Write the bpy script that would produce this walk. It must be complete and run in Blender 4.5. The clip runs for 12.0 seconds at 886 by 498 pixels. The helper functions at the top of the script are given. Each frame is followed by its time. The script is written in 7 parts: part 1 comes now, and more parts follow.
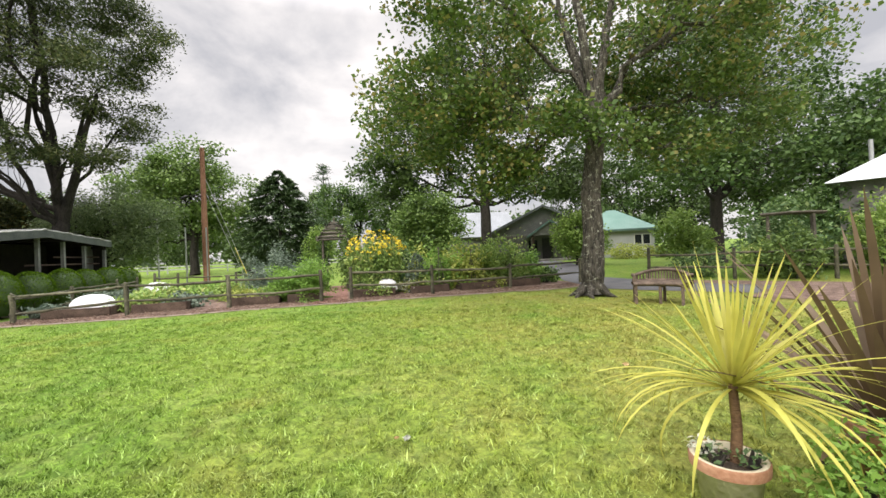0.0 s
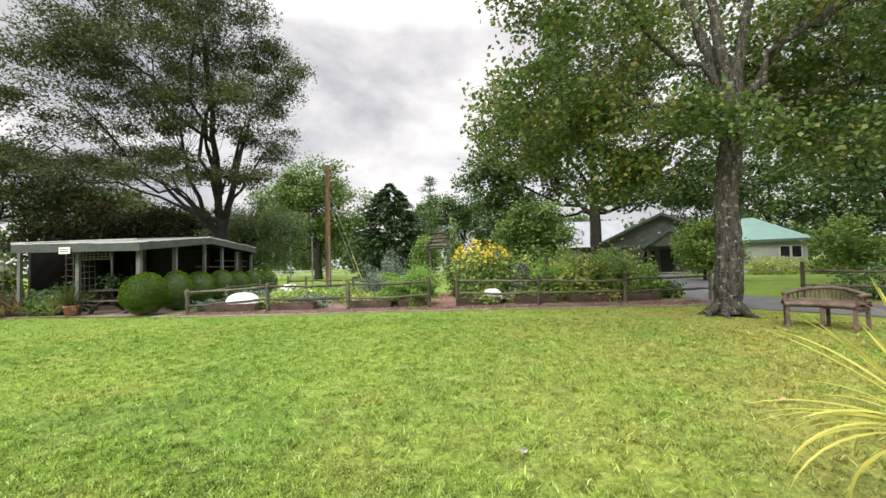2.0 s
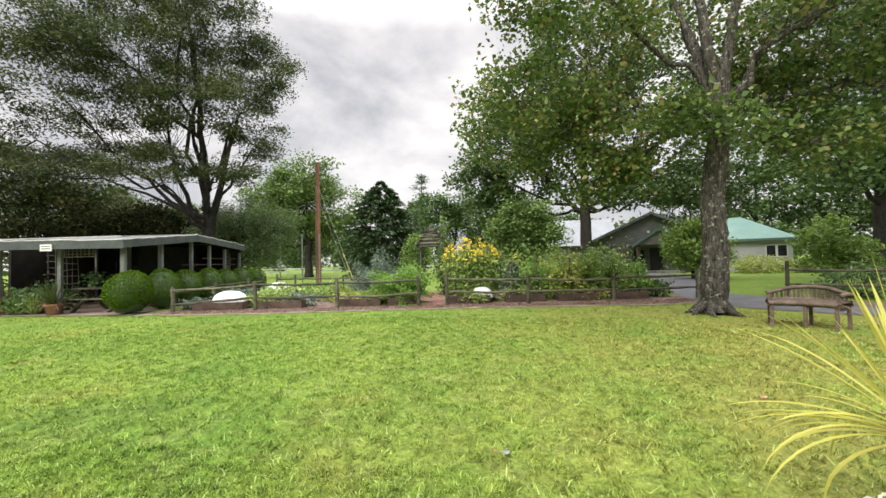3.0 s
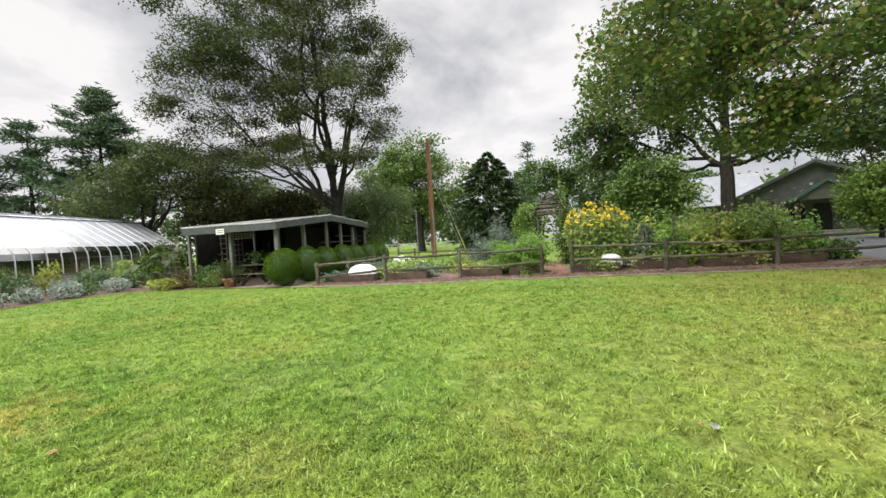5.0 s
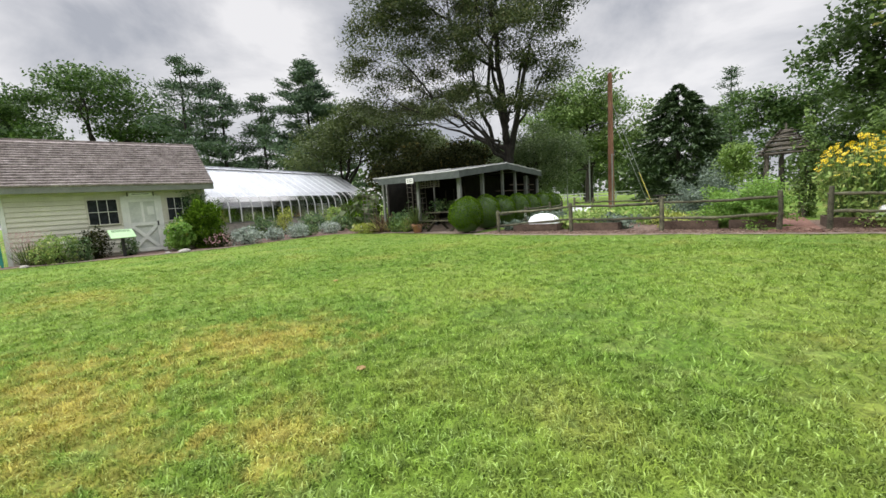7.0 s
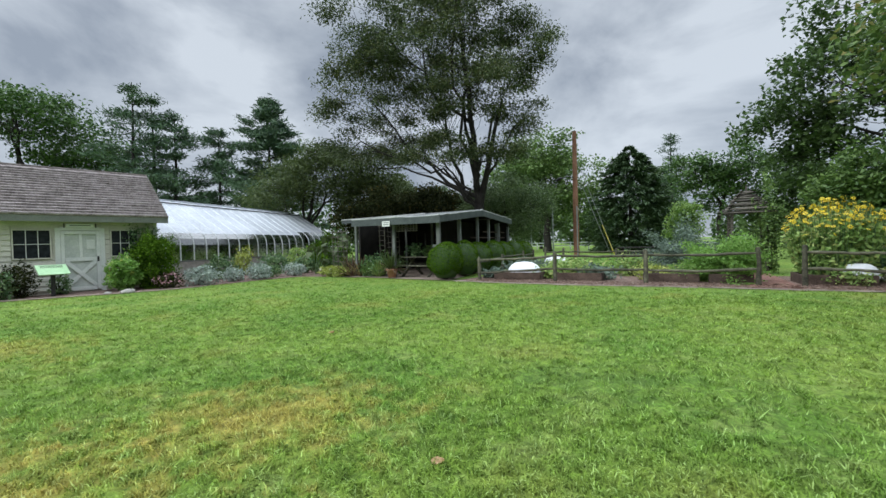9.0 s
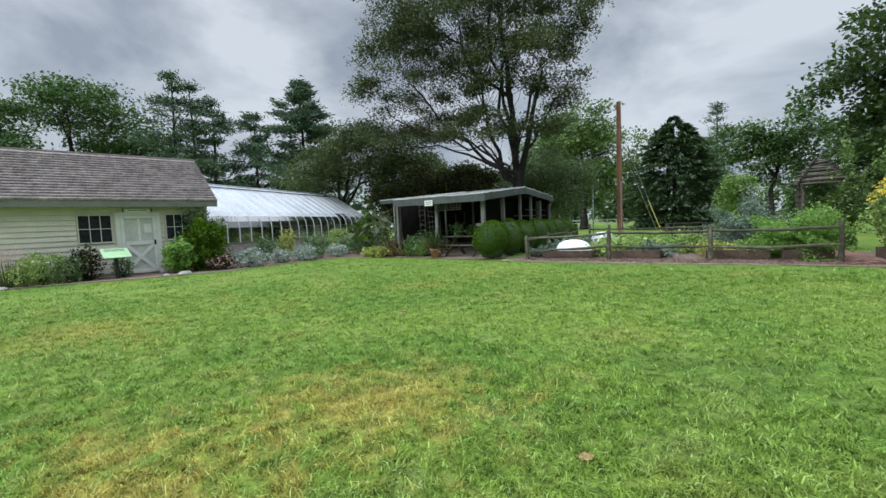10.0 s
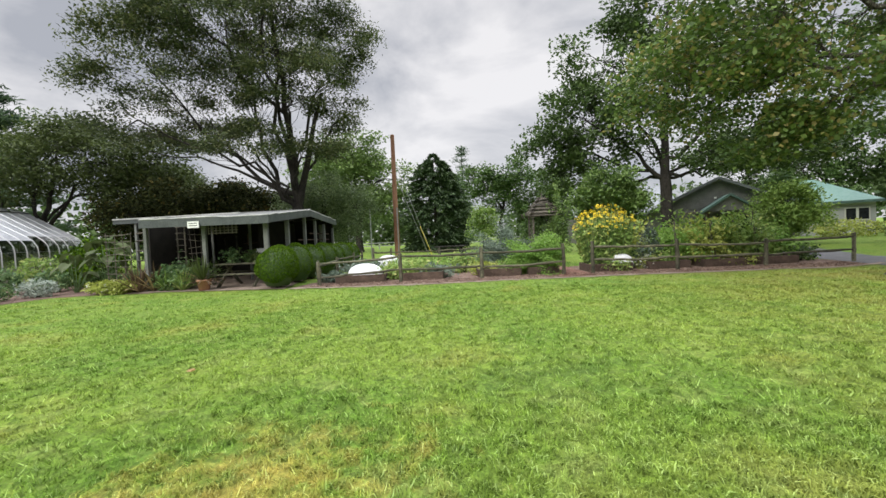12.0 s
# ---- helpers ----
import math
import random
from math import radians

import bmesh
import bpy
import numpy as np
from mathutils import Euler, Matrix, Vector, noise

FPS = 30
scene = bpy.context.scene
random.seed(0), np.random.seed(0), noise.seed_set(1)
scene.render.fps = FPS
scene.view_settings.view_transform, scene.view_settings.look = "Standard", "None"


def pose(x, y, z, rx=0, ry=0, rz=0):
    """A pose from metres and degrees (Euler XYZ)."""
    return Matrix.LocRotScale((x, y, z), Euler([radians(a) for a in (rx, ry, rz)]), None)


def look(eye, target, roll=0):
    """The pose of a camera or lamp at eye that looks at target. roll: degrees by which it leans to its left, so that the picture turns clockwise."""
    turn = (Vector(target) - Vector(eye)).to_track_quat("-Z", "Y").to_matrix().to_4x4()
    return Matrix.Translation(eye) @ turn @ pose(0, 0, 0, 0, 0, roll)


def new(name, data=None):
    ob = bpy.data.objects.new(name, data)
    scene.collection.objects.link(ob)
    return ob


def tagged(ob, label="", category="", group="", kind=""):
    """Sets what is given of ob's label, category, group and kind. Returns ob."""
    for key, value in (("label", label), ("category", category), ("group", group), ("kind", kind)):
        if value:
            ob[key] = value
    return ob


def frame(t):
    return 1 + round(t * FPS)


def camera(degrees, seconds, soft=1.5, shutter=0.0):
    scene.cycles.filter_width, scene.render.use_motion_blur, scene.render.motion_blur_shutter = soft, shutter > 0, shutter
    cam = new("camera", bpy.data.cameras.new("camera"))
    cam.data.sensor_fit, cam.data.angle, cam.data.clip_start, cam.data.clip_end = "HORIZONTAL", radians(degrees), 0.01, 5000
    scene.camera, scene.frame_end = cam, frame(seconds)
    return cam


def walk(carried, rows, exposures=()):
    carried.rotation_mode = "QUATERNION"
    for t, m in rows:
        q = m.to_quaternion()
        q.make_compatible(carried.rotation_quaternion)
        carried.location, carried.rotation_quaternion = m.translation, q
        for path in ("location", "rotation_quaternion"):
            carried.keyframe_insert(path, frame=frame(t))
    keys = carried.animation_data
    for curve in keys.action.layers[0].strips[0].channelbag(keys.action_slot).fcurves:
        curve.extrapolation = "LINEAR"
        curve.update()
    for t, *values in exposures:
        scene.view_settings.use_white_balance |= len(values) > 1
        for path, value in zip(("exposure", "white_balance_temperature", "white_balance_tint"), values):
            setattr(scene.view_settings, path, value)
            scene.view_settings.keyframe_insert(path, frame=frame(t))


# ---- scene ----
cam = camera(94.8, 12.0)

PATH = [
    (0, (0.044, 0.342, 1.304), (0.046, 2.342, 1.315), -2.6),
    (0.5, (0.002, 0.313, 1.313), (-0.236, 2.298, 1.358), -2.4),
    (1, (-0.038, 0.317, 1.292), (-0.442, 2.274, 1.354), -2.3),
    (1.5, (-0.049, 0.329, 1.283), (-0.531, 2.269, 1.358), -1.9),
    (2, (-0.07, 0.338, 1.292), (-0.559, 2.275, 1.368), -1.5),
    (2.5, (-0.024, 0.382, 1.3), (-0.482, 2.327, 1.378), -1.3),
    (2.7, (-0.015, 0.391, 1.302), (-0.459, 2.339, 1.376), -1.2),
    (4.3, (-0.152, 0.335, 1.268), (-0.759, 2.241, 1.302), -2.9),
    (4.5, (-0.252, 0.342, 1.256), (-0.904, 2.232, 1.287), -2.9),
    (5, (-0.502, 0.359, 1.227), (-1.436, 2.126, 1.181), -3.7),
    (5.5, (-0.681, 0.29, 1.21), (-1.917, 1.856, 1.062), -3.7),
    (6, (-0.964, 0.192, 1.18), (-2.293, 1.673, 0.98), -2.2),
    (6.5, (-1.197, 0.124, 1.182), (-2.679, 1.452, 0.977), -2.7),
    (7, (-1.419, 0.105, 1.186), (-2.935, 1.388, 0.951), -3.7),
    (7.2, (-1.508, 0.097, 1.188), (-2.995, 1.415, 0.959), -3.6),
    (8.8, (-2.296, -0.101, 1.218), (-3.660, 1.361, 1.188), -2.4),
    (9, (-2.417, -0.152, 1.221), (-3.779, 1.313, 1.195), -1.6),
    (9.5, (-2.72, -0.279, 1.228), (-4.172, 1.095, 1.165), -1.6),
    (10, (-2.991, -0.398, 1.222), (-4.45, 0.965, 1.101), -2.5),
    (10.5, (-3.2, -0.43, 1.231), (-4.42, 1.151, 1.122), -2.6),
    (11, (-3.434, -0.339, 1.203), (-4.351, 1.436, 1.125), -3.3),
    (11.5, (-3.631, -0.392, 1.224), (-4.386, 1.458, 1.138), -3.2),
    (12, (-3.765, -0.39, 1.278), (-4.295, 1.538, 1.221), -2.7),
]
walk(cam, [(t, look(eye, target, roll)) for t, eye, target, roll in PATH],
     exposures=[(0, 0.88, 6980, 12), (2.7, 0.85, 6900, 11), (4.4, 0.80, 6900, 11), (5.3, 0.69, 6780, 10), (6.2, 0.60, 6640, 10), (7.2, 0.56, 6620, 10), (8.8, 0.28, 5920, 5), (9.8, 0.28, 5900, 5), (10.6, 0.34, 6200, 8), (12.0, 0.60, 6640, 10)])

# ---- world and light ----
SUN_EL, SUN_AZ = radians(40), radians(195)
world = bpy.data.worlds.new("overcast_sky")
scene.world = world
world.use_nodes = True
wn, wl = world.node_tree.nodes, world.node_tree.links
wn.clear()
w_out = wn.new("ShaderNodeOutputWorld")
w_bg = wn.new("ShaderNodeBackground")
w_sky = wn.new("ShaderNodeTexSky")
w_sky.sky_type, w_sky.sun_disc = "NISHITA", False
w_sky.sun_elevation, w_sky.sun_rotation = SUN_EL, SUN_AZ
w_tc = wn.new("ShaderNodeTexCoord")
w_map = wn.new("ShaderNodeMapping")
w_map.inputs["Scale"].default_value = (1.0, 1.0, 2.1)
w_n1 = wn.new("ShaderNodeTexNoise")
w_n1.inputs["Scale"].default_value, w_n1.inputs["Detail"].default_value, w_n1.inputs["Roughness"].default_value = 2.3, 7.0, 0.55
w_n1.inputs["Distortion"].default_value = 0.35
w_ramp = wn.new("ShaderNodeValToRGB")
w_ramp.color_ramp.elements[0].position, w_ramp.color_ramp.elements[0].color = 0.37, (0.30, 0.315, 0.355, 1)
w_ramp.color_ramp.elements[1].position, w_ramp.color_ramp.elements[1].color = 0.60, (0.60, 0.60, 0.62, 1)
w_sep = wn.new("ShaderNodeSeparateXYZ")
w_up = wn.new("ShaderNodeMapRange")          # an overcast sky is brightest overhead
w_up.inputs["From Min"].default_value, w_up.inputs["From Max"].default_value = 0.50, 1.0
w_up.inputs["To Min"].default_value, w_up.inputs["To Max"].default_value = 1.0, 6.6
w_mul = wn.new("ShaderNodeVectorMath")
w_mul.operation = "SCALE"
w_dim = wn.new("ShaderNodeVectorMath")
w_dim.operation = "SCALE"
w_dim.inputs["Scale"].default_value = 0.08
w_mix = wn.new("ShaderNodeMixRGB")
w_mix.inputs["Fac"].default_value = 0.93
wl.new(w_tc.outputs["Generated"], w_map.inputs["Vector"])
wl.new(w_map.outputs["Vector"], w_n1.inputs["Vector"])
wl.new(w_n1.outputs["Fac"], w_ramp.inputs["Fac"])
wl.new(w_tc.outputs["Generated"], w_sep.inputs["Vector"])
wl.new(w_sep.outputs["Z"], w_up.inputs["Value"])
wl.new(w_ramp.outputs["Color"], w_mul.inputs[0])
wl.new(w_up.outputs["Result"], w_mul.inputs["Scale"])
wl.new(w_sky.outputs["Color"], w_dim.inputs[0])
wl.new(w_dim.outputs["Vector"], w_mix.inputs["Color1"])
wl.new(w_mul.outputs["Vector"], w_mix.inputs["Color2"])
wl.new(w_mix.outputs["Color"], w_bg.inputs["Color"])
w_bg.inputs["Strength"].default_value = 1.0
wl.new(w_bg.outputs["Background"], w_out.inputs["Surface"])

sun = new("sun", bpy.data.lights.new("sun", "SUN"))
sun.data.energy, sun.data.angle, sun.data.color = 1.5, radians(25), (1.0, 0.97, 0.92)
sun.matrix_world = look((math.sin(SUN_AZ) * 40, math.cos(SUN_AZ) * 40, 40 * math.tan(SUN_EL)), (0, 0, 0))


# ---- materials ----
def node_mat(name):
    m = bpy.data.materials.new(name)
    m.use_nodes = True
    nt = m.node_tree
    return m, nt.nodes, nt.links, nt.nodes["Principled BSDF"]


def mottled(name, a, b, scale=6.0, fine=60.0, rough=0.7, bump=0.2, metal=0.0, spec=0.4, stretch=(1, 1, 1), rnd=0.0, dist=0.02):
    """Two colours mixed by noise at two scales, with a fine bump; rnd varies the value from object to object."""
    m, n, l, p = node_mat(name)
    tc, mp = n.new("ShaderNodeTexCoord"), n.new("ShaderNodeMapping")
    mp.inputs["Scale"].default_value = stretch
    l.new(tc.outputs["Object"], mp.inputs["Vector"])
    n1, n2 = n.new("ShaderNodeTexNoise"), n.new("ShaderNodeTexNoise")
    n1.inputs["Scale"].default_value, n1.inputs["Detail"].default_value = scale, 5
    n2.inputs["Scale"].default_value, n2.inputs["Detail"].default_value = fine, 6
    l.new(mp.outputs["Vector"], n1.inputs["Vector"])
    l.new(mp.outputs["Vector"], n2.inputs["Vector"])
    add = n.new("ShaderNodeMath")
    add.operation = "ADD"
    l.new(n1.outputs["Fac"], add.inputs[0])
    l.new(n2.outputs["Fac"], add.inputs[1])
    ramp = n.new("ShaderNodeMapRange")
    ramp.inputs["From Min"].default_value, ramp.inputs["From Max"].default_value = 0.72, 1.28
    l.new(add.outputs[0], ramp.inputs["Value"])
    mix = n.new("ShaderNodeMixRGB")
    mix.inputs["Color1"].default_value, mix.inputs["Color2"].default_value = (*a, 1), (*b, 1)
    l.new(ramp.outputs["Result"], mix.inputs["Fac"])
    out = mix.outputs["Color"]
    if rnd:
        oi, hs, mr = n.new("ShaderNodeObjectInfo"), n.new("ShaderNodeHueSaturation"), n.new("ShaderNodeMapRange")
        mr.inputs["To Min"].default_value, mr.inputs["To Max"].default_value = 1 - rnd, 1 + rnd
        l.new(oi.outputs["Random"], mr.inputs["Value"])
        l.new(mr.outputs["Result"], hs.inputs["Value"])
        l.new(out, hs.inputs["Color"])
        out = hs.outputs["Color"]
    l.new(out, p.inputs["Base Color"])
    p.inputs["Roughness"].default_value, p.inputs["Metallic"].default_value = rough, metal
    p.inputs["Specular IOR Level"].default_value = spec
    if bump:
        bp = n.new("ShaderNodeBump")
        bp.inputs["Strength"].default_value, bp.inputs["Distance"].default_value = bump, dist
        l.new(add.outputs[0], bp.inputs["Height"])
        l.new(bp.outputs["Normal"], p.inputs["Normal"])
    return m


def leafy(name, a, b, c=None, glow=0.3, rough=0.55, big=0.35):
    """Leaves: each one (island) its own mix of a and b, some of c, with broad patches of tone; thin, so light passes."""
    m, n, l, p = node_mat(name)
    g, tc, nz = n.new("ShaderNodeNewGeometry"), n.new("ShaderNodeTexCoord"), n.new("ShaderNodeTexNoise")
    nz.inputs["Scale"].default_value, nz.inputs["Detail"].default_value = big, 3
    l.new(tc.outputs["Object"], nz.inputs["Vector"])
    add, mr = n.new("ShaderNodeMath"), n.new("ShaderNodeMapRange")
    add.operation = "ADD"
    l.new(g.outputs["Random Per Island"], add.inputs[0])
    l.new(nz.outputs["Fac"], add.inputs[1])
    mr.inputs["From Min"].default_value, mr.inputs["From Max"].default_value = 0.4, 1.5
    l.new(add.outputs[0], mr.inputs["Value"])
    ramp = n.new("ShaderNodeValToRGB")
    ramp.color_ramp.elements[0].color, ramp.color_ramp.elements[1].color = (*a, 1), (*b, 1)
    ramp.color_ramp.elements[0].position, ramp.color_ramp.elements[1].position = 0.1, 0.8
    if c:
        e = ramp.color_ramp.elements.new(0.93)
        e.color = (*c, 1)
    l.new(mr.outputs["Result"], ramp.inputs["Fac"])
    l.new(ramp.outputs["Color"], p.inputs["Base Color"])
    p.inputs["Roughness"].default_value = rough
    p.inputs["Specular IOR Level"].default_value = 0.35 if rough < 0.8 else 0.08
    tr, ms = n.new("ShaderNodeBsdfTranslucent"), n.new("ShaderNodeMixShader")
    l.new(ramp.outputs["Color"], tr.inputs["Color"])
    ms.inputs["Fac"].default_value = glow
    l.new(p.outputs["BSDF"], ms.inputs[1])
    l.new(tr.outputs["BSDF"], ms.inputs[2])
    l.new(ms.outputs["Shader"], n["Material Output"].inputs["Surface"])
    return m


PATCHES = (((-5.4, 1.1, 0), 50, (0.85, 0.62, 1), 0.80), ((-5.0, -0.25, 0), 4, (1.5, 0.5, 1), 0.80), ((-10.1, -0.3, 0), 20, (1.2, 0.7, 1), 0.5), ((-3.6, 0.7, 0), 0, (0.4, 0.28, 1), 0.7))
CLOVER = ((-3.9, 3.35, 0), 20, (0.75, 0.5, 1), 0.5)


def grassy(name, blades):
    """Lawn: green with paler and yellowed patches, dry patches and one of clover; tufts and blades vary one by one."""
    m, n, l, p = node_mat(name)
    tc = n.new("ShaderNodeTexCoord")
    co = tc.outputs["Object"]

    def noise_at(scale, detail=4, rough=0.5):
        t = n.new("ShaderNodeTexNoise")
        t.inputs["Scale"].default_value, t.inputs["Detail"].default_value, t.inputs["Roughness"].default_value = scale, detail, rough
        l.new(co, t.inputs["Vector"])
        return t.outputs["Fac"]

    def cells_at(scale):
        """A random value for each tuft-sized cell of the ground plan."""
        flat, t, sp = n.new("ShaderNodeVectorMath"), n.new("ShaderNodeTexVoronoi"), n.new("ShaderNodeSeparateColor")
        flat.operation = "MULTIPLY"
        flat.inputs[1].default_value = (1, 1, 0)
        l.new(co, flat.inputs[0])
        t.inputs["Scale"].default_value = scale
        l.new(flat.outputs["Vector"], t.inputs["Vector"])
        l.new(t.outputs["Color"], sp.inputs["Color"])
        return sp.outputs["Red"]

    def ranged(v, lo, hi, a=0.0, b=1.0):
        r = n.new("ShaderNodeMapRange")
        for k, x in (("From Min", lo), ("From Max", hi), ("To Min", a), ("To Max", b)):
            r.inputs[k].default_value = x
        l.new(v, r.inputs["Value"])
        return r.outputs["Result"]

    def times(a, b):
        x = n.new("ShaderNodeMath")
        x.operation = "MULTIPLY"
        for sock, v in zip(x.inputs, (a, b)):
            l.new(v, sock)
        return x.outputs[0]

    def mixed(fac, a, b):
        x = n.new("ShaderNodeMixRGB")
        for sock, v in (("Fac", fac), ("Color1", a), ("Color2", b)):
            if isinstance(v, tuple):
                x.inputs[sock].default_value = (*v, 1)
            else:
                l.new(v, x.inputs[sock])
        return x.outputs["Color"]

    def valued(col, v):
        hs = n.new("ShaderNodeHueSaturation")
        l.new(v, hs.inputs["Value"])
        l.new(col, hs.inputs["Color"])
        return hs.outputs["Color"]

    col = mixed(ranged(noise_at(0.45, 4, 0.6), 0.38, 0.60), LAWN_A, LAWN_B)
    col = mixed(ranged(noise_at(2.3, 5, 0.6), 0.52, 0.72, 0, 0.7), col, LAWN_C)
    col = mixed(ranged(noise_at(0.9, 4), 0.56, 0.70, 0, 0.45), col, LAWN_DRY)
    # thinner, drier turf towards the maple
    sx = n.new("ShaderNodeSeparateXYZ")
    l.new(co, sx.inputs["Vector"])
    dry = times(ranged(sx.outputs["X"], -2.8, 2.4, 0.03, 1.0), ranged(noise_at(0.8, 5, 0.6), 0.30, 0.60, 0.05, 0.95))
    col = mixed(times(dry, ranged(sx.outputs["Y"], 11.5, 14.0, 1.0, 0.0)), col, LAWN_DRY)
    col = mixed(ranged(noise_at(7.5, 6, 0.7), 0.50, 0.70, 0, 0.55), col, LAWN_C)
    # dark flecks by noise: uneven tone, and painted shade for the gaps between tufts
    col = mixed(ranged(noise_at(10.0, 6, 0.72), 0.38, 0.54, 0.40, 0), col, LAWN_DARK)
    # dry patches and a patch of clover, uneven ovals
    edge = noise_at(3.8, 7, 0.72)
    for (centre, turn, size, most), tone in [(q, LAWN_STRAW) for q in PATCHES] + [(CLOVER, LAWN_CLOVER)]:
        sub, sc, ln = n.new("ShaderNodeMapping"), n.new("ShaderNodeVectorMath"), n.new("ShaderNodeVectorMath")
        sub.vector_type = "TEXTURE"
        sub.inputs["Location"].default_value = centre
        sub.inputs["Rotation"].default_value = (0, 0, radians(turn))
        sub.inputs["Scale"].default_value = size
        l.new(co, sub.inputs["Vector"])
        sc.operation, ln.operation = "MULTIPLY", "LENGTH"
        sc.inputs[1].default_value = (1, 1, 0)
        l.new(sub.outputs["Vector"], sc.inputs[0])
        l.new(sc.outputs["Vector"], ln.inputs[0])
        ad = n.new("ShaderNodeMath")
        ad.operation = "MULTIPLY_ADD"
        l.new(edge, ad.inputs[0])
        ad.inputs[1].default_value = -5.5
        l.new(ln.outputs["Value"], ad.inputs[2])
        col = mixed(ranged(ad.outputs[0], -2.7, -1.35, most, 0.0), col, tone)
    col = valued(col, ranged(cells_at(15.0), 0, 1, 0.80, 1.20))
    col = valued(col, ranged(cells_at(38.0), 0, 1, 0.82, 1.18))
    if blades:
        g = n.new("ShaderNodeNewGeometry")
        each = g.outputs["Random Per Island"]
        col = mixed(ranged(each, 0.84, 0.90, 0, 0.40), col, LAWN_PALE)
        ramp = n.new("ShaderNodeFloatCurve")
        for pt, xy in zip(ramp.mapping.curves[0].points, ((0.0, 0.46), (1.0, 1.0))):
            pt.location = xy
        ramp.mapping.curves[0].points.new(0.75, 0.62)
        ramp.mapping.update()
        l.new(each, ramp.inputs["Value"])
        col = valued(col, ranged(ramp.outputs["Value"], 0, 1, 0, 1.42))
        tr, ms = n.new("ShaderNodeBsdfTranslucent"), n.new("ShaderNodeMixShader")
        l.new(col, tr.inputs["Color"])
        ms.inputs["Fac"].default_value = 0.28
        l.new(p.outputs["BSDF"], ms.inputs[1])
        l.new(tr.outputs["BSDF"], ms.inputs[2])
        l.new(ms.outputs["Shader"], n["Material Output"].inputs["Surface"])
    else:
        col = valued(col, ranged(noise_at(26, 8, 0.72), 0.3, 0.7, 0.32, 0.85))
        bp = n.new("ShaderNodeBump")
        bp.inputs["Strength"].default_value, bp.inputs["Distance"].default_value = 0.7, 0.03
        l.new(noise_at(45, 8, 0.75), bp.inputs["Height"])
        l.new(bp.outputs["Normal"], p.inputs["Normal"])
    l.new(col, p.inputs["Base Color"])
    p.inputs["Roughness"].default_value = 0.75
    p.inputs["Specular IOR Level"].default_value = 0.12
    return m


def glass(name, tint=(0.9, 0.95, 0.93), rough=0.05, clear=0.6):
    """Thin glazing: partly clear, partly glossy."""
    m, n, l, p = node_mat(name)
    tr, gl, ms = n.new("ShaderNodeBsdfTransparent"), n.new("ShaderNodeBsdfGlossy"), n.new("ShaderNodeMixShader")
    fr, mr, nz = n.new("ShaderNodeFresnel"), n.new("ShaderNodeMapRange"), n.new("ShaderNodeTexNoise")
    tr.inputs["Color"].default_value = (*tint, 1)
    gl.inputs["Roughness"].default_value = rough
    nz.inputs["Scale"].default_value = 2.0
    bp = n.new("ShaderNodeBump")
    bp.inputs["Strength"].default_value = 0.05
    l.new(nz.outputs["Fac"], bp.inputs["Height"])
    l.new(bp.outputs["Normal"], gl.inputs["Normal"])
    mr.inputs["To Min"].default_value, mr.inputs["To Max"].default_value = 1 - clear, 1.0
    l.new(fr.outputs["Fac"], mr.inputs["Value"])
    l.new(mr.outputs["Result"], ms.inputs["Fac"])
    l.new(tr.outputs["BSDF"], ms.inputs[1])
    l.new(gl.outputs["BSDF"], ms.inputs[2])
    l.new(ms.outputs["Shader"], n["Material Output"].inputs["Surface"])
    return m


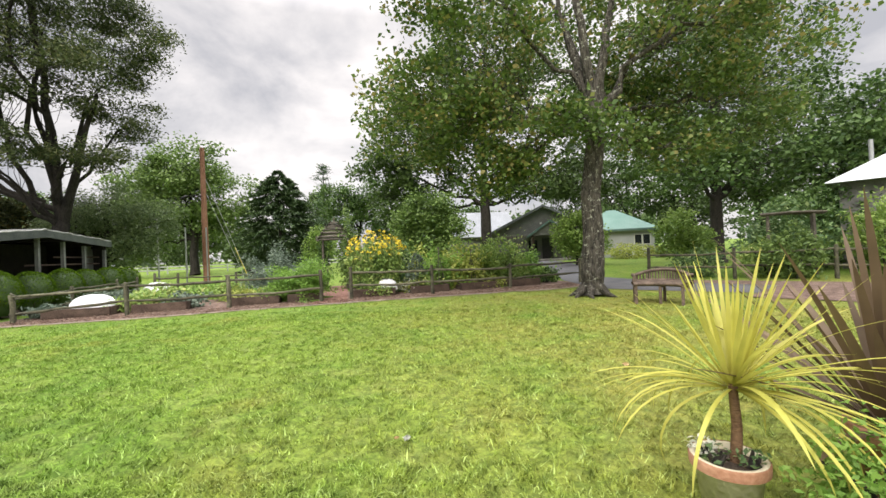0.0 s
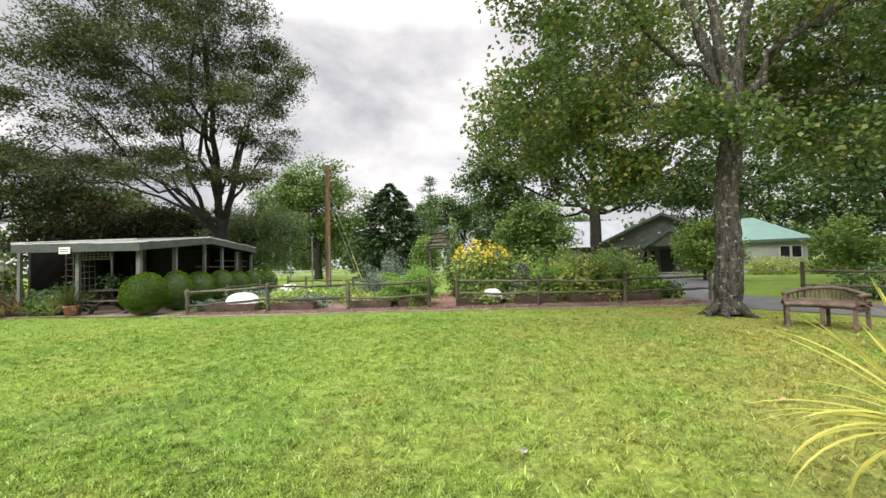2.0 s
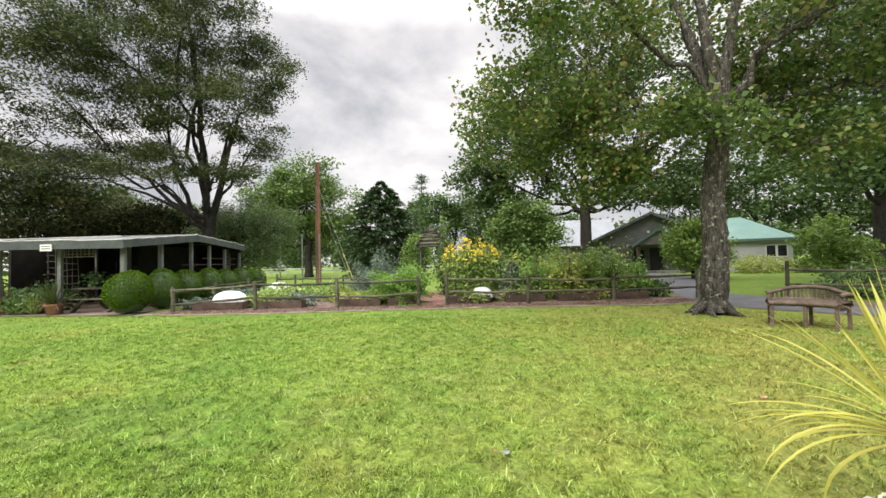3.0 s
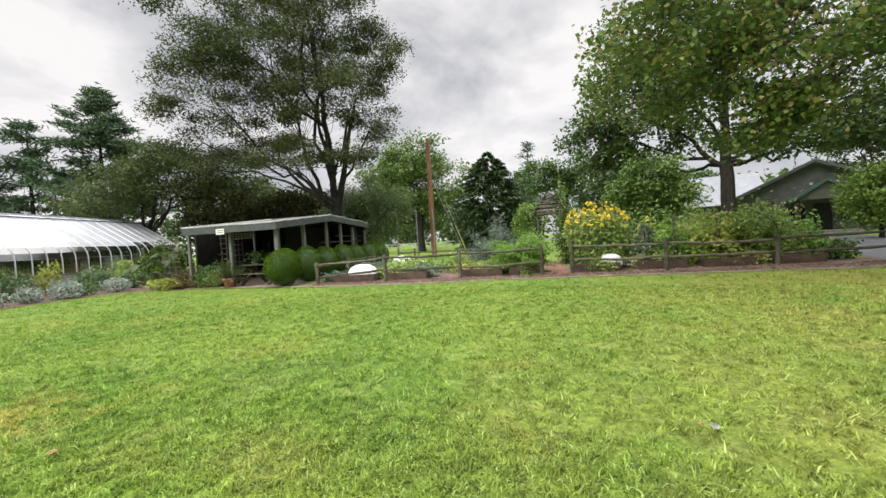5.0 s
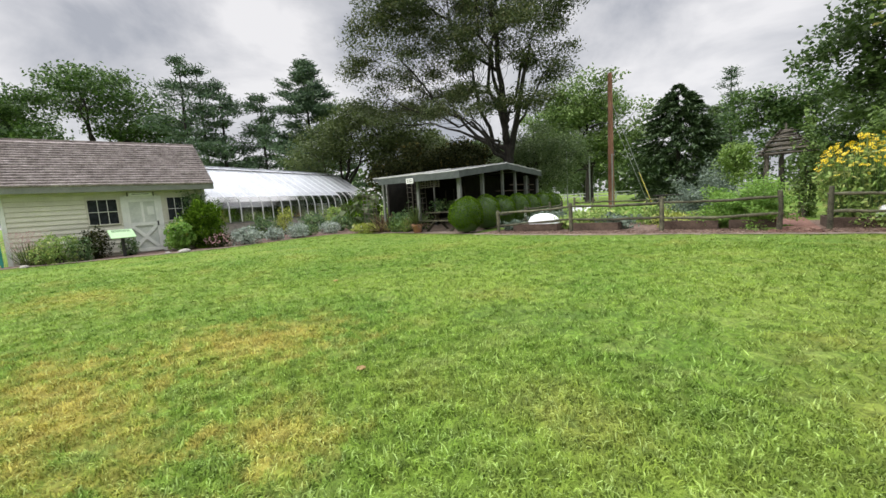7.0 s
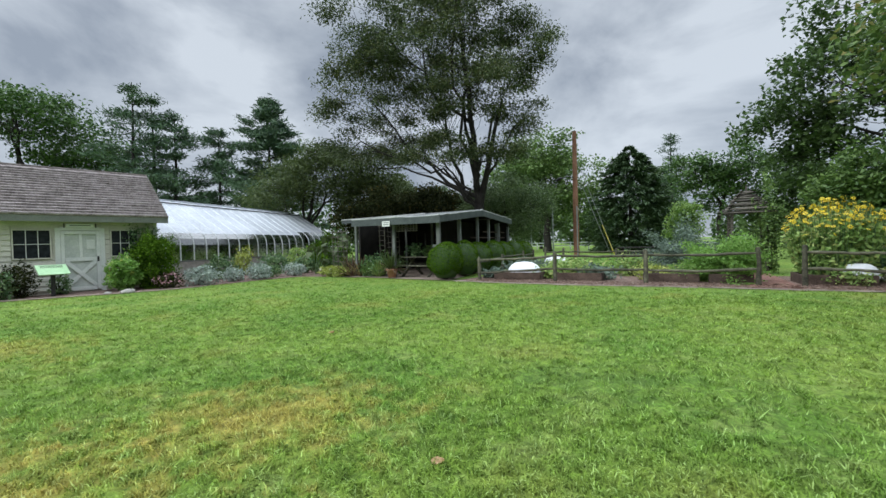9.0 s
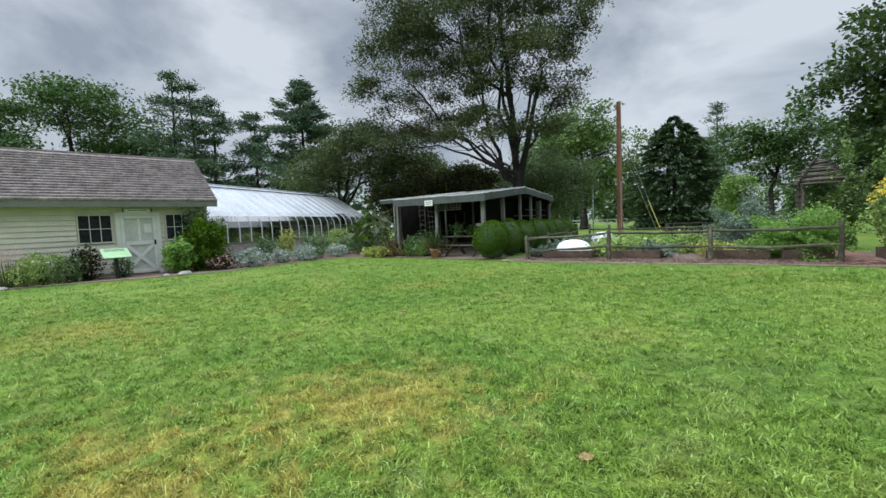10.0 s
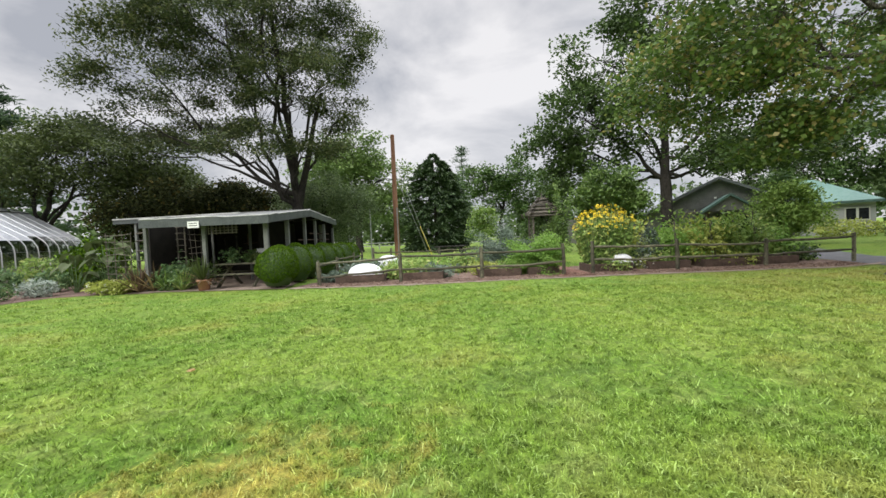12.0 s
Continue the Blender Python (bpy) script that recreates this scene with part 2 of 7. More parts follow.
LAWN_A, LAWN_B, LAWN_C = (0.176, 0.325, 0.044), (0.278, 0.412, 0.062), (0.375, 0.465, 0.130)
LAWN_DRY, LAWN_STRAW = (0.40, 0.38, 0.095), (0.56, 0.46, 0.11)
LAWN_PALE = (0.36, 0.46, 0.20)
LAWN_DARK, LAWN_CLOVER = (0.085, 0.175, 0.034), (0.105, 0.205, 0.045)
M = {
    "ground": grassy("lawn_ground", False),
    "blade": grassy("lawn_blade", True),
    "mulch": mottled("mulch", (0.075, 0.046, 0.036), (0.29, 0.20, 0.16), 5, 45, 0.95, 0.9, dist=0.04),
    "chip": leafy("bark_chip", (0.05, 0.030, 0.022), (0.30, 0.20, 0.15), (0.42, 0.34, 0.26), 0.0, 0.9),
    "path": mottled("red_gravel", (0.13, 0.06, 0.045), (0.30, 0.165, 0.13), 6, 70, 0.95, 0.6),
    "paving": mottled("patio_paving", (0.20, 0.15, 0.12), (0.36, 0.29, 0.235), 2.5, 30, 0.85, 0.25, rnd=0.15),
    "edge_dirt": mottled("bare_earth", (0.13, 0.098, 0.075), (0.33, 0.265, 0.21), 3, 40, 0.95, 0.4),
    "asphalt": mottled("asphalt", (0.075, 0.078, 0.085), (0.15, 0.15, 0.16), 1.5, 80, 0.85, 0.3),
    "bark": mottled("maple_bark", (0.012, 0.011, 0.009), (0.135, 0.122, 0.10), 13, 34, 0.95, 1.0, stretch=(1, 1, 0.20), dist=0.12),
    "bark_dark": mottled("dark_bark", (0.010, 0.009, 0.008), (0.048, 0.042, 0.036), 6, 26, 0.95, 0.8, stretch=(1, 1, 0.3), dist=0.04),
    "lichen": mottled("pale_lichen", (0.30, 0.31, 0.26), (0.55, 0.56, 0.50), 20, 60, 0.9, 0.3),
    "bed_board": mottled("bed_board", (0.045, 0.030, 0.023), (0.135, 0.095, 0.072), 5, 40, 0.9, 0.4, rnd=0.25),
    "fence": mottled("weathered_rail", (0.024, 0.023, 0.016), (0.150, 0.145, 0.095), 7, 40, 0.9, 0.5, stretch=(1, 1, 1), rnd=0.3),
    "twig": mottled("grey_twig", (0.05, 0.044, 0.037), (0.165, 0.148, 0.122), 7, 40, 0.9, 0.5, rnd=0.25),
    "grey_paint": mottled("grey_green_paint", (0.048, 0.058, 0.058), (0.098, 0.112, 0.108), 3, 25, 0.75, 0.2, rnd=0.1),
    "grey_post": mottled("pale_post_paint", (0.10, 0.11, 0.10), (0.20, 0.21, 0.195), 3, 25, 0.75, 0.2, rnd=0.12),
    "pale_felt": mottled("pale_felt_edge", (0.30, 0.31, 0.30), (0.52, 0.53, 0.51), 3, 20, 0.85, 0.3),
    "roof_felt": mottled("roof_felt", (0.13, 0.14, 0.14), (0.26, 0.265, 0.26), 1.5, 20, 0.85, 0.2),
    # dark wood; so near black because it also carries the shade under the roofs
    "dark_wood_shade": mottled("dark_boards_shade", (0.010, 0.009, 0.008), (0.03, 0.026, 0.022), 3, 25, 0.9, 0.3),
    "bench": mottled("bench_teak", (0.050, 0.036, 0.027), (0.17, 0.125, 0.095), 6, 40, 0.75, 0.4, rnd=0.2),
    "siding": mottled("sage_cream_siding", (0.50, 0.485, 0.40), (0.62, 0.60, 0.50), 2.5, 30, 0.65, 0.1, rnd=0.04),
    "trim": mottled("white_trim", (0.56, 0.58, 0.54), (0.68, 0.69, 0.64), 3, 30, 0.6, 0.1),
    "door": mottled("pale_door_paint", (0.40, 0.43, 0.39), (0.55, 0.57, 0.52), 3, 30, 0.55, 0.1),
    "fascia": mottled("grey_fascia", (0.13, 0.14, 0.12), (0.20, 0.21, 0.185), 3, 25, 0.6, 0.1),
    "shingle": mottled("cedar_shingle", (0.14, 0.115, 0.108), (0.40, 0.35, 0.335), 5, 22, 0.9, 0.6),
    "black": mottled("black_iron", (0.012, 0.012, 0.012), (0.03, 0.03, 0.03), 5, 40, 0.5, 0.1),
    "pane": mottled("dark_window_glass", (0.012, 0.014, 0.016), (0.03, 0.034, 0.038), 2, 8, 0.35, 0.0, spec=0.06),
    "glass": glass("greenhouse_glass", (0.80, 0.85, 0.83), 0.12, 0.60),
    # whitewash, its white also holding the sky reflected in the upper glazing
    "white_roof": mottled("whitewash_sky_glazing", (0.38, 0.40, 0.43), (0.62, 0.64, 0.68), 0.7, 9, 0.28, 0.03, spec=0.5),
    "alu": mottled("aluminium_bar", (0.58, 0.60, 0.60), (0.75, 0.77, 0.77), 4, 40, 0.45, 0.05),
    "terracotta": mottled("terracotta", (0.33, 0.16, 0.095), (0.50, 0.28, 0.18), 5, 40, 0.85, 0.25),
    "old_clay": mottled("mossy_terracotta", (0.54, 0.49, 0.36), (0.80, 0.74, 0.60), 5, 30, 0.9, 0.35),
    "soil": mottled("potting_soil", (0.03, 0.022, 0.016), (0.09, 0.065, 0.05), 12, 60, 0.95, 0.8),
    "cloth": mottled("white_fabric", (0.70, 0.71, 0.75), (0.84, 0.85, 0.88), 2, 20, 0.8, 0.1),
    "pole": mottled("creosoted_pole", (0.16, 0.07, 0.042), (0.34, 0.18, 0.12), 3, 30, 0.9, 0.4, stretch=(1, 1, 0.2)),
    "wire": mottled("steel_wire", (0.30, 0.31, 0.32), (0.45, 0.46, 0.47), 5, 40, 0.5, 0.0, metal=0.6),
    "yellow": mottled("yellow_guard", (0.62, 0.50, 0.05), (0.78, 0.66, 0.10), 5, 40, 0.5, 0.05),
    "house_wall": mottled("grey_board_siding", (0.115, 0.115, 0.11), (0.18, 0.18, 0.172), 2, 15, 0.8, 0.15),
    "house_pale": mottled("pale_grey_siding", (0.36, 0.37, 0.385), (0.46, 0.47, 0.485), 1.5, 15, 0.8, 0.1),
    "metal_roof": mottled("pale_metal_roof", (0.46, 0.49, 0.54), (0.64, 0.66, 0.70), 0.6, 8, 0.4, 0.03),
    "wing_roof": mottled("grey_metal_roof", (0.17, 0.185, 0.20), (0.27, 0.29, 0.315), 0.6, 8, 0.5, 0.03),
    "green_roof": mottled("green_metal_roof", (0.085, 0.178, 0.15), (0.14, 0.24, 0.205), 0.6, 8, 0.5, 0.03),
    "green_trim": mottled("dark_green_trim", (0.05, 0.10, 0.085), (0.10, 0.17, 0.145), 2, 15, 0.6, 0.05),
    "sign_green": mottled("green_sign_print", (0.36, 0.58, 0.30), (0.50, 0.70, 0.42), 2, 12, 0.4, 0.0),
    "sign_white": mottled("white_sign_print", (0.72, 0.74, 0.72), (0.84, 0.85, 0.83), 2, 12, 0.4, 0.0),
    "stone": mottled("grey_stone", (0.20, 0.185, 0.165), (0.42, 0.40, 0.36), 5, 30, 0.9, 0.4),
    "teal": mottled("teal_paint", (0.02, 0.20, 0.17), (0.04, 0.30, 0.25), 3, 20, 0.5, 0.05),
    "red": mottled("red_paint", (0.55, 0.05, 0.04), (0.70, 0.10, 0.07), 3, 20, 0.5, 0.0),
    "dead_leaf": mottled("dry_leaf", (0.40, 0.25, 0.11), (0.62, 0.46, 0.26), 12, 60, 0.8, 0.3),
    # foliage
    "maple": leafy("maple_leaf", (0.055, 0.110, 0.026), (0.158, 0.240, 0.058), (0.27, 0.24, 0.08), 0.34),
    "ash": leafy("locust_leaf", (0.032, 0.053, 0.018), (0.096, 0.128, 0.046), (0.165, 0.18, 0.075), 0.3),
    "oak": leafy("oak_leaf", (0.036, 0.070, 0.021), (0.102, 0.160, 0.049), None, 0.3),
    "shade_leaf": leafy("shade_tree_leaf", (0.070, 0.130, 0.034), (0.175, 0.265, 0.070), None, 0.3),
    "willow": leafy("willow_leaf", (0.085, 0.135, 0.058), (0.185, 0.250, 0.105), None, 0.3, big=0.8),
    "lime": leafy("lime_leaf", (0.115, 0.205, 0.042), (0.245, 0.355, 0.082), None, 0.35),
    "deep": leafy("deep_green_leaf", (0.032, 0.076, 0.020), (0.108, 0.182, 0.048), None, 0.25),
    "olive": leafy("olive_leaf", (0.040, 0.064, 0.018), (0.098, 0.132, 0.038), None, 0.3),
    "purple_tree": leafy("bronze_leaf", (0.014, 0.020, 0.008), (0.046, 0.056, 0.018), (0.09, 0.075, 0.02), 0.2, rough=0.85),
    "pine": leafy("pine_needle", (0.041, 0.081, 0.046), (0.095, 0.155, 0.074), None, 0.15),
    "spruce": leafy("spruce_needle", (0.017, 0.040, 0.016), (0.082, 0.134, 0.050), None, 0.12, big=1.2),
    "yew": leafy("clipped_yew", (0.028, 0.068, 0.004), (0.105, 0.190, 0.014), None, 0.08, rough=0.9),
    "veg": leafy("vegetable_leaf", (0.155, 0.265, 0.060), (0.345, 0.470, 0.135), (0.50, 0.53, 0.19), 0.35, big=1.5),
    "fern": leafy("fern_leaf", (0.13, 0.26, 0.046), (0.26, 0.429, 0.091), None, 0.4, big=2),
    "silver": leafy("silver_leaf", (0.20, 0.26, 0.21), (0.46, 0.52, 0.45), None, 0.2, big=2),
    "chartreuse": leafy("chartreuse_leaf", (0.26, 0.32, 0.05), (0.42, 0.46, 0.12), None, 0.3, big=2),
    "hosta": leafy("broad_leaf", (0.061, 0.128, 0.047), (0.162, 0.257, 0.101), (0.297, 0.378, 0.162), 0.3, big=2),
    "blue_grey": leafy("blue_grey_leaf", (0.10, 0.145, 0.11), (0.18, 0.235, 0.175), None, 0.25, big=2),
    "bronze": leafy("bronze_flax", (0.050, 0.030, 0.022), (0.17, 0.12, 0.07), (0.38, 0.29, 0.15), 0.25, big=3),
    "palm_stem": mottled("brown_leaf_scars", (0.10, 0.055, 0.03), (0.24, 0.14, 0.08), 12, 50, 0.85, 0.5, stretch=(1, 1, 3)),
    "palm": leafy("golden_dracaena", (0.26, 0.25, 0.045), (0.56, 0.54, 0.12), (0.74, 0.68, 0.28), 0.35, 0.4, big=6),
    "red_leaf": leafy("red_leaf", (0.25, 0.03, 0.02), (0.45, 0.09, 0.05), None, 0.3, big=3),
    "yellow_flower": leafy("yellow_petal", (0.80, 0.48, 0.015), (0.90, 0.70, 0.04), None, 0.2, big=2),
    "pink_flower": leafy("pink_petal", (0.42, 0.20, 0.22), (0.68, 0.45, 0.46), None, 0.3, big=2),
    "white_flower": leafy("white_petal", (0.65, 0.66, 0.58), (0.80, 0.80, 0.74), None, 0.3, big=2),
}


# lichen smears on the maple's bark
bn, bl_ = M["bark"].node_tree.nodes, M["bark"].node_tree.links
b_p = bn["Principled BSDF"]
b_from = b_p.inputs["Base Color"].links[0].from_socket
b_tc, b_nz, b_mr, b_mx = bn.new("ShaderNodeTexCoord"), bn.new("ShaderNodeTexNoise"), bn.new("ShaderNodeMapRange"), bn.new("ShaderNodeMixRGB")
b_nz.inputs["Scale"].default_value, b_nz.inputs["Detail"].default_value, b_nz.inputs["Roughness"].default_value = 9.0, 9, 0.78
b_mr.inputs["From Min"].default_value, b_mr.inputs["From Max"].default_value = 0.555, 0.61
b_mx.inputs["Color2"].default_value = (0.36, 0.37, 0.30, 1)
bl_.new(b_tc.outputs["Object"], b_nz.inputs["Vector"])
bl_.new(b_nz.outputs["Fac"], b_mr.inputs["Value"])
bl_.new(b_mr.outputs["Result"], b_mx.inputs["Fac"])
bl_.new(b_from, b_mx.inputs["Color1"])
bl_.new(b_mx.outputs["Color"], b_p.inputs["Base Color"])
# shingles, each its own tone
sn, sl = M["shingle"].node_tree.nodes, M["shingle"].node_tree.links
s_p = sn["Principled BSDF"]
s_from = s_p.inputs["Base Color"].links[0].from_socket
s_geo, s_hs, s_mr = sn.new("ShaderNodeNewGeometry"), sn.new("ShaderNodeHueSaturation"), sn.new("ShaderNodeMapRange")
s_mr.inputs["To Min"].default_value, s_mr.inputs["To Max"].default_value = 0.88, 1.12
sl.new(s_geo.outputs["Random Per Island"], s_mr.inputs["Value"])
sl.new(s_mr.outputs["Result"], s_hs.inputs["Value"])
sl.new(s_from, s_hs.inputs["Color"])
sl.new(s_hs.outputs["Color"], s_p.inputs["Base Color"])


# ---- building blocks ----
def np_mesh(name, verts, faces, material, smooth=False):
    """A mesh from arrays: verts (n, 3), faces (m, k)."""
    verts, faces = np.asarray(verts, np.float32), np.asarray(faces, np.int32)
    me = bpy.data.meshes.new(name)
    k = faces.shape[1]
    me.vertices.add(len(verts))
    me.vertices.foreach_set("co", verts.ravel())
    me.loops.add(faces.size)
    me.loops.foreach_set("vertex_index", faces.ravel())
    me.polygons.add(len(faces))
    me.polygons.foreach_set("loop_start", np.arange(0, faces.size, k, dtype=np.int32))
    if smooth:
        me.polygons.foreach_set("use_smooth", np.ones(len(faces), bool))
    me.update(calc_edges=True)
    me.materials.append(M[material])
    return me


def under(ob, parent, label=""):
    ob.parent = parent
    return tagged(ob, label)


def part(name, bm, material, parent=None, label="", smooth=False):
    """Links a bmesh as one mesh object under a thing or a part (in the parent's own coordinates)."""
    me = bpy.data.meshes.new(name)
    if smooth:
        for f in bm.faces:
            f.smooth = True
    bm.to_mesh(me)
    bm.free()
    me.materials.append(M[material])
    ob = new(name, me)
    if parent:
        ob.parent = parent
    return tagged(ob, label)


def np_part(name, vf, material, parent=None, label="", smooth=False):
    ob = new(name, np_mesh(name, vf[0], vf[1], material, smooth))
    if parent:
        ob.parent = parent
    return tagged(ob, label)


def thing(name, at, label, category, group="", rz=0.0, kind=""):
    ob = new(name)
    ob.empty_display_size = 0.2
    ob.matrix_basis = pose(*at, 0, 0, rz)
    return tagged(ob, label, category, group, kind)


def box(bm, c, s, rz=0.0, rx=0.0, ry=0.0, bevel=0.0):
    m = pose(*c, rx, ry, rz) @ Matrix.Diagonal((*s, 1))
    r = bmesh.ops.create_cube(bm, size=1.0, matrix=m)
    if bevel:
        es = list({e for v in r["verts"] for e in v.link_edges})
        bmesh.ops.bevel(bm, geom=es, offset=bevel, segments=1, affect="EDGES")
    return bm


def boxed(c, s, rz=0.0, rx=0.0, ry=0.0, bevel=0.0):
    return box(bmesh.new(), c, s, rz, rx, ry, bevel)


def beam(bm, p, q, w, h, bevel=0.0):
    """A squared timber from p to q."""
    p, q = Vector(p), Vector(q)
    d = q - p
    rot = d.to_track_quat("X", "Z").to_matrix().to_4x4()
    m = Matrix.Translation((p + q) / 2) @ rot @ Matrix.Diagonal((d.length, w, h, 1))
    r = bmesh.ops.create_cube(bm, size=1.0, matrix=m)
    if bevel:
        es = list({e for v in r["verts"] for e in v.link_edges})
        bmesh.ops.bevel(bm, geom=es, offset=bevel, segments=1, affect="EDGES")
    return bm


def beamed(p, q, w, h, bevel=0.0):
    return beam(bmesh.new(), p, q, w, h, bevel)


def jagged(pts, amp=0.07, step=0.35, seed=1):
    """A closed outline with an uneven, worn line between its corners."""
    rng = np.random.default_rng(seed)
    out = []
    for (xa, ya), (xb, yb) in zip(pts, pts[1:] + pts[:1]):
        n = max(1, int(math.hypot(xb - xa, yb - ya) / step))
        for k in range(n):
            out.append((xa + (xb - xa) * k / n + rng.normal(0, amp * 0.5), ya + (yb - ya) * k / n + rng.normal(0, amp)))
    return out


def poly(pts, z0, thick):
    """A flat slab over a polygon."""
    bm = bmesh.new()
    top = [bm.verts.new((x, y, z0)) for x, y in pts]
    f = bm.faces.new(top)
    f.normal_update()
    if f.normal.z < 0:
        f.normal_flip()
    bmesh.ops.recalc_face_normals(bm, faces=bm.faces)
    if thick:
        bmesh.ops.solidify(bm, geom=bm.faces[:], thickness=thick)
    return bm


def prism(pts, a, b):
    """A polygon of (y, z) points drawn out along x from a to b."""
    bm = bmesh.new()
    v0 = [bm.verts.new((a, y, z)) for y, z in pts]
    v1 = [bm.verts.new((b, y, z)) for y, z in pts]
    n = len(pts)
    bm.faces.new(v0)
    bm.faces.new(v1[::-1])
    for i in range(n):
        bm.faces.new((v0[i], v1[i], v1[(i + 1) % n], v0[(i + 1) % n]))
    bmesh.ops.recalc_face_normals(bm, faces=bm.faces)
    return bm


def lathe(profile, n=28):
    """A body turned about z from (radius, z) points."""
    a = np.linspace(0, 2 * np.pi, n, endpoint=False)
    v = np.array([(r * np.cos(t), r * np.sin(t), z) for r, z in profile for t in a])
    f = [(i * n + j, i * n + (j + 1) % n, (i + 1) * n + (j + 1) % n, (i + 1) * n + j) for i in range(len(profile) - 1) for j in range(n)]
    return v, np.array(f)


def tubes(paths, sides=6):
    """Tapered round limbs; paths: (points, radii) pairs. One array of verts and quads."""
    vs, fs, base = [], [], 0
    ang = np.linspace(0, 2 * np.pi, sides, endpoint=False)
    for pts, rad in paths:
        pts, rad = np.asarray(pts, float), np.asarray(rad, float)
        d = np.gradient(pts, axis=0)
        d /= np.linalg.norm(d, axis=1)[:, None] + 1e-9
        ref = np.where(np.abs(d[:, 2:3]) > 0.9, [[1.0, 0, 0]], [[0, 0, 1.0]])
        u = np.cross(d, ref)
        u /= np.linalg.norm(u, axis=1)[:, None] + 1e-9
        w = np.cross(d, u)
        ring = pts[:, None] + rad[:, None, None] * (np.cos(ang)[None, :, None] * u[:, None] + np.sin(ang)[None, :, None] * w[:, None])
        vs.append(ring.reshape(-1, 3))
        n = len(pts)
        i, j = np.meshgrid(np.arange(n - 1), np.arange(sides), indexing="ij")
        k = (j + 1) % sides
        fs.append(np.stack([i * sides + j, i * sides + k, (i + 1) * sides + k, (i + 1) * sides + j], -1).reshape(-1, 4) + base)
        base += n * sides
    return np.concatenate(vs), np.concatenate(fs)


def bent(rng, p, q, r0, r1, n=6, wob=0.06, lift=0.15):
    """A bough from p to q that rises first and wanders."""
    p, q = np.asarray(p, float), np.asarray(q, float)
    L = np.linalg.norm(q - p)
    t = np.linspace(0, 1, n)[:, None]
    mid = (p + q) / 2 + np.array([0, 0, lift * L]) + rng.normal(0, wob * L, 3)
    pts = (1 - t) ** 2 * p + 2 * t * (1 - t) * mid + t ** 2 * q
    pts[1:-1] += rng.normal(0, wob * L * 0.25, (n - 2, 3))
    return pts, r0 + (r1 - r0) * np.linspace(0, 1, n) ** 0.8


def blades_at(rng, pts, size, aspect=0.55, up=0.5, vary=0.35, axis=None):
    """Leaves as small rhombs at points; up: how flat they lie. axis: which way they point, or by chance."""
    n = len(pts)
    nrm = rng.normal(0, 1, (n, 3))
    nrm /= np.linalg.norm(nrm, axis=1)[:, None]
    nrm = nrm * (1 - up) + np.array([0, 0, up])
    nrm /= np.linalg.norm(nrm, axis=1)[:, None]
    ax = rng.normal(0, 1, (n, 3)) if axis is None else axis + rng.normal(0, 0.35, (n, 3))
    u = ax - (ax * nrm).sum(1)[:, None] * nrm
    u /= np.linalg.norm(u, axis=1)[:, None] + 1e-9
    w = np.cross(nrm, u)
    s = (size * (1 + rng.uniform(-vary, vary, n)))[:, None]
    v = np.stack([pts - u * s * 0.5, pts + w * s * aspect * 0.5 - u * s * 0.06 + nrm * s * 0.08, pts + u * s * 0.5, pts - w * s * aspect * 0.5 - u * s * 0.06 + nrm * s * 0.08], 1)
    return v.reshape(-1, 3), np.arange(n * 4).reshape(n, 4)


def ball(rng, n, shell=0.5):
    d = rng.normal(0, 1, (n, 3))
    d /= np.linalg.norm(d, axis=1)[:, None]
    return d * (rng.uniform(0, 1, n) ** (1 / 3) * (1 - shell) + shell)[:, None]


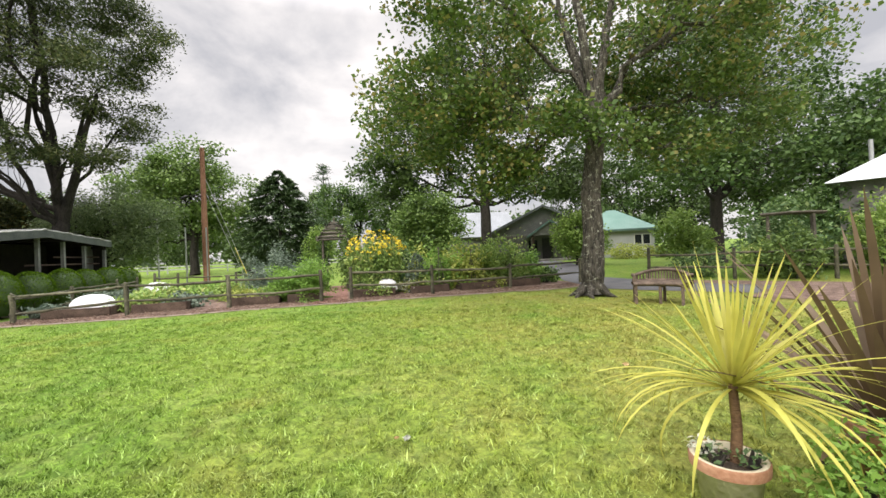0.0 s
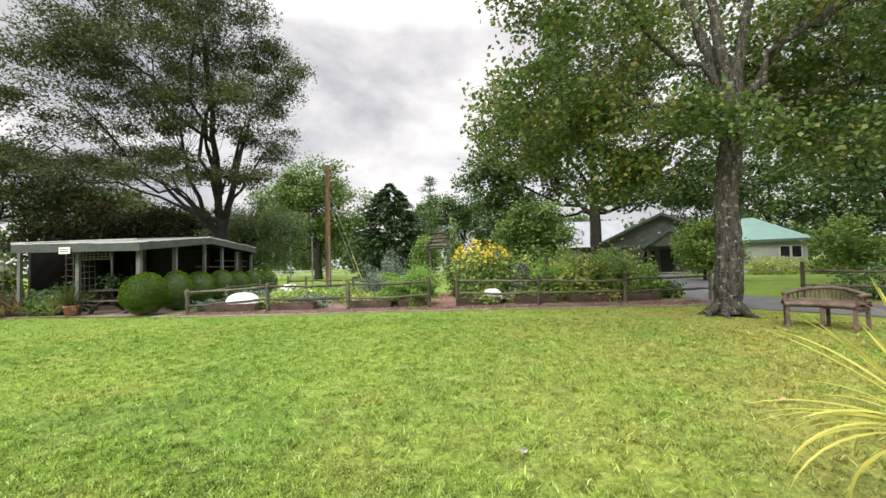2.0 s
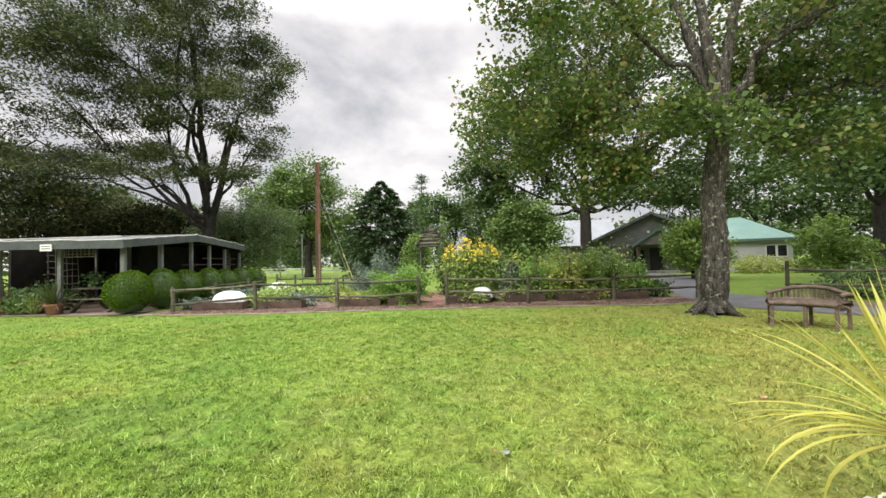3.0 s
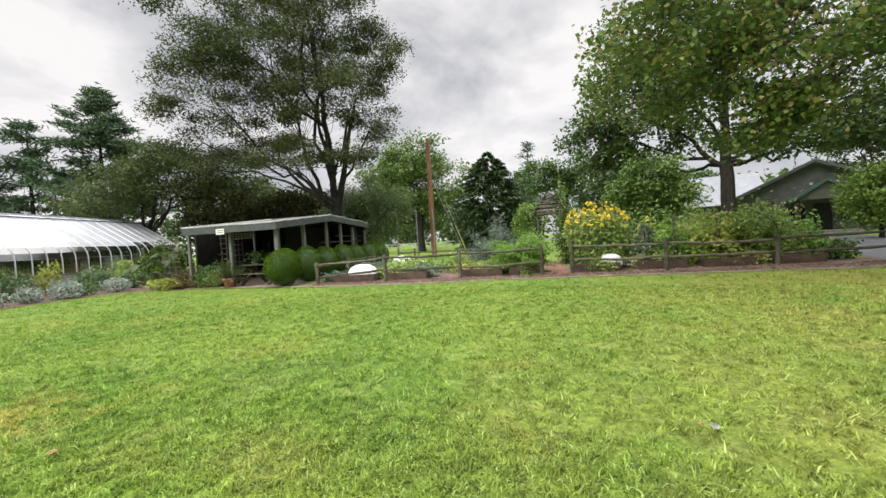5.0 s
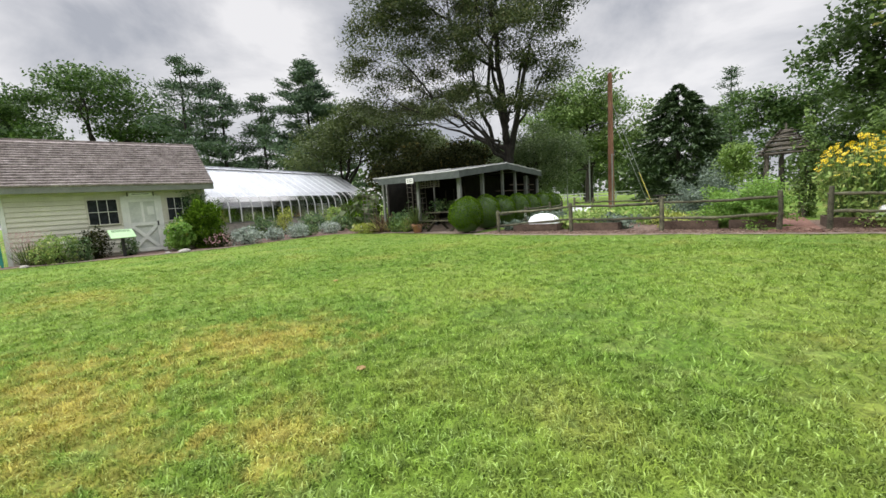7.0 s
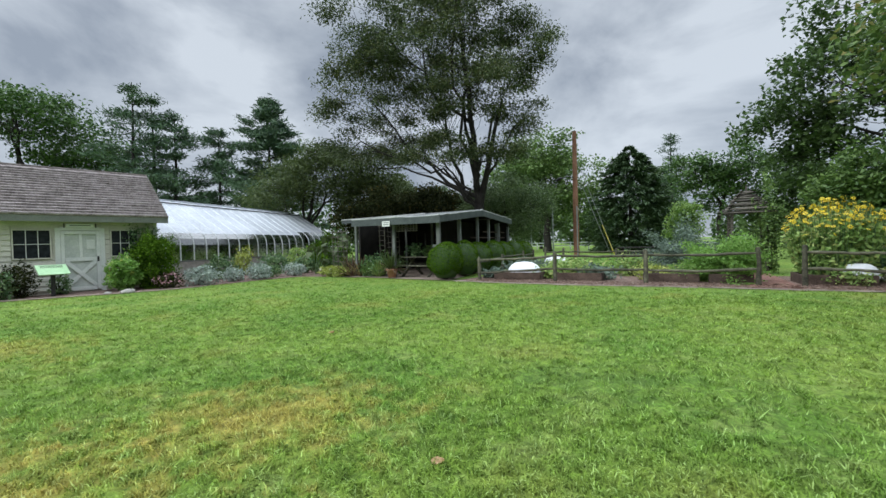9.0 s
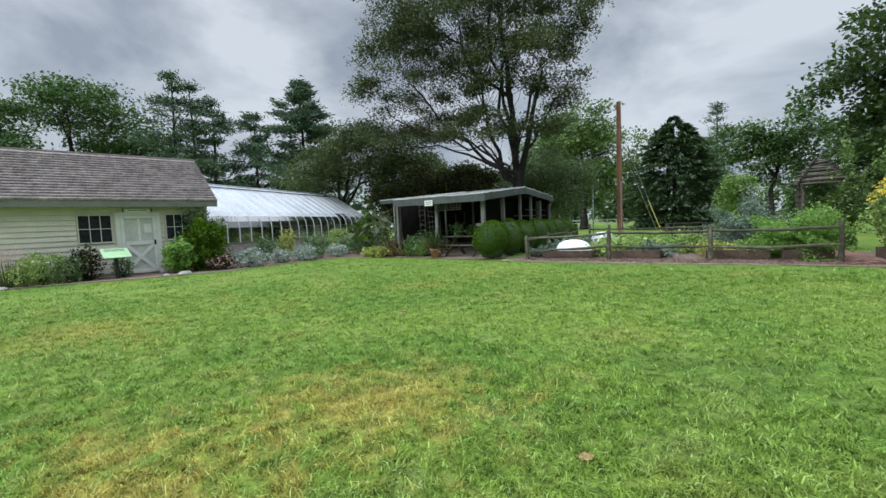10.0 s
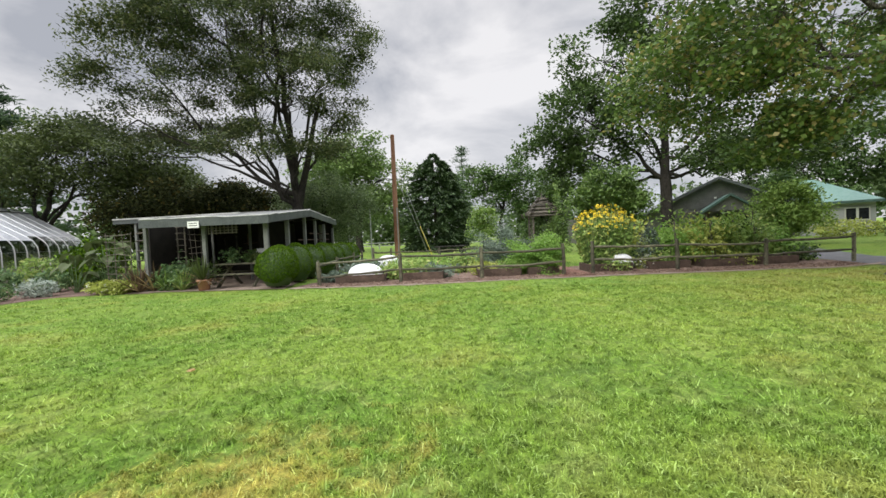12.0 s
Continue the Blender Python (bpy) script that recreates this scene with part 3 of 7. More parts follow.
def tree(name, seed, at, label, trunk_r, fork, blobs, clumps, per, leaf, spread, leafmat, bark="bark_dark", top=None, lean=(0, 0), aspect=0.55, sides=7, flat=0.6, group="", up=0.5, flare=1.5, shell=0.35, stray=(), ridged=0.0, twig=0.06, leader_r=0.72, forks=()):
    """A broadleaf tree: trunk and boughs as one part, the crown of single leaves as another.
    blobs: (x, y, z, rx, ry, rz, weight) lobes of the crown from the foot; stray: bare boughs to points."""
    rng = np.random.default_rng(seed)
    root = thing(name, at, label, "tree", group)
    top = top or max(b[2] for b in blobs)
    lean = np.array([*lean, 0.0])
    hz = np.array([0, 0.04, 0.12, 0.3, 0.55, 0.8, 1.0]) * fork
    tp = np.array([lean * (z / fork) ** 1.3 + [0, 0, z] for z in hz]) + np.r_[[[0, 0, 0]], rng.normal(0, trunk_r * 0.12, (6, 3)) * [1, 1, 0]]
    tr = trunk_r * np.array([flare, flare * 0.82, 1.12, 1.0, 0.92, 0.86, 0.82])
    paths, head = [(tp, tr)], tp[-1]
    tall = max(blobs, key=lambda q: q[2])
    crest = np.array([tall[0] * 0.7, tall[1] * 0.7, tall[2]])
    leader = bent(rng, head - [0, 0, 0.02], crest, trunk_r * leader_r, trunk_r * 0.12, 12, 0.03, 0.02)
    paths.append(leader)
    pts, wsum = [], sum(b[6] for b in blobs)
    for bx, by, bz, rx, ry, rz, wt in blobs:
        c = np.array([bx, by, bz])
        share = wt / wsum
        zs = min(max(fork * rng.uniform(0.82, 1.0), fork + (bz - fork) * rng.uniform(0.05, 0.45) - 0.25 * math.hypot(bx, by)), crest[2] * 0.8)
        if zs > head[2]:
            st = np.array([np.interp(zs, leader[0][:, 2], leader[0][:, i]) for i in range(3)])
        else:
            st = np.array([np.interp(zs, tp[:, 2], tp[:, i]) for i in range(3)])
        limb = bent(rng, st, c, trunk_r * (0.25 + 0.45 * min(1, share * 2)), trunk_r * 0.08, 10, 0.11, 0.06)
        paths.append(limb)
        nc = max(3, int(clumps * share))
        q = ball(rng, nc, shell) * [rx, ry, rz]
        q[:, 2] = np.where(q[:, 2] < 0, q[:, 2] * 0.8, q[:, 2])
        q += c
        for k in range(nc):
            i = rng.integers(4, 10)
            br = bent(rng, limb[0][i], q[k], trunk_r * twig, trunk_r * 0.02, 6, 0.14, 0.06)
            paths.append((br[0], np.maximum(br[1], 0.008)))
            m = int(per * rng.uniform(0.5, 1.5))
            core = q[k] + np.clip(rng.normal(0, 1, (m, 3)), -1.7, 1.7) * spread * [1, 1, flat] * rng.uniform(0.7, 1.3)
            core[:, 2] -= 0.10 * np.abs(rng.normal(0, spread, m))
            pts.append(core)
    for s in forks:
        paths.append(bent(rng, head - [0, 0, 0.1], s, trunk_r * 0.62, trunk_r * 0.2, 12, 0.02, 0.03))
    for s in stray:
        paths.append(bent(rng, head, s, trunk_r * 0.3, 0.02, 8, 0.06, 0.12))
    if ridged:
        zz = np.linspace(0, 1, 60)
        fine = np.c_[[np.interp(zz * fork, tp[:, 2], tp[:, i]) for i in range(3)]].T
        v, f = tubes([(fine, np.interp(zz * fork, tp[:, 2], tr))], 40)
        ax = np.repeat(fine, 40, axis=0)
        d = v - ax
        an = np.arctan2(d[:, 1], d[:, 0])
        zc = v[:, 2]
        cut = np.sin(an * 11 + 1.3 * np.sin(zc * 2.3) + 0.8 * np.sin(zc * 7.1 + an)) * (0.6 + 0.4 * np.sin(zc * 5.0 + an * 3)) + 0.5 * np.sin(an * 23 + zc * 3 + 2 * np.sin(zc * 4)) + 0.4 * np.sin(zc * 19 + an * 6)
        v = ax + d * (1 + ridged * cut[:, None])
        np_part("bole", (v, f), bark, root, "", True)
        paths = paths[1:]
    np_part("trunk", tubes(paths, sides), bark, root, "", True)
    np_part("crown", blades_at(rng, np.concatenate(pts), leaf, aspect, up), leafmat, root)
    return root


def pine(name, seed, at, label, height, r, width, leafmat="pine", start=0.2, whorls=15, needle=0.36, group="", per=46, trunks=1, arms=5):
    """An open pine: level whorled boughs with flat feathery sprays of needles."""
    rng = np.random.default_rng(seed)
    root = thing(name, at, label, "tree", group)
    paths, pts, way = [], [], []
    for k in range(trunks):
        off = np.array([rng.normal(0, 0.4), (k - (trunks - 1) / 2) * width * 0.26, 0])
        h = height * (1 - 0.07 * k)
        z = np.linspace(0, h, 9)
        tp = off + np.c_[np.cumsum(rng.normal(0, 0.05, 9)), np.cumsum(rng.normal(0, 0.05, 9)), z]
        paths.append((tp, np.linspace(r, 0.03, 9)))
        for j in range(whorls):
            f = start + (1 - start) * (j + rng.uniform(0.1, 0.6)) / whorls
            c = np.array([np.interp(f * h, z, tp[:, i]) for i in range(3)])
            reach = width * (0.12 + 0.88 * (1 - f) ** 0.75) * min(1.0, (1.03 - f) * 6) * rng.uniform(0.55, 1.15) + 0.2
            for a in rng.uniform(0, 2 * np.pi, arms):
                L = reach * rng.uniform(0.5, 1.15)
                q = c + [np.cos(a) * L, np.sin(a) * L, L * rng.uniform(-0.02, 0.30)]
                paths.append(bent(rng, c, q, r * 0.20 * (1.1 - f), 0.012, 5, 0.04, -0.03))
                n = int(per * (0.3 + L / width))
                # twigs along the bough, each with a tuft of needles
                m = max(3, n // 14)
                t = rng.uniform(0.35, 1.04, m)
                tw = c + (q - c) * t[:, None] + rng.normal(0, 1, (m, 3)) * [0.10 * L, 0.10 * L, 0.06]
                p = np.repeat(tw, 14, axis=0) + rng.normal(0, 1, (m * 14, 3)) * [0.34, 0.34, 0.17] + [0, 0, 0.08]
                pts.append(p)
                way.append(np.tile((q - c) / (L + 1e-6), (m * 14, 1)) + [0, 0, 0.25])
    np_part("trunk", tubes(paths, 5), "bark_dark", root, "", True)
    np_part("crown", blades_at(rng, np.concatenate(pts), needle, 0.22, 0.3, axis=np.concatenate(way)), leafmat, root)
    return root


def spruce(name, seed, at, label, height, width, n, needle=0.35, leafmat="spruce"):
    """A dense dark conifer: a rounded cone of drooping boughs in layers, each a fan of fine sprays."""
    rng = np.random.default_rng(seed)
    root = thing(name, at, label, "tree")
    m = n // 55
    f, a = rng.uniform(0, 1, m) ** 1.15, rng.uniform(0, 2 * np.pi, m)
    f = (np.round(f * 15) + rng.normal(0, 0.22, m)).clip(0, 15) / 15
    reach = width * np.interp(f, [0, 0.10, 0.30, 0.55, 0.80, 0.93, 1], [0.90, 1.0, 0.98, 0.86, 0.60, 0.36, 0.08]) * rng.uniform(0.72, 1.10, m)
    t = rng.uniform(0.25, 1.0, (m, 55)) ** 0.6
    rr = reach[:, None] * t
    side = rng.normal(0, 0.11, (m, 55)) * reach[:, None] * (1.15 - t) + rng.normal(0, 0.05, (m, 55))
    z = height * (0.07 + 0.93 * f)[:, None] - reach[:, None] * 0.30 * t ** 1.6 + rng.normal(0, 0.05, (m, 55)) + 0.04 * reach[:, None] * (t > 0.9)
    c, s = np.cos(a)[:, None], np.sin(a)[:, None]
    pts = np.stack([c * rr - s * side, s * rr + c * side, z], -1).reshape(-1, 3)
    out = np.stack([c * np.ones_like(rr) - s * side * 2.5, s * np.ones_like(rr) + c * side * 2.5, np.full_like(rr, -0.30)], -1).reshape(-1, 3)
    np_part("trunk", tubes([([(0, 0, 0), (0, 0, height * 0.5), (0, 0, height * 0.97)], [height * 0.024, height * 0.014, 0.02])], 8), "bark_dark", root, "", True)
    np_part("crown", blades_at(rng, pts, needle, 0.24, 0.55, axis=out), leafmat, root)
    return root


def shrub(name, seed, at, label, rx, ry, h, n, leaf, leafmat, category="shrub", aspect=0.5, shell=0.55, stems=8, flowers=None, group="", up=0.45, ragged=0.12, droop=0.0):
    """A leafy bush: stems, foliage and, where it blooms, flowers."""
    rng = np.random.default_rng(seed)
    root = thing(name, at, label, category, group)
    p = ball(rng, n, shell)
    d = p / np.linalg.norm(p, axis=1)[:, None]
    lump = 1 + ragged * (np.sin(d[:, 0] * 6 + seed) + np.sin(d[:, 1] * 7 + 2 * seed) + np.sin(d[:, 2] * 9 + d[:, 0] * 5)) + rng.normal(0, ragged * 0.5, n)
    pts = p * lump[:, None] * [rx, ry, h * 0.52] + [0, 0, h * 0.5]
    pts[:, 2] = np.maximum(pts[:, 2], 0.02)
    st = [bent(rng, (rng.normal(0, rx * 0.12), rng.normal(0, ry * 0.12), 0), (*(rng.uniform(-0.7, 0.7, 2) * [rx, ry]), h * rng.uniform(0.5, 0.9)), 0.018, 0.006, 5, 0.05, 0.1) for _ in range(stems)]
    if st:
        np_part("stems", tubes(st, 5), "bark_dark", root)
    np_part("foliage", blades_at(rng, pts, leaf, aspect, up, axis=(d * [1, 1, 0.3] - [0, 0, droop]) if droop else None), leafmat, root)
    if flowers:
        fm, fn, fs, low = flowers
        q = ball(rng, fn, 0.9) * [rx, ry, h * 0.53] + [0, 0, h * 0.52]
        q = q[q[:, 2] > h * low]
        q += rng.normal(0, 0.03, q.shape)
        k = np.repeat(q, 5, axis=0) + rng.normal(0, fs * 0.28, (len(q) * 5, 3))
        tagged(np_part("flowers", blades_at(rng, k, fs, 0.55, 0.6), fm, root), kind="stuff")
    return root


def straps(rng, n, length, width, elev, base_z=0.0, base_r=0.02, droop=0.8, segs=11, elev_pow=1.0):
    """Arching strap leaves from a crown; two quads wide with a folded midrib."""
    vs, fs, k = [], [], 0
    for i in range(n):
        a = rng.uniform(0, 2 * np.pi)
        e = elev[0] + (elev[1] - elev[0]) * rng.uniform(0, 1) ** elev_pow
        L = length * rng.uniform(0.65, 1.1)
        w = width * rng.uniform(0.75, 1.2)
        t = np.linspace(0, 1, segs)
        ee = e - droop * (1.2 - np.sin(e)) * t ** 1.6 * rng.uniform(0.5, 1.3)
        step = L / (segs - 1)
        rr = base_r + np.r_[0, np.cumsum(np.cos(ee[:-1]) * step)]
        zz = base_z + np.r_[0, np.cumsum(np.sin(ee[:-1]) * step)]
        c, s = np.cos(a), np.sin(a)
        twist = rng.uniform(-0.15, 0.15)
        side = np.array([-s, c, twist])
        ww = w * np.interp(t, [0, 0.12, 0.5, 0.85, 1], [0.55, 0.8, 1.0, 0.6, 0.04]) / 2
        mid = np.c_[c * rr, s * rr, zz - ww * 0.35]
        left = np.c_[c * rr, s * rr, zz] + side * ww[:, None]
        right = np.c_[c * rr, s * rr, zz] - side * ww[:, None]
        vs.append(np.concatenate([left, mid, right]))
        for j in range(segs - 1):
            fs.append((k + j, k + j + 1, k + segs + j + 1, k + segs + j))
            fs.append((k + segs + j, k + segs + j + 1, k + 2 * segs + j + 1, k + 2 * segs + j))
        k += 3 * segs
    return np.concatenate(vs), np.array(fs)


# ---- ground ----


R_FAR = 900
WAVES = [(rw.uniform(9, 40), rw.uniform(0, 6.28), rw.uniform(0, 6.28)) for rw in [np.random.default_rng(5)] for _ in range(12)]


def lawn_z(x, y):
    """Small hummocks of the turf round the walk, dying out before the lawn's edges."""
    z = sum(np.sin((x * math.cos(a) + y * math.sin(a)) * k + p) * (0.10 / k) for k, a, p in WAVES)
    return z * np.clip((10.8 - np.hypot(x + 2.2, y + 0.3)) / 3, 0, 1)


gx = np.r_[-R_FAR, -300, -120, -60, -30, np.arange(-13.5, 9.6, 0.12), 15, 30, 60, 120, 300, R_FAR]
gy = np.r_[-R_FAR, -300, -120, -60, -30, np.arange(-11.5, 10.9, 0.12), 15, 30, 60, 120, 300, R_FAR]
gw = len(gx)
gX, gY = np.meshgrid(gx, gy)
gv = np.c_[gX.ravel(), gY.ravel(), lawn_z(gX, gY).ravel()]
gi, gj = np.meshgrid(np.arange(gw - 1), np.arange(len(gy) - 1))
gf = np.stack([gj * gw + gi, gj * gw + gi + 1, (gj + 1) * gw + gi + 1, (gj + 1) * gw + gi], -1).reshape(-1, 4)
tagged(np_part("ground", (gv, gf), "ground"), "mown green lawn with dry yellow patches", "lawn", kind="structure")

GARDEN_EDGE = [(-11.2, 9.75), (-10, 9.8), (-7.2, 10.3), (-4.8, 11.0), (-2.7, 11.55), (0.5, 12.2), (3.6, 12.7), (5.0, 13.6)]
GARDEN_BACK = [(4.4, 15.6), (-0.5, 15.6), (-4.2, 15.0), (-7.5, 14.4), (-11.4, 14.2)]
tagged(part("garden_soil", poly(jagged(GARDEN_EDGE + GARDEN_BACK), 0.008, 0), "mulch"), "dark brown mulch among the raised beds", "mulch", kind="structure")
BED_EDGE = [(-18.9, -2.6), (-18.3, -0.5), (-18.0, 0.8), (-17.6, 2.2), (-17.4, 3.5), (-17.9, 5.0), (-18.4, 6.8), (-18.4, 8.2), (-17.2, 8.8), (-15.6, 9.0)]
tagged(part("border_soil", poly(BED_EDGE + [(-15.6, 11.0), (-20, 13.0), (-27, 18), (-29, 15), (-24, 5.6), (-19.8, 3.6), (-19.8, -2.6)], 0.012, 0), "mulch"), "dark mulch of the flower border", "mulch", kind="structure")
tagged(part("edge_path", poly([(-18.95, -2.6), (-18.35, -0.5), (-18.05, 0.8), (-17.65, 2.2), (-17.45, 3.5), (-17.95, 5.0), (-18.0, 5.0), (-17.75, 3.5), (-18.0, 2.2), (-18.4, 0.8), (-18.7, -0.5), (-19.3, -2.6)], 0.02, 0), "edge_dirt"), "bare earth strip edging the border", "path", kind="structure")
tagged(part("fence_edge_path", poly(jagged([(x, y - 0.10) for x, y in GARDEN_EDGE] + [(x, y + 0.22) for x, y in GARDEN_EDGE[::-1]], 0.055, 0.25, 2), 0.016, 0), "edge_dirt"), "pale bare earth along the fence", "path", kind="structure")
patio = tagged(part("patio", poly([(-16.6, 8.95), (-15.3, 9.25), (-13.2, 9.45), (-11.3, 9.65), (-12.1, 11.6), (-14.6, 18.6), (-21.5, 17.0), (-20.0, 11.0)], 0.02, 0), "edge_dirt"), "worn earth-coloured paved patio", "pavement", kind="structure")
tagged(part("garden_path", poly([(-3.60, 11.45), (-2.66, 11.65), (-3.7, 16.2), (-4.0, 18.0), (-5.0, 17.8), (-4.6, 16.0)], 0.022, 0), "path"), "reddish gravel path through the fence gap", "path", kind="structure")
DRIVE = [(4.55, 12.3), (5.3, 11.5), (6.8, 10.2), (9.2, 8.2), (13, 5.5), (16, 7.5), (11.5, 10.5), (8.6, 12.4), (7.0, 14.2), (6.3, 16.2), (7.4, 21), (9.0, 27), (10.2, 37), (7.2, 37), (6.7, 27), (5.2, 19.5), (4.5, 15.5)]
tagged(part("drive", poly(DRIVE, 0.014, 0), "asphalt"), "grey asphalt drive leading to the house", "road", kind="structure")
tagged(part("border_soil_east", poly([(6.6, 9.2), (8.4, 7.2), (12, 6.0), (14, 8.0), (9.4, 12.2), (7.4, 14.0), (7.0, 13.3), (8.8, 11.0)], 0.019, 0), "mulch"), "reddish mulch beside the drive", "mulch", kind="structure")


# bark chips over the mulch by the fence
rc_ = np.random.default_rng(14)
cx = rc_.uniform(-10.8, 4.4, 7000)
cy = np.interp(cx, [q[0] for q in GARDEN_EDGE], [q[1] for q in GARDEN_EDGE]) + 0.08 + 1.1 * rc_.uniform(0, 1, 7000) ** 1.4
tagged(np_part("bark_chips", blades_at(rc_, np.c_[cx, cy, rc_.uniform(0.022, 0.034, 7000)], 0.065, 0.40, 0.86), "chip"), "scattered brown bark chips along the fence", "mulch", kind="stuff")


# ---- split-rail fences ----
def rail_fence(name, posts, label, seed, rails=(0.38, 0.78), rail_r=0.042, group=""):
    """posts: (x, y, height). Rough round posts and split rails with a sag and a twist."""
    rng = np.random.default_rng(seed)
    x0, y0, _ = posts[0]
    root = thing(name, (x0, y0, 0), label, "fence", group)
    for x, y, h in posts:
        r = 0.056
        p = np.array([(x - x0, y - y0, -0.2), (x - x0, y - y0, 0.1), (x - x0 + rng.normal(0, 0.01), y - y0, h * 0.6), (x - x0 + rng.normal(0, 0.012), y - y0, h - 0.03), (x - x0, y - y0, h), (x - x0, y - y0, h + 0.004)])
        v, f = tubes([(p, [r, r, r * 0.95, r * 0.94, r * 0.78, 0.004])], 7)
        v[:, :2] += rng.normal(0, 0.005, (len(v), 2))
        np_part("post", (v, f), "fence", root, "", True)
    for (xa, ya, ha), (xb, yb, hb) in zip(posts[:-1], posts[1:]):
        for k, z in enumerate(rails):
            za, zb = min(z, ha - 0.10 - (0.38 if k == 0 else 0)) + rng.normal(0, 0.02), min(z, hb - 0.10 - (0.38 if k == 0 else 0)) + rng.normal(0, 0.02)
            za, zb = max(za, 0.18), max(zb, 0.18)
            t = np.linspace(-0.03, 1.03, 9)
            p = np.c_[(xa + (xb - xa) * t) - x0, (ya + (yb - ya) * t) - y0, za + (zb - za) * t]
            p[1:-1] += rng.normal(0, 0.010, (7, 3))
            p[:, 2] -= 0.045 * (1 - (2 * t - 1) ** 2) * rng.uniform(-0.2, 1)
            rr = rail_r * rng.uniform(0.75, 1.1, 9)
            rr[0] = rr[-1] = rail_r * 0.5
            v, f = tubes([(p, rr)], 6)
            np_part("rail", (v, f), "fence", root)
    return root


GATE_L, GATE_R = (-3.54, 12.19, 0.93), (-2.70, 12.39, 0.96)
rail_fence("split_rail_fence", [(-10.63, 10.41, 0.73), (-8.21, 10.93, 0.87), (-5.88, 11.54, 0.92), GATE_L], "weathered split-rail fence beside the lawn, rails sagging", 3)
rail_fence("split_rail_fence", [GATE_R, (-0.32, 12.93, 0.90), (2.2, 13.65, 0.80), (4.74, 14.42, 0.85)], "weathered dark split-rail fence along the vegetable beds", 4)
rail_fence("split_rail_fence", [(-10.70, 10.5, 0.70), (-11.5, 13.0, 0.74), (-12.2, 15.6, 0.80), (-12.5, 17.0, 0.82)], "old split-rail fence between hedge and garden", 5, rails=(0.3, 0.62))
rail_fence("split_rail_fence", [(-12.2, 17.6, 0.92), (-11.4, 17.9, 0.88), (-9.1, 18.3, 0.80), (-7.2, 18.9, 0.78), (-5.4, 19.4, 0.72)], "dark split-rail fence at the back of the garden", 6, rails=(0.34, 0.68))
rail_fence("split_rail_fence", [(7.24, 14.6, 1.10), (9.3, 13.3, 1.0), (11.4, 12.1, 1.0), (13.6, 10.8, 1.0)], "dark split-rail fence beyond the drive", 7, rails=(0.42, 0.86))


# ---- maple, bench and the trees ----
maple = tree("maple_tree", 11, (3.80, 10.65, 0), "large maple with shaggy lichen-flecked bark, forking trunk", 0.25, 4.7,
             [(-2.9, 1.2, 6.4, 2.4, 2.6, 2.0, 1.2), (-4.0, 1.0, 5.0, 1.9, 2.0, 1.2, 0.8), (-0.6, 2.2, 9.6, 3.2, 2.4, 2.4, 0.9), (2.7, 1.2, 7.0, 2.3, 2.8, 2.4, 1.7), (4.3, 1.8, 5.4, 2.4, 2.6, 1.9, 1.4),
              (-1.5, 0.4, 3.9, 1.1, 1.0, 0.9, 0.35), (-2.4, 0.8, 3.3, 0.9, 0.9, 0.6, 0.2), (-0.35, -0.75, 4.35, 0.85, 0.6, 0.5, 0.28), (0.9, 3.9, 7.0, 3.0, 1.9, 2.4, 0.6), (4.9, -0.4, 7.6, 2.3, 2.4, 2.0, 0.6), (-3.2, -0.4, 8.4, 1.9, 2.0, 1.7, 0.6), (2.6, 0.8, 4.0, 1.3, 1.2, 0.8, 0.3)],
             320, 165, 0.125, 0.38, "maple", "bark", leader_r=0.62, twig=0.05, lean=(0.26, 0), sides=10, flare=1.2, aspect=0.75, ridged=0.06, forks=[(1.35, 0.3, 9.4), (-0.25, 0.2, 9.6)])
# surface roots
for a in (0.3, 1.5, 2.6, 3.4, 4.2, 5.3):
    np_part("root", tubes([([(0.15 * math.cos(a), 0.15 * math.sin(a), 0.28), (0.42 * math.cos(a), 0.42 * math.sin(a), 0.07), (0.62 * math.cos(a + 0.2), 0.62 * math.sin(a + 0.2), -0.02)], [0.13, 0.07, 0.02])], 7), "bark", maple, "", True)

U, V = np.array([0.80, 0.60]), np.array([-0.60, 0.80])


def uv(u, v):
    return tuple(U * u + V * v)


big_blobs = [(*uv(u, v), z, rx, ry, rz, w) for u, v, z, rx, ry, rz, w in [
    (-6.3, 0.5, 9.6, 3.4, 3.0, 2.6, 1.0), (-3.0, -0.5, 11.6, 3.8, 3.4, 3.0, 1.3), (-0.8, 0.5, 13.8, 3.4, 3.4, 3.0, 1.3), (1.9, 0.3, 11.4, 2.2, 2.2, 2.4, 0.7), (-4.6, 1.5, 7.2, 2.6, 2.4, 1.0, 0.45),
    (-0.6, -1.2, 9.2, 2.8, 2.5, 1.8, 0.7), (2.2, 0.8, 8.2, 1.5, 1.5, 1.1, 0.3), (-6.0, -1.0, 13.0, 2.8, 2.6, 2.2, 0.7), (-1.8, 0.0, 17.0, 3.4, 3.2, 2.4, 0.8), (-7.6, 0.6, 6.9, 1.6, 1.6, 0.8, 0.2), (-2.4, -1.6, 6.0, 1.8, 1.6, 0.9, 0.3), (0.9, -1.4, 6.2, 1.3, 1.2, 0.8, 0.22)]]
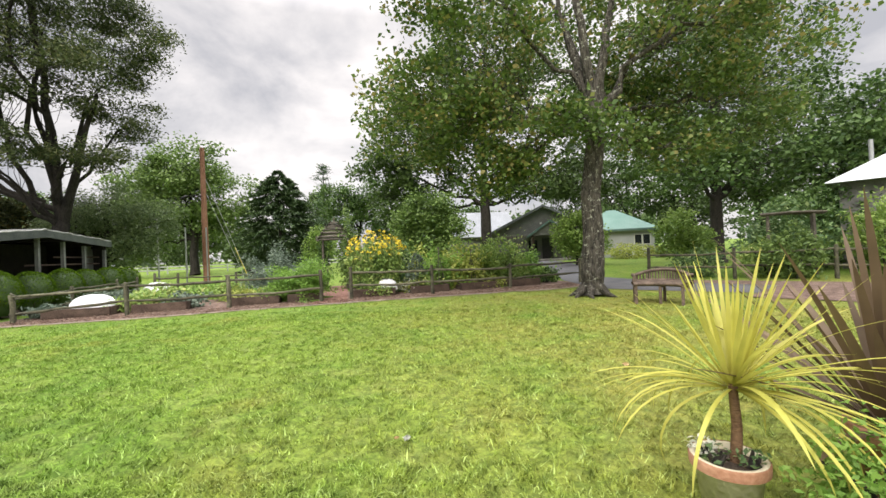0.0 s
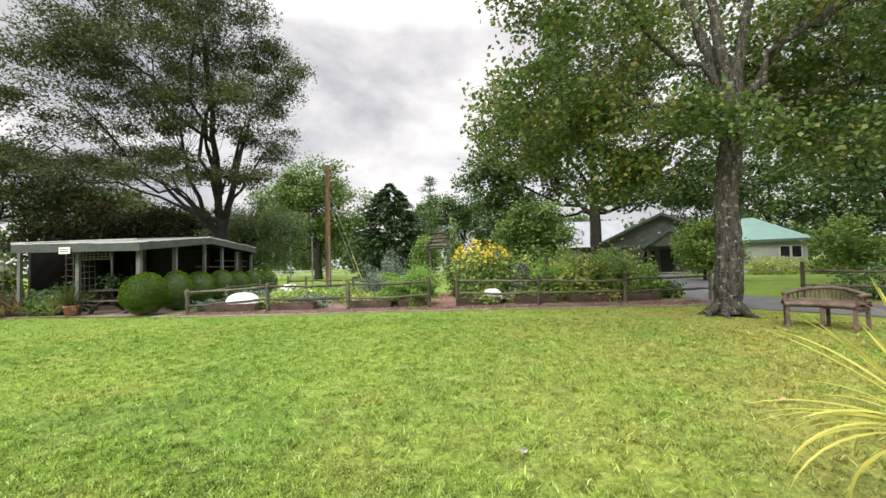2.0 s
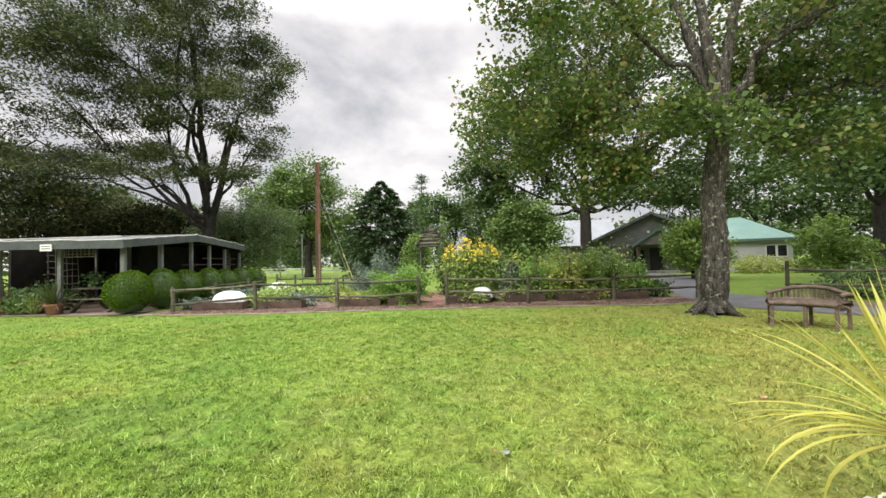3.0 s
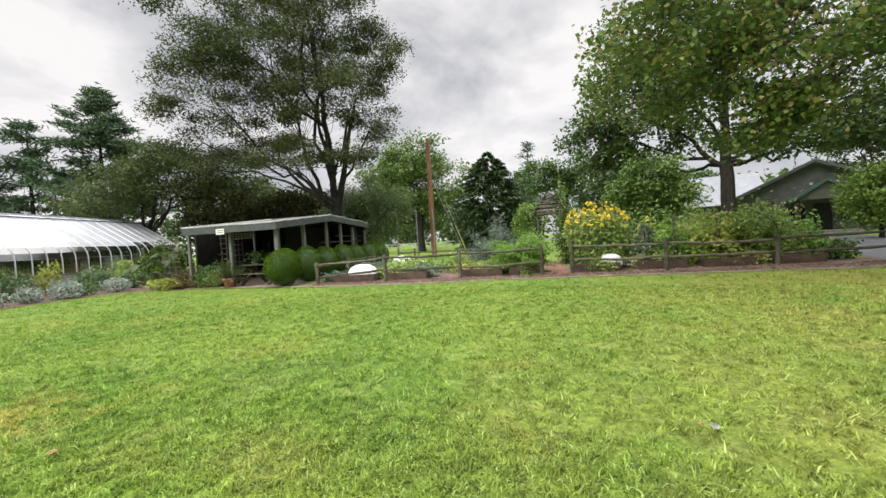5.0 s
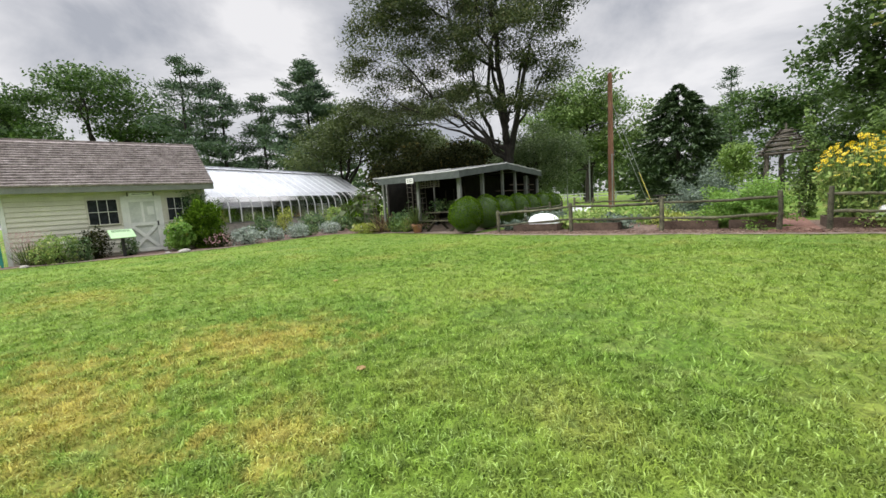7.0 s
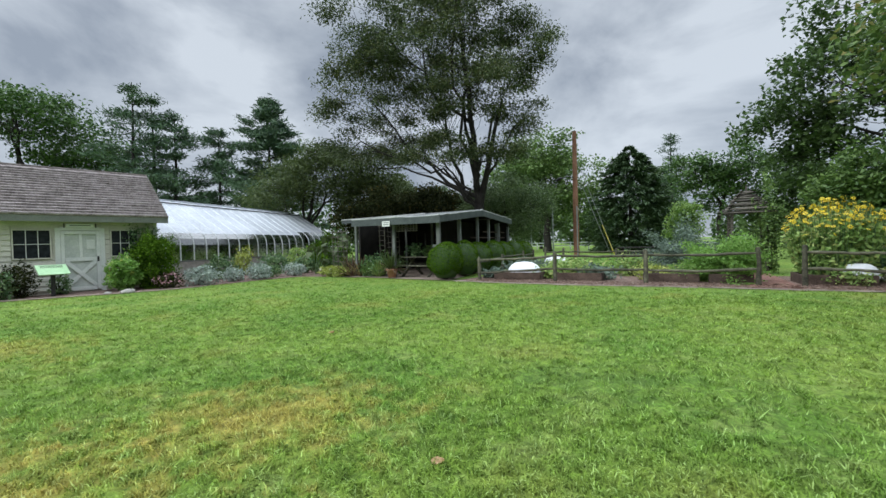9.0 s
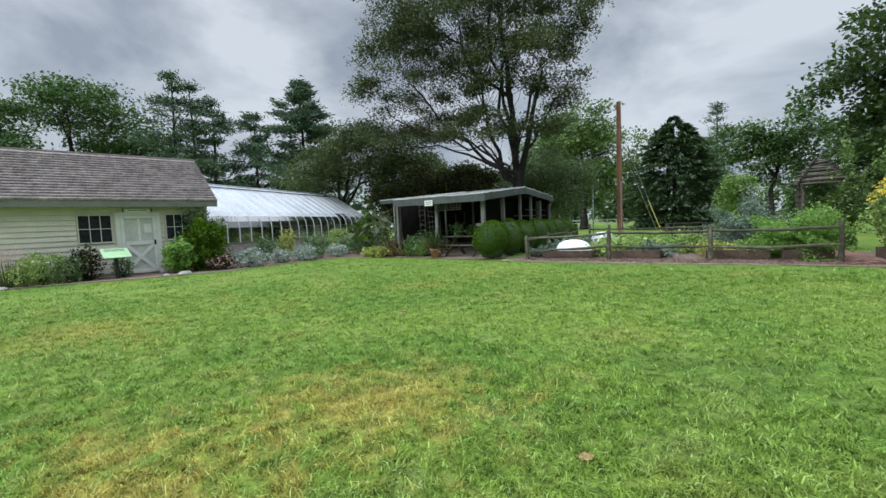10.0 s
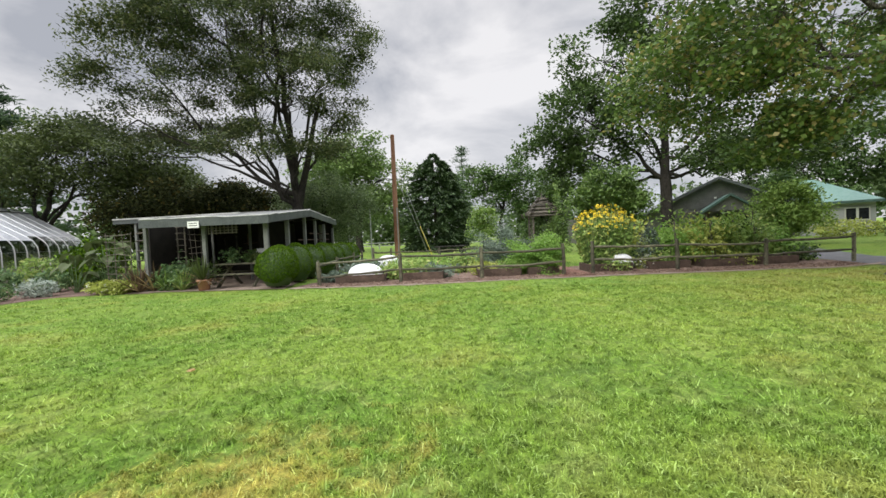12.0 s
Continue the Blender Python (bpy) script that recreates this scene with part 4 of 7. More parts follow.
tree("locust_tree", 21, (-16.2, 18.0, 0), "tall spreading locust with airy grey-green crown behind the pavilion", 0.36, 3.3, big_blobs, 330, 290, 0.165, 0.46, "ash", top=17, lean=(-0.5, 0.2), aspect=0.40, flat=0.42, shell=0.3, twig=0.035, leader_r=0.62,
     stray=[(*uv(-6.5, 0), 5.8)], forks=[(*uv(1.2, -0.3), 9.0)])
tree("oak_tree", 31, (3.1, 28.0, 0), "broad oak with dark green crown in front of the house", 0.40, 4.5,
     [(-4.6, 0, 8.4, 3.4, 3.0, 2.2, 1.5), (-5.8, 0.5, 5.0, 2.2, 2.0, 1.4, 0.5), (-3.4, 0, 12.0, 3.4, 3.0, 2.6, 1.0), (0.5, 0, 15.0, 4.2, 3.6, 3.0, 1.1), (4.0, 0, 11.0, 3.6, 3.4, 3.0, 1.0), (0.3, -0.8, 9.8, 3.0, 2.6, 2.0, 0.8), (4.8, 0, 7.0, 3.0, 2.8, 1.8, 0.7), (-6.6, 0.5, 6.6, 2.0, 1.8, 1.4, 0.6), (-1.0, 0, 6.4, 2.0, 2.0, 1.0, 0.3), (2.6, -0.6, 5.4, 2.4, 2.2, 1.1, 0.5), (6.6, -0.5, 5.6, 2.2, 2.0, 1.6, 0.5)],
     275, 120, 0.26, 0.50, "oak", aspect=0.6, shell=0.5)
tree("round_tree", 41, (-25.0, 41.5, 0), "round light-green shade tree behind the utility pole", 0.42, 3.8,
     [(-5.6, 0, 8.2, 2.8, 2.6, 2.8, 0.8), (-3.2, 0, 7.6, 3.2, 3, 3.2, 1), (2.8, 0, 7.8, 3.4, 3, 3.4, 1), (-0.3, 0, 11.0, 3.8, 3.4, 2.9, 1), (-3.6, 0, 5.0, 2.4, 2.2, 1.8, 0.6), (3.2, 0, 4.8, 2.2, 2.2, 1.8, 0.5), (0, -1.2, 7.6, 3.2, 2.4, 2.8, 1.0), (-4.6, -0.6, 3.2, 2.4, 2.0, 1.4, 0.6), (-1.6, -0.8, 9.6, 3.2, 2.6, 2.4, 0.8)],
     290, 105, 0.32, 0.62, "shade_leaf", aspect=0.6)
spruce("spruce_tree", 42, (-15.0, 38.3, 0), "dense dark-green conifer with a rounded cone shape", 9.4, 4.0, 36000, 0.40)
tree("young_tree", 43, (-0.75, 24.4, 0), "small bushy dark-green tree beyond the vegetable garden", 0.12, 1.1,
     [(0, 0, 3.6, 1.4, 1.4, 1.3, 1), (-1.0, 0, 2.7, 1.2, 1.2, 1.0, 0.7), (1.0, 0, 2.6, 1.2, 1.2, 1.0, 0.7), (0.1, 0, 1.6, 1.6, 1.4, 0.8, 0.5)], 110, 150, 0.20, 0.36, "shade_leaf", aspect=0.5)
tree("young_tree", 44, (-9.1, 31.0, 0), "small bright-green young tree on the far lawn", 0.07, 1.0, [(0, 0, 2.6, 0.9, 0.9, 1.1, 1), (0, 0, 1.6, 1.1, 1.1, 0.6, 0.6)], 40, 90, 0.18, 0.28, "lime")
tree("dark_tree", 45, (-9.8, 48.0, 0), "dark multi-stemmed tree at the far edge", 0.25, 3.0, [(-2, 0, 7.4, 2.4, 2, 2.2, 1), (1.8, 0, 7.8, 2.6, 2, 2.4, 1), (0, 0, 5.0, 2.6, 2, 1.4, 0.5)], 90, 90, 0.34, 0.55, "deep")
pine("pine_tree", 46, (-16.1, 58.0, 0), "tall thin pine on the skyline", 14.4, 0.25, 2.4, start=0.25, whorls=13, per=30)
tree("far_tree", 47, (-20.0, 66.0, 0), "slender grey-green tree on the skyline", 0.2, 4, [(0, 0, 8.6, 1.9, 1.8, 3.2, 1), (0.6, 0, 5.4, 2.2, 2, 2, 0.7)], 60, 70, 0.42, 0.6, "oak")
pine("pine_tree", 51, (-47.0, 9.3, 0), "tall open white pines with bare trunks behind the greenhouse", 16.4, 0.26, 5.6, start=0.30, whorls=10, needle=0.46, per=120, trunks=3, arms=5)
pine("pine_tree", 52, (-43.6, 18.6, 0), "full dark-green pine behind the greenhouse", 16.4, 0.30, 7.6, start=0.08, whorls=19, needle=0.52, per=260, arms=7)
pine("pine_tree", 53, (-45.0, 14.2, 0), "ragged smaller pine beside a taller one", 12.8, 0.24, 5.4, start=0.12, whorls=12, needle=0.48, per=170)
tree("spreading_tree", 54, (-58.0, 1.0, 0), "wide flat-topped tree behind the shed", 0.40, 6.5,
     [(-6, -6.5, 12.4, 4, 4.4, 2.2, 1), (0, 0, 14.4, 5, 5.2, 2.4, 1.2), (0, 5.0, 11.4, 3.4, 4.4, 2.2, 0.8), (0, -9, 13.0, 4, 5, 2.5, 0.9), (0, 7.0, 8.4, 2.4, 3.2, 1.8, 0.5), (2, -4, 9.0, 3, 4, 1.4, 0.4)], 260, 110, 0.36, 0.85, "deep", flat=0.45)
tree("spreading_tree", 55, (-31.5, 15.8, 0), "olive-green tree leaning over the greenhouse end", 0.25, 2.4,
     [(0, 0, 6.4, 2.8, 2.6, 2.0, 1), (2.2, 1.8, 6.6, 2.8, 2.6, 2.2, 1.2), (-1.6, -1.6, 5.4, 2.4, 2.2, 1.6, 0.7), (1.0, 1.0, 8.0, 2.0, 2.0, 1.2, 0.6), (4.0, 3.6, 6.6, 2.4, 2.2, 1.6, 0.7)], 170, 120, 0.22, 0.48, "olive", aspect=0.45)
tree("spreading_tree", 59, (-26.0, 21.0, 0), "dense olive-green tree behind the bronze trees", 0.25, 2.0,
     [(-0.6, 0, 4.7, 2.4, 2.2, 1.6, 1), (-2.4, -1.8, 5.0, 2.6, 2.4, 1.8, 1), (2.2, 1.6, 3.6, 2.2, 2.0, 1.4, 1), (0, -0.5, 2.8, 3.0, 2.6, 1.4, 0.9)], 170, 120, 0.22, 0.48, "olive", aspect=0.45)
tree("dark_shrub_tree", 56, (-25.0, 18.6, 0), "dark bronze-leaved small tree behind the pavilion", 0.16, 1.2,
     [(0, 0, 3.8, 2.2, 2.0, 1.5, 1), (2.4, 1.8, 3.8, 2.0, 2.0, 1.4, 1), (-2, -1.6, 3.4, 1.9, 1.9, 1.3, 0.9), (0, 0, 2.0, 2.8, 2.4, 1.2, 0.7)], 130, 120, 0.20, 0.40, "purple_tree")
tree("dark_shrub_tree", 57, (-22.2, 20.2, 0), "dark bronze-leaved small tree beside the locust", 0.16, 1.2,
     [(0, 0, 3.6, 2.4, 2.0, 1.4, 1), (2.6, 1.4, 3.3, 2.2, 2.0, 1.3, 1), (-2, -1.2, 3.6, 2.0, 1.9, 1.3, 0.9), (0.4, 0, 2.0, 3.0, 2.4, 1.1, 0.7)], 130, 120, 0.20, 0.40, "purple_tree")
tree("willow_tree", 58, (-16.5, 20.4, 0), "drooping feathery grey-green willow beside the locust trunk", 0.14, 1.6,
     [(0, 0, 4.2, 1.6, 1.5, 1.3, 1), (1.3, 1.0, 3.5, 1.3, 1.3, 1.3, 1), (-1.2, -0.6, 3.5, 1.3, 1.2, 1.0, 0.6), (0.9, 0.5, 2.1, 1.5, 1.4, 0.9, 0.8)], 170, 110, 0.16, 0.38, "willow", aspect=0.3, flat=0.5)
for k, (x, y, h, w, mt, lb) in enumerate([(15.0, 22.5, 18.0, 5.8, "deep", "tall dense dark-green tree beyond the drive"), (20.5, 19.0, 8.5, 4.0, "deep", "tall dense tree behind the white-roofed building"), (22.0, 28.5, 17.0, 6.0, "oak", "large green tree in the wood edge"), (27.0, 14.0, 14.0, 5.0, "deep", "tall tree beside the white-roofed building")]):
    tree("shade_tree", 60 + k, (x, y, 0), lb, 0.35, h * 0.2,
         [(-w * 0.5, 0, h * 0.55, w * 0.6, w * 0.6, h * 0.22, 1), (w * 0.45, 0, h * 0.55, w * 0.6, w * 0.6, h * 0.24, 1), (0, 0, h * 0.8, w * 0.65, w * 0.65, h * 0.18, 1), (-w * 0.4, -w * 0.2, h * 0.3, w * 0.55, w * 0.5, h * 0.13, 0.8), (w * 0.4, -w * 0.2, h * 0.32, w * 0.6, w * 0.5, h * 0.14, 0.8)],
         170, 110, 0.22, 0.60, mt, aspect=0.7)
tree("young_tree", 70, (8.7, 26.6, 0), "rounded green shrub tree beside the house porch", 0.1, 0.8, [(0, 0, 2.2, 1.3, 1.3, 1.1, 1), (0.4, 0, 1.3, 1.4, 1.3, 0.7, 0.7)], 95, 120, 0.17, 0.36, "lime")
tree("young_tree", 71, (9.6, 16.6, 0), "loose bright-green young tree by the drive", 0.06, 0.8, [(0, 0, 1.7, 0.95, 0.9, 0.75, 1), (0.1, 0, 1.0, 0.9, 0.9, 0.4, 0.4)], 55, 90, 0.13, 0.2, "lime")

for k, (x, y, h, w, mt) in enumerate([(-4.5, 52.0, 9.5, 4.0, "oak"), (3.0, 55.0, 7.5, 4.5, "deep"), (17.0, 52.0, 12.5, 5.5, "oak"), (21.0, 46.0, 15.0, 6.0, "deep"), (27.0, 44.0, 13.0, 5.0, "oak"), (-34.0, 56.0, 9.5, 4.0, "oak"), (-40.0, 40.0, 9.0, 4.0, "deep"), (-36.0, 28.0, 9.0, 3.6, "olive")]):
    tree("far_tree", 90 + k, (x, y, 0), "green tree closing the view beyond the lawns", 0.25, h * 0.18,
         [(-w * 0.45, 0, h * 0.5, w * 0.6, w * 0.5, h * 0.26, 1), (w * 0.45, 0, h * 0.5, w * 0.6, w * 0.5, h * 0.26, 1), (0, 0, h * 0.75, w * 0.6, w * 0.5, h * 0.22, 1), (0, -w * 0.2, h * 0.25, w * 0.8, w * 0.5, h * 0.16, 0.8)], 110, 80, 0.38, 0.6, mt)

# far woods all round
rng_w = np.random.default_rng(9)
wp = []
for k in range(150):
    a = rng_w.uniform(0, 2 * np.pi)
    d = rng_w.uniform(75, 135)
    h = rng_w.uniform(5.5, 10.5) * (d / 90)
    c = np.array([math.sin(a) * d, math.cos(a) * d, h * 0.5])
    n = 280
    p = ball(rng_w, n, 0.5) * [h * 0.5, h * 0.5, h * 0.52] * (1 + 0.2 * rng_w.normal(0, 1, (n, 1)) * 0.6) + c
    wp.append(p[p[:, 2] > 0])
tagged(np_part("woods", blades_at(rng_w, np.concatenate(wp), 1.15, 0.7, 0.4), "oak"), "distant mixed green woods", "woods", kind="stuff")


# ---- shed ----
SX, SY0, SY1 = -19.73, -2.05, 3.55
EAVE, RIDGE_X, RIDGE = 2.30, -22.35, 4.25
shed = thing("garden_shed", (SX, 0, 0), "pale sage clapboard shed with grey shingle roof", "shed")
SD = 2 * (SX - RIDGE_X)          # depth of the shed
WIN = (0.02, 0.80, 1.13, 1.96)   # window: y from, y to, z from, z to
DOOR = (1.03, 1.98, 0.06, 1.96)
WIN2 = (2.28, 2.98, 1.13, 1.96)
wall = part("wall", prism([(SY0, 0), (SY1, 0), (SY1, EAVE), (SY0, EAVE)], -0.16, -0.04), "siding", shed)
part("wall", boxed((-SD / 2, SY1 - 0.06, EAVE / 2), (SD, 0.12, EAVE)), "siding", shed)
part("wall", boxed((-SD / 2, SY0 + 0.06, EAVE / 2), (SD, 0.12, EAVE)), "siding", shed)
part("wall", boxed((-SD, 0.75, EAVE / 2), (0.12, SY1 - SY0, EAVE)), "siding", shed)
for yg in (SY1 - 0.1, SY0 + 0.1):
    bm = bmesh.new()
    q = [bm.verts.new((x, yg, z)) for x, z in ((0, EAVE), (-SD, EAVE), (-SD / 2, RIDGE - 0.06))]
    bm.faces.new(q)
    bmesh.ops.solidify(bm, geom=bm.faces[:], thickness=0.08)
    part("gable_wall", bm, "siding", shed)
BOARD = 0.156
z = 0.12
holes = [WIN, DOOR, WIN2]
while z < EAVE - 0.06:
    spans, y = [], SY0 + 0.10
    for a, b, c, d in sorted(holes):
        if c - 0.06 < z + BOARD and z < d + 0.06:
            spans.append((y, a - 0.05))
            y = b + 0.05
    spans.append((y, SY1 - 0.10))
    for a, b in spans:
        if b - a > 0.05:
            part("clapboard", boxed((-0.02, (a + b) / 2, z + BOARD / 2), (0.018, b - a, BOARD + 0.012), ry=-11), "siding", wall)
    z += BOARD
for y in (SY0 + 0.05, SY1 - 0.05):
    part("corner_board", boxed((-0.015, y, EAVE / 2), (0.05, 0.11, EAVE)), "trim", shed)


def sash(parent, y0, y1, z0, z1, cols, rows):
    w = tagged(part("window", boxed((-0.012, (y0 + y1) / 2, (z0 + z1) / 2), (0.02, y1 - y0, z1 - z0)), "pane", parent), "dark panes in a pale frame")
    for c, s in (((y0 - 0.016, (z0 + z1) / 2), (0.032, z1 - z0 + 0.064)), ((y1 + 0.016, (z0 + z1) / 2), (0.032, z1 - z0 + 0.064)), (((y0 + y1) / 2, z1 + 0.016), (y1 - y0 - 0.004, 0.032)), (((y0 + y1) / 2, z0 - 0.02), (y1 - y0 - 0.004, 0.04))):
        part("frame", boxed((0.010, c[0], c[1]), (0.040, *s)), "siding", w)
    for i in range(1, cols):
        part("muntin", boxed((0.006, y0 + (y1 - y0) * i / cols, (z0 + z1) / 2), (0.024, 0.018, z1 - z0)), "trim", w)
    for i in range(1, rows):
        part("muntin", boxed((0.009, (y0 + y1) / 2, z0 + (z1 - z0) * i / rows), (0.024, y1 - y0, 0.018)), "trim", w)


sash(shed, *WIN, 3, 2)
sash(shed, *WIN2, 3, 2)
door = part("door", boxed((-0.005, (DOOR[0] + DOOR[1]) / 2, (DOOR[2] + DOOR[3]) / 2), (0.04, DOOR[1] - DOOR[0], DOOR[3] - DOOR[2])), "door", shed, "pale painted plank door with X brace")
ym, dw = (DOOR[0] + DOOR[1]) / 2, DOOR[1] - DOOR[0]
for y, zc, sy, sz in ((DOOR[0] + 0.05, 1.02, 0.09, 1.86), (DOOR[1] - 0.05, 1.02, 0.09, 1.86), (ym, 1.90, dw - 0.2, 0.10), (ym, 1.05, dw - 0.2, 0.12), (ym, 0.12, dw - 0.2, 0.12), (ym, 1.48, 0.07, 0.72)):
    part("rail_board", boxed((0.034, y, zc), (0.038, sy, sz)), "trim", door)
part("brace", beamed((0.040, DOOR[0] + 0.12, 0.2), (0.040, DOOR[1] - 0.12, 0.98), 0.022, 0.11), "trim", door)
part("brace", beamed((0.050, DOOR[0] + 0.12, 0.98), (0.050, DOOR[1] - 0.12, 0.2), 0.022, 0.11), "trim", door)
part("door_latch", boxed((0.055, DOOR[1] - 0.06, 1.05), (0.03, 0.05, 0.16)), "black", door)
part("notice", boxed((0.032, ym + 0.24, 1.52), (0.006, 0.2, 0.3)), "trim", door)
for y in (DOOR[0] - 0.06, DOOR[1] + 0.06):
    part("door_casing", boxed((0.01, y, 1.02), (0.05, 0.12, 2.04)), "trim", shed)
part("door_casing", boxed((0.012, ym, 2.02), (0.05, dw, 0.11)), "trim", shed)
sg = part("name_board", boxed((0.05, ym, 2.12), (0.02, 0.66, 0.09)), "sign_white", shed, "small white board over the door")
for y in (ym - 0.38, ym + 0.38):
    part("bracket", boxed((0.05, y, 2.12), (0.02, 0.03, 0.14)), "black", sg)
part("lettering_bar", boxed((0.0615, ym, 2.12), (0.004, 0.50, 0.022)), "black", sg)
# roof: two slopes, courses of shingles with uneven butts
OV, YR0, YR1 = 0.32, SY0 - 0.25, SY1 + 0.28
slope = math.hypot(SD / 2 + OV, RIDGE - (EAVE + 0.08))
dx, dz = -(SD / 2 + OV) / slope, (RIDGE - EAVE - 0.08) / slope
roof = part("roof", prism([(YR0, 0), (YR1, 0), (YR1, 0.05), (YR0, 0.05)], 0, slope), "shingle", shed)
roof.matrix_basis = Matrix(((dx, 0, -dz if dx > 0 else dz, OV), (0, 1, 0, 0), (dz, 0, -dx, EAVE + 0.08), (0, 0, 0, 1)))
back = part("roof", prism([(YR0, 0), (YR1, 0), (YR1, 0.05), (YR0, 0.05)], 0, slope), "shingle", shed)
back.matrix_basis = Matrix(((-dx, 0, -dz, -SD - OV), (0, 1, 0, 0), (dz, 0, -dx, EAVE + 0.08), (0, 0, 0, 1)))
rng_s = np.random.default_rng(77)
sv, sf, c = [], [], 0
EXPO = 0.185
for i in range(int(slope / EXPO)):
    y = YR0 + rng_s.uniform(-0.1, 0)
    while y < YR1:
        w = rng_s.uniform(0.12, 0.30)
        a, b = max(y, YR0), min(y + w - 0.006, YR1)
        if b - a > 0.03:
            x0, x1 = i * EXPO - rng_s.uniform(0.0, 0.012), (i + 1) * EXPO + 0.03
            h0, h1 = 0.05 + rng_s.uniform(0.060, 0.070), 0.050
            sv += [(x0, a, h0), (x0, b, h0), (x1, b, h1), (x1, a, h1), (x0, a, h0 - 0.064), (x0, b, h0 - 0.064)]
            sf += [(c, c + 1, c + 2, c + 3), (c + 4, c + 5, c + 1, c)]
            c += 6
        y += w
courses = np_part("shingle_cover", (np.array(sv), np.array(sf)), "shingle", roof)
tagged(courses, "weathered grey-brown cedar shingles", kind="stuff")
part("fascia", boxed((OV - 0.0, (YR0 + YR1) / 2, EAVE + 0.02), (0.035, YR1 - YR0, 0.20)), "fascia", shed, "grey fascia board")
part("soffit", boxed((OV / 2 - 0.02, (YR0 + YR1) / 2, EAVE - 0.045), (OV - 0.02, YR1 - YR0 - 0.02, 0.02)), "fascia", shed)
part("ridge_cap", boxed((-SD / 2, (YR0 + YR1) / 2, RIDGE + 0.05), (0.16, YR1 - YR0, 0.05)), "shingle", shed)

# ---- greenhouse ----
GA, GB = np.array([-22.6, 3.35]), np.array([-29.53, 16.63])
GL = float(np.linalg.norm(GB - GA))
g_rz = math.degrees(math.atan2(*(GB - GA)[::-1]))
gh = thing("greenhouse", (*GA, 0), "long glasshouse with whitewashed, sky-pale curved roof", "greenhouse", rz=g_rz)
# local x runs along the eave, local +y to the back
GPROF = [(0.0, 0.72), (0.0, 1.50), (0.05, 1.78), (0.22, 2.05), (0.5, 2.28), (1.2, 2.72), (2.6, 3.62), (3.15, 3.85)]
part("base_wall", boxed((GL / 2, 0.06, 0.36), (GL, 0.16, 0.72)), "stone", gh)
part("sill", boxed((GL / 2, 0.02, 0.75), (GL, 0.12, 0.06)), "grey_post", gh)
bay = GL / 21
for k in range(22):
    pts = [(k * bay, y, z) for y, z in GPROF]
    np_part("rib", tubes([(pts, [0.030] * len(pts))], 6), "alu", gh)
for k in range(21):
    x0, x1 = k * bay + 0.03, (k + 1) * bay - 0.03
    for j in range(len(GPROF) - 1):
        (ya, za), (yb, zb) = GPROF[j], GPROF[j + 1]
        # whitewashed upper panes; towards the far end their white is painted sky reflection
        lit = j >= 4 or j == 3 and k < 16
        bm = bmesh.new()
        bm.faces.new([bm.verts.new(p) for p in ((x0, ya, za), (x1, ya, za), (x1, yb, zb), (x0, yb, zb))])
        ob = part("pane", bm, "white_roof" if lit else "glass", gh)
        if not lit:
            ob.visible_shadow = False
for y, z in (GPROF[1], GPROF[4], GPROF[6]):
    part("purlin", beamed((0, y + 0.03, z), (GL, y + 0.03, z), 0.03, 0.03), "alu", gh)
part("ridge_beam", boxed((GL / 2, 3.15, 3.87), (GL, 0.12, 0.08)), "white_roof", gh)
part("vent_rail", beamed((0, 2.62, 3.68), (GL, 2.62, 3.68), 0.05, 0.05), "black", gh)
bm = bmesh.new()
bm.faces.new([bm.verts.new(p) for p in ((0, 3.15, 3.85), (GL, 3.15, 3.85), (GL, 6.3, 2.0), (0, 6.3, 2.0))])
part("back_roof", bm, "white_roof", gh)
part("back_wall", boxed((GL / 2, 6.3, 1.0), (GL, 0.1, 2.0)), "white_roof", gh)
bm = bmesh.new()
bm.faces.new([bm.verts.new((GL, y, z)) for y, z in GPROF[:] + [(6.3, 2.0), (6.3, 0.72)]])
ob = part("end_glazing", bm, "glass", gh)
ob.visible_shadow = False
for y in (0.8, 1.6, 2.4, 3.15):
    ztop = float(np.interp(y, [q[0] for q in GPROF[1:]], [q[1] for q in GPROF[1:]]))
    part("end_bar", boxed((GL + 0.01, y, (0.72 + ztop) / 2), (0.04, 0.04, ztop - 0.72)), "alu", gh)
part("bench_top", boxed((GL / 2, 1.0, 0.78), (GL - 0.6, 1.2, 0.05)), "grey_post", gh)
part("floor_bed", boxed((GL / 2, 3.1, 0.02), (GL, 6.2, 0.04)), "stone", gh)
for k in range(14):
    shrub("bench_plant", 300 + k, (0, 0, 0), "green pot plants on the glasshouse bench", 0.34, 0.34, 0.7, 220, 0.16, ("hosta", "veg", "fern", "white_flower")[k % 4] if k % 5 else "hosta", "plant", stems=3).matrix_basis = pose(*GA, 0.80, 0, 0, g_rz) @ pose(0.9 + k * (GL - 1.6) / 13, 0.75, 0)

# ---- pavilion ----
C, L_, Rr = np.array([-12.34, 10.31]), np.array([-16.72, 9.46]), np.array([-14.50, 17.95])
pav = thing("pavilion", (*C, 0), "low grey-painted timber pavilion, open-sided with felt roof", "pavilion")


def pl(p, z):
    return (p[0] - C[0], p[1] - C[1], z)


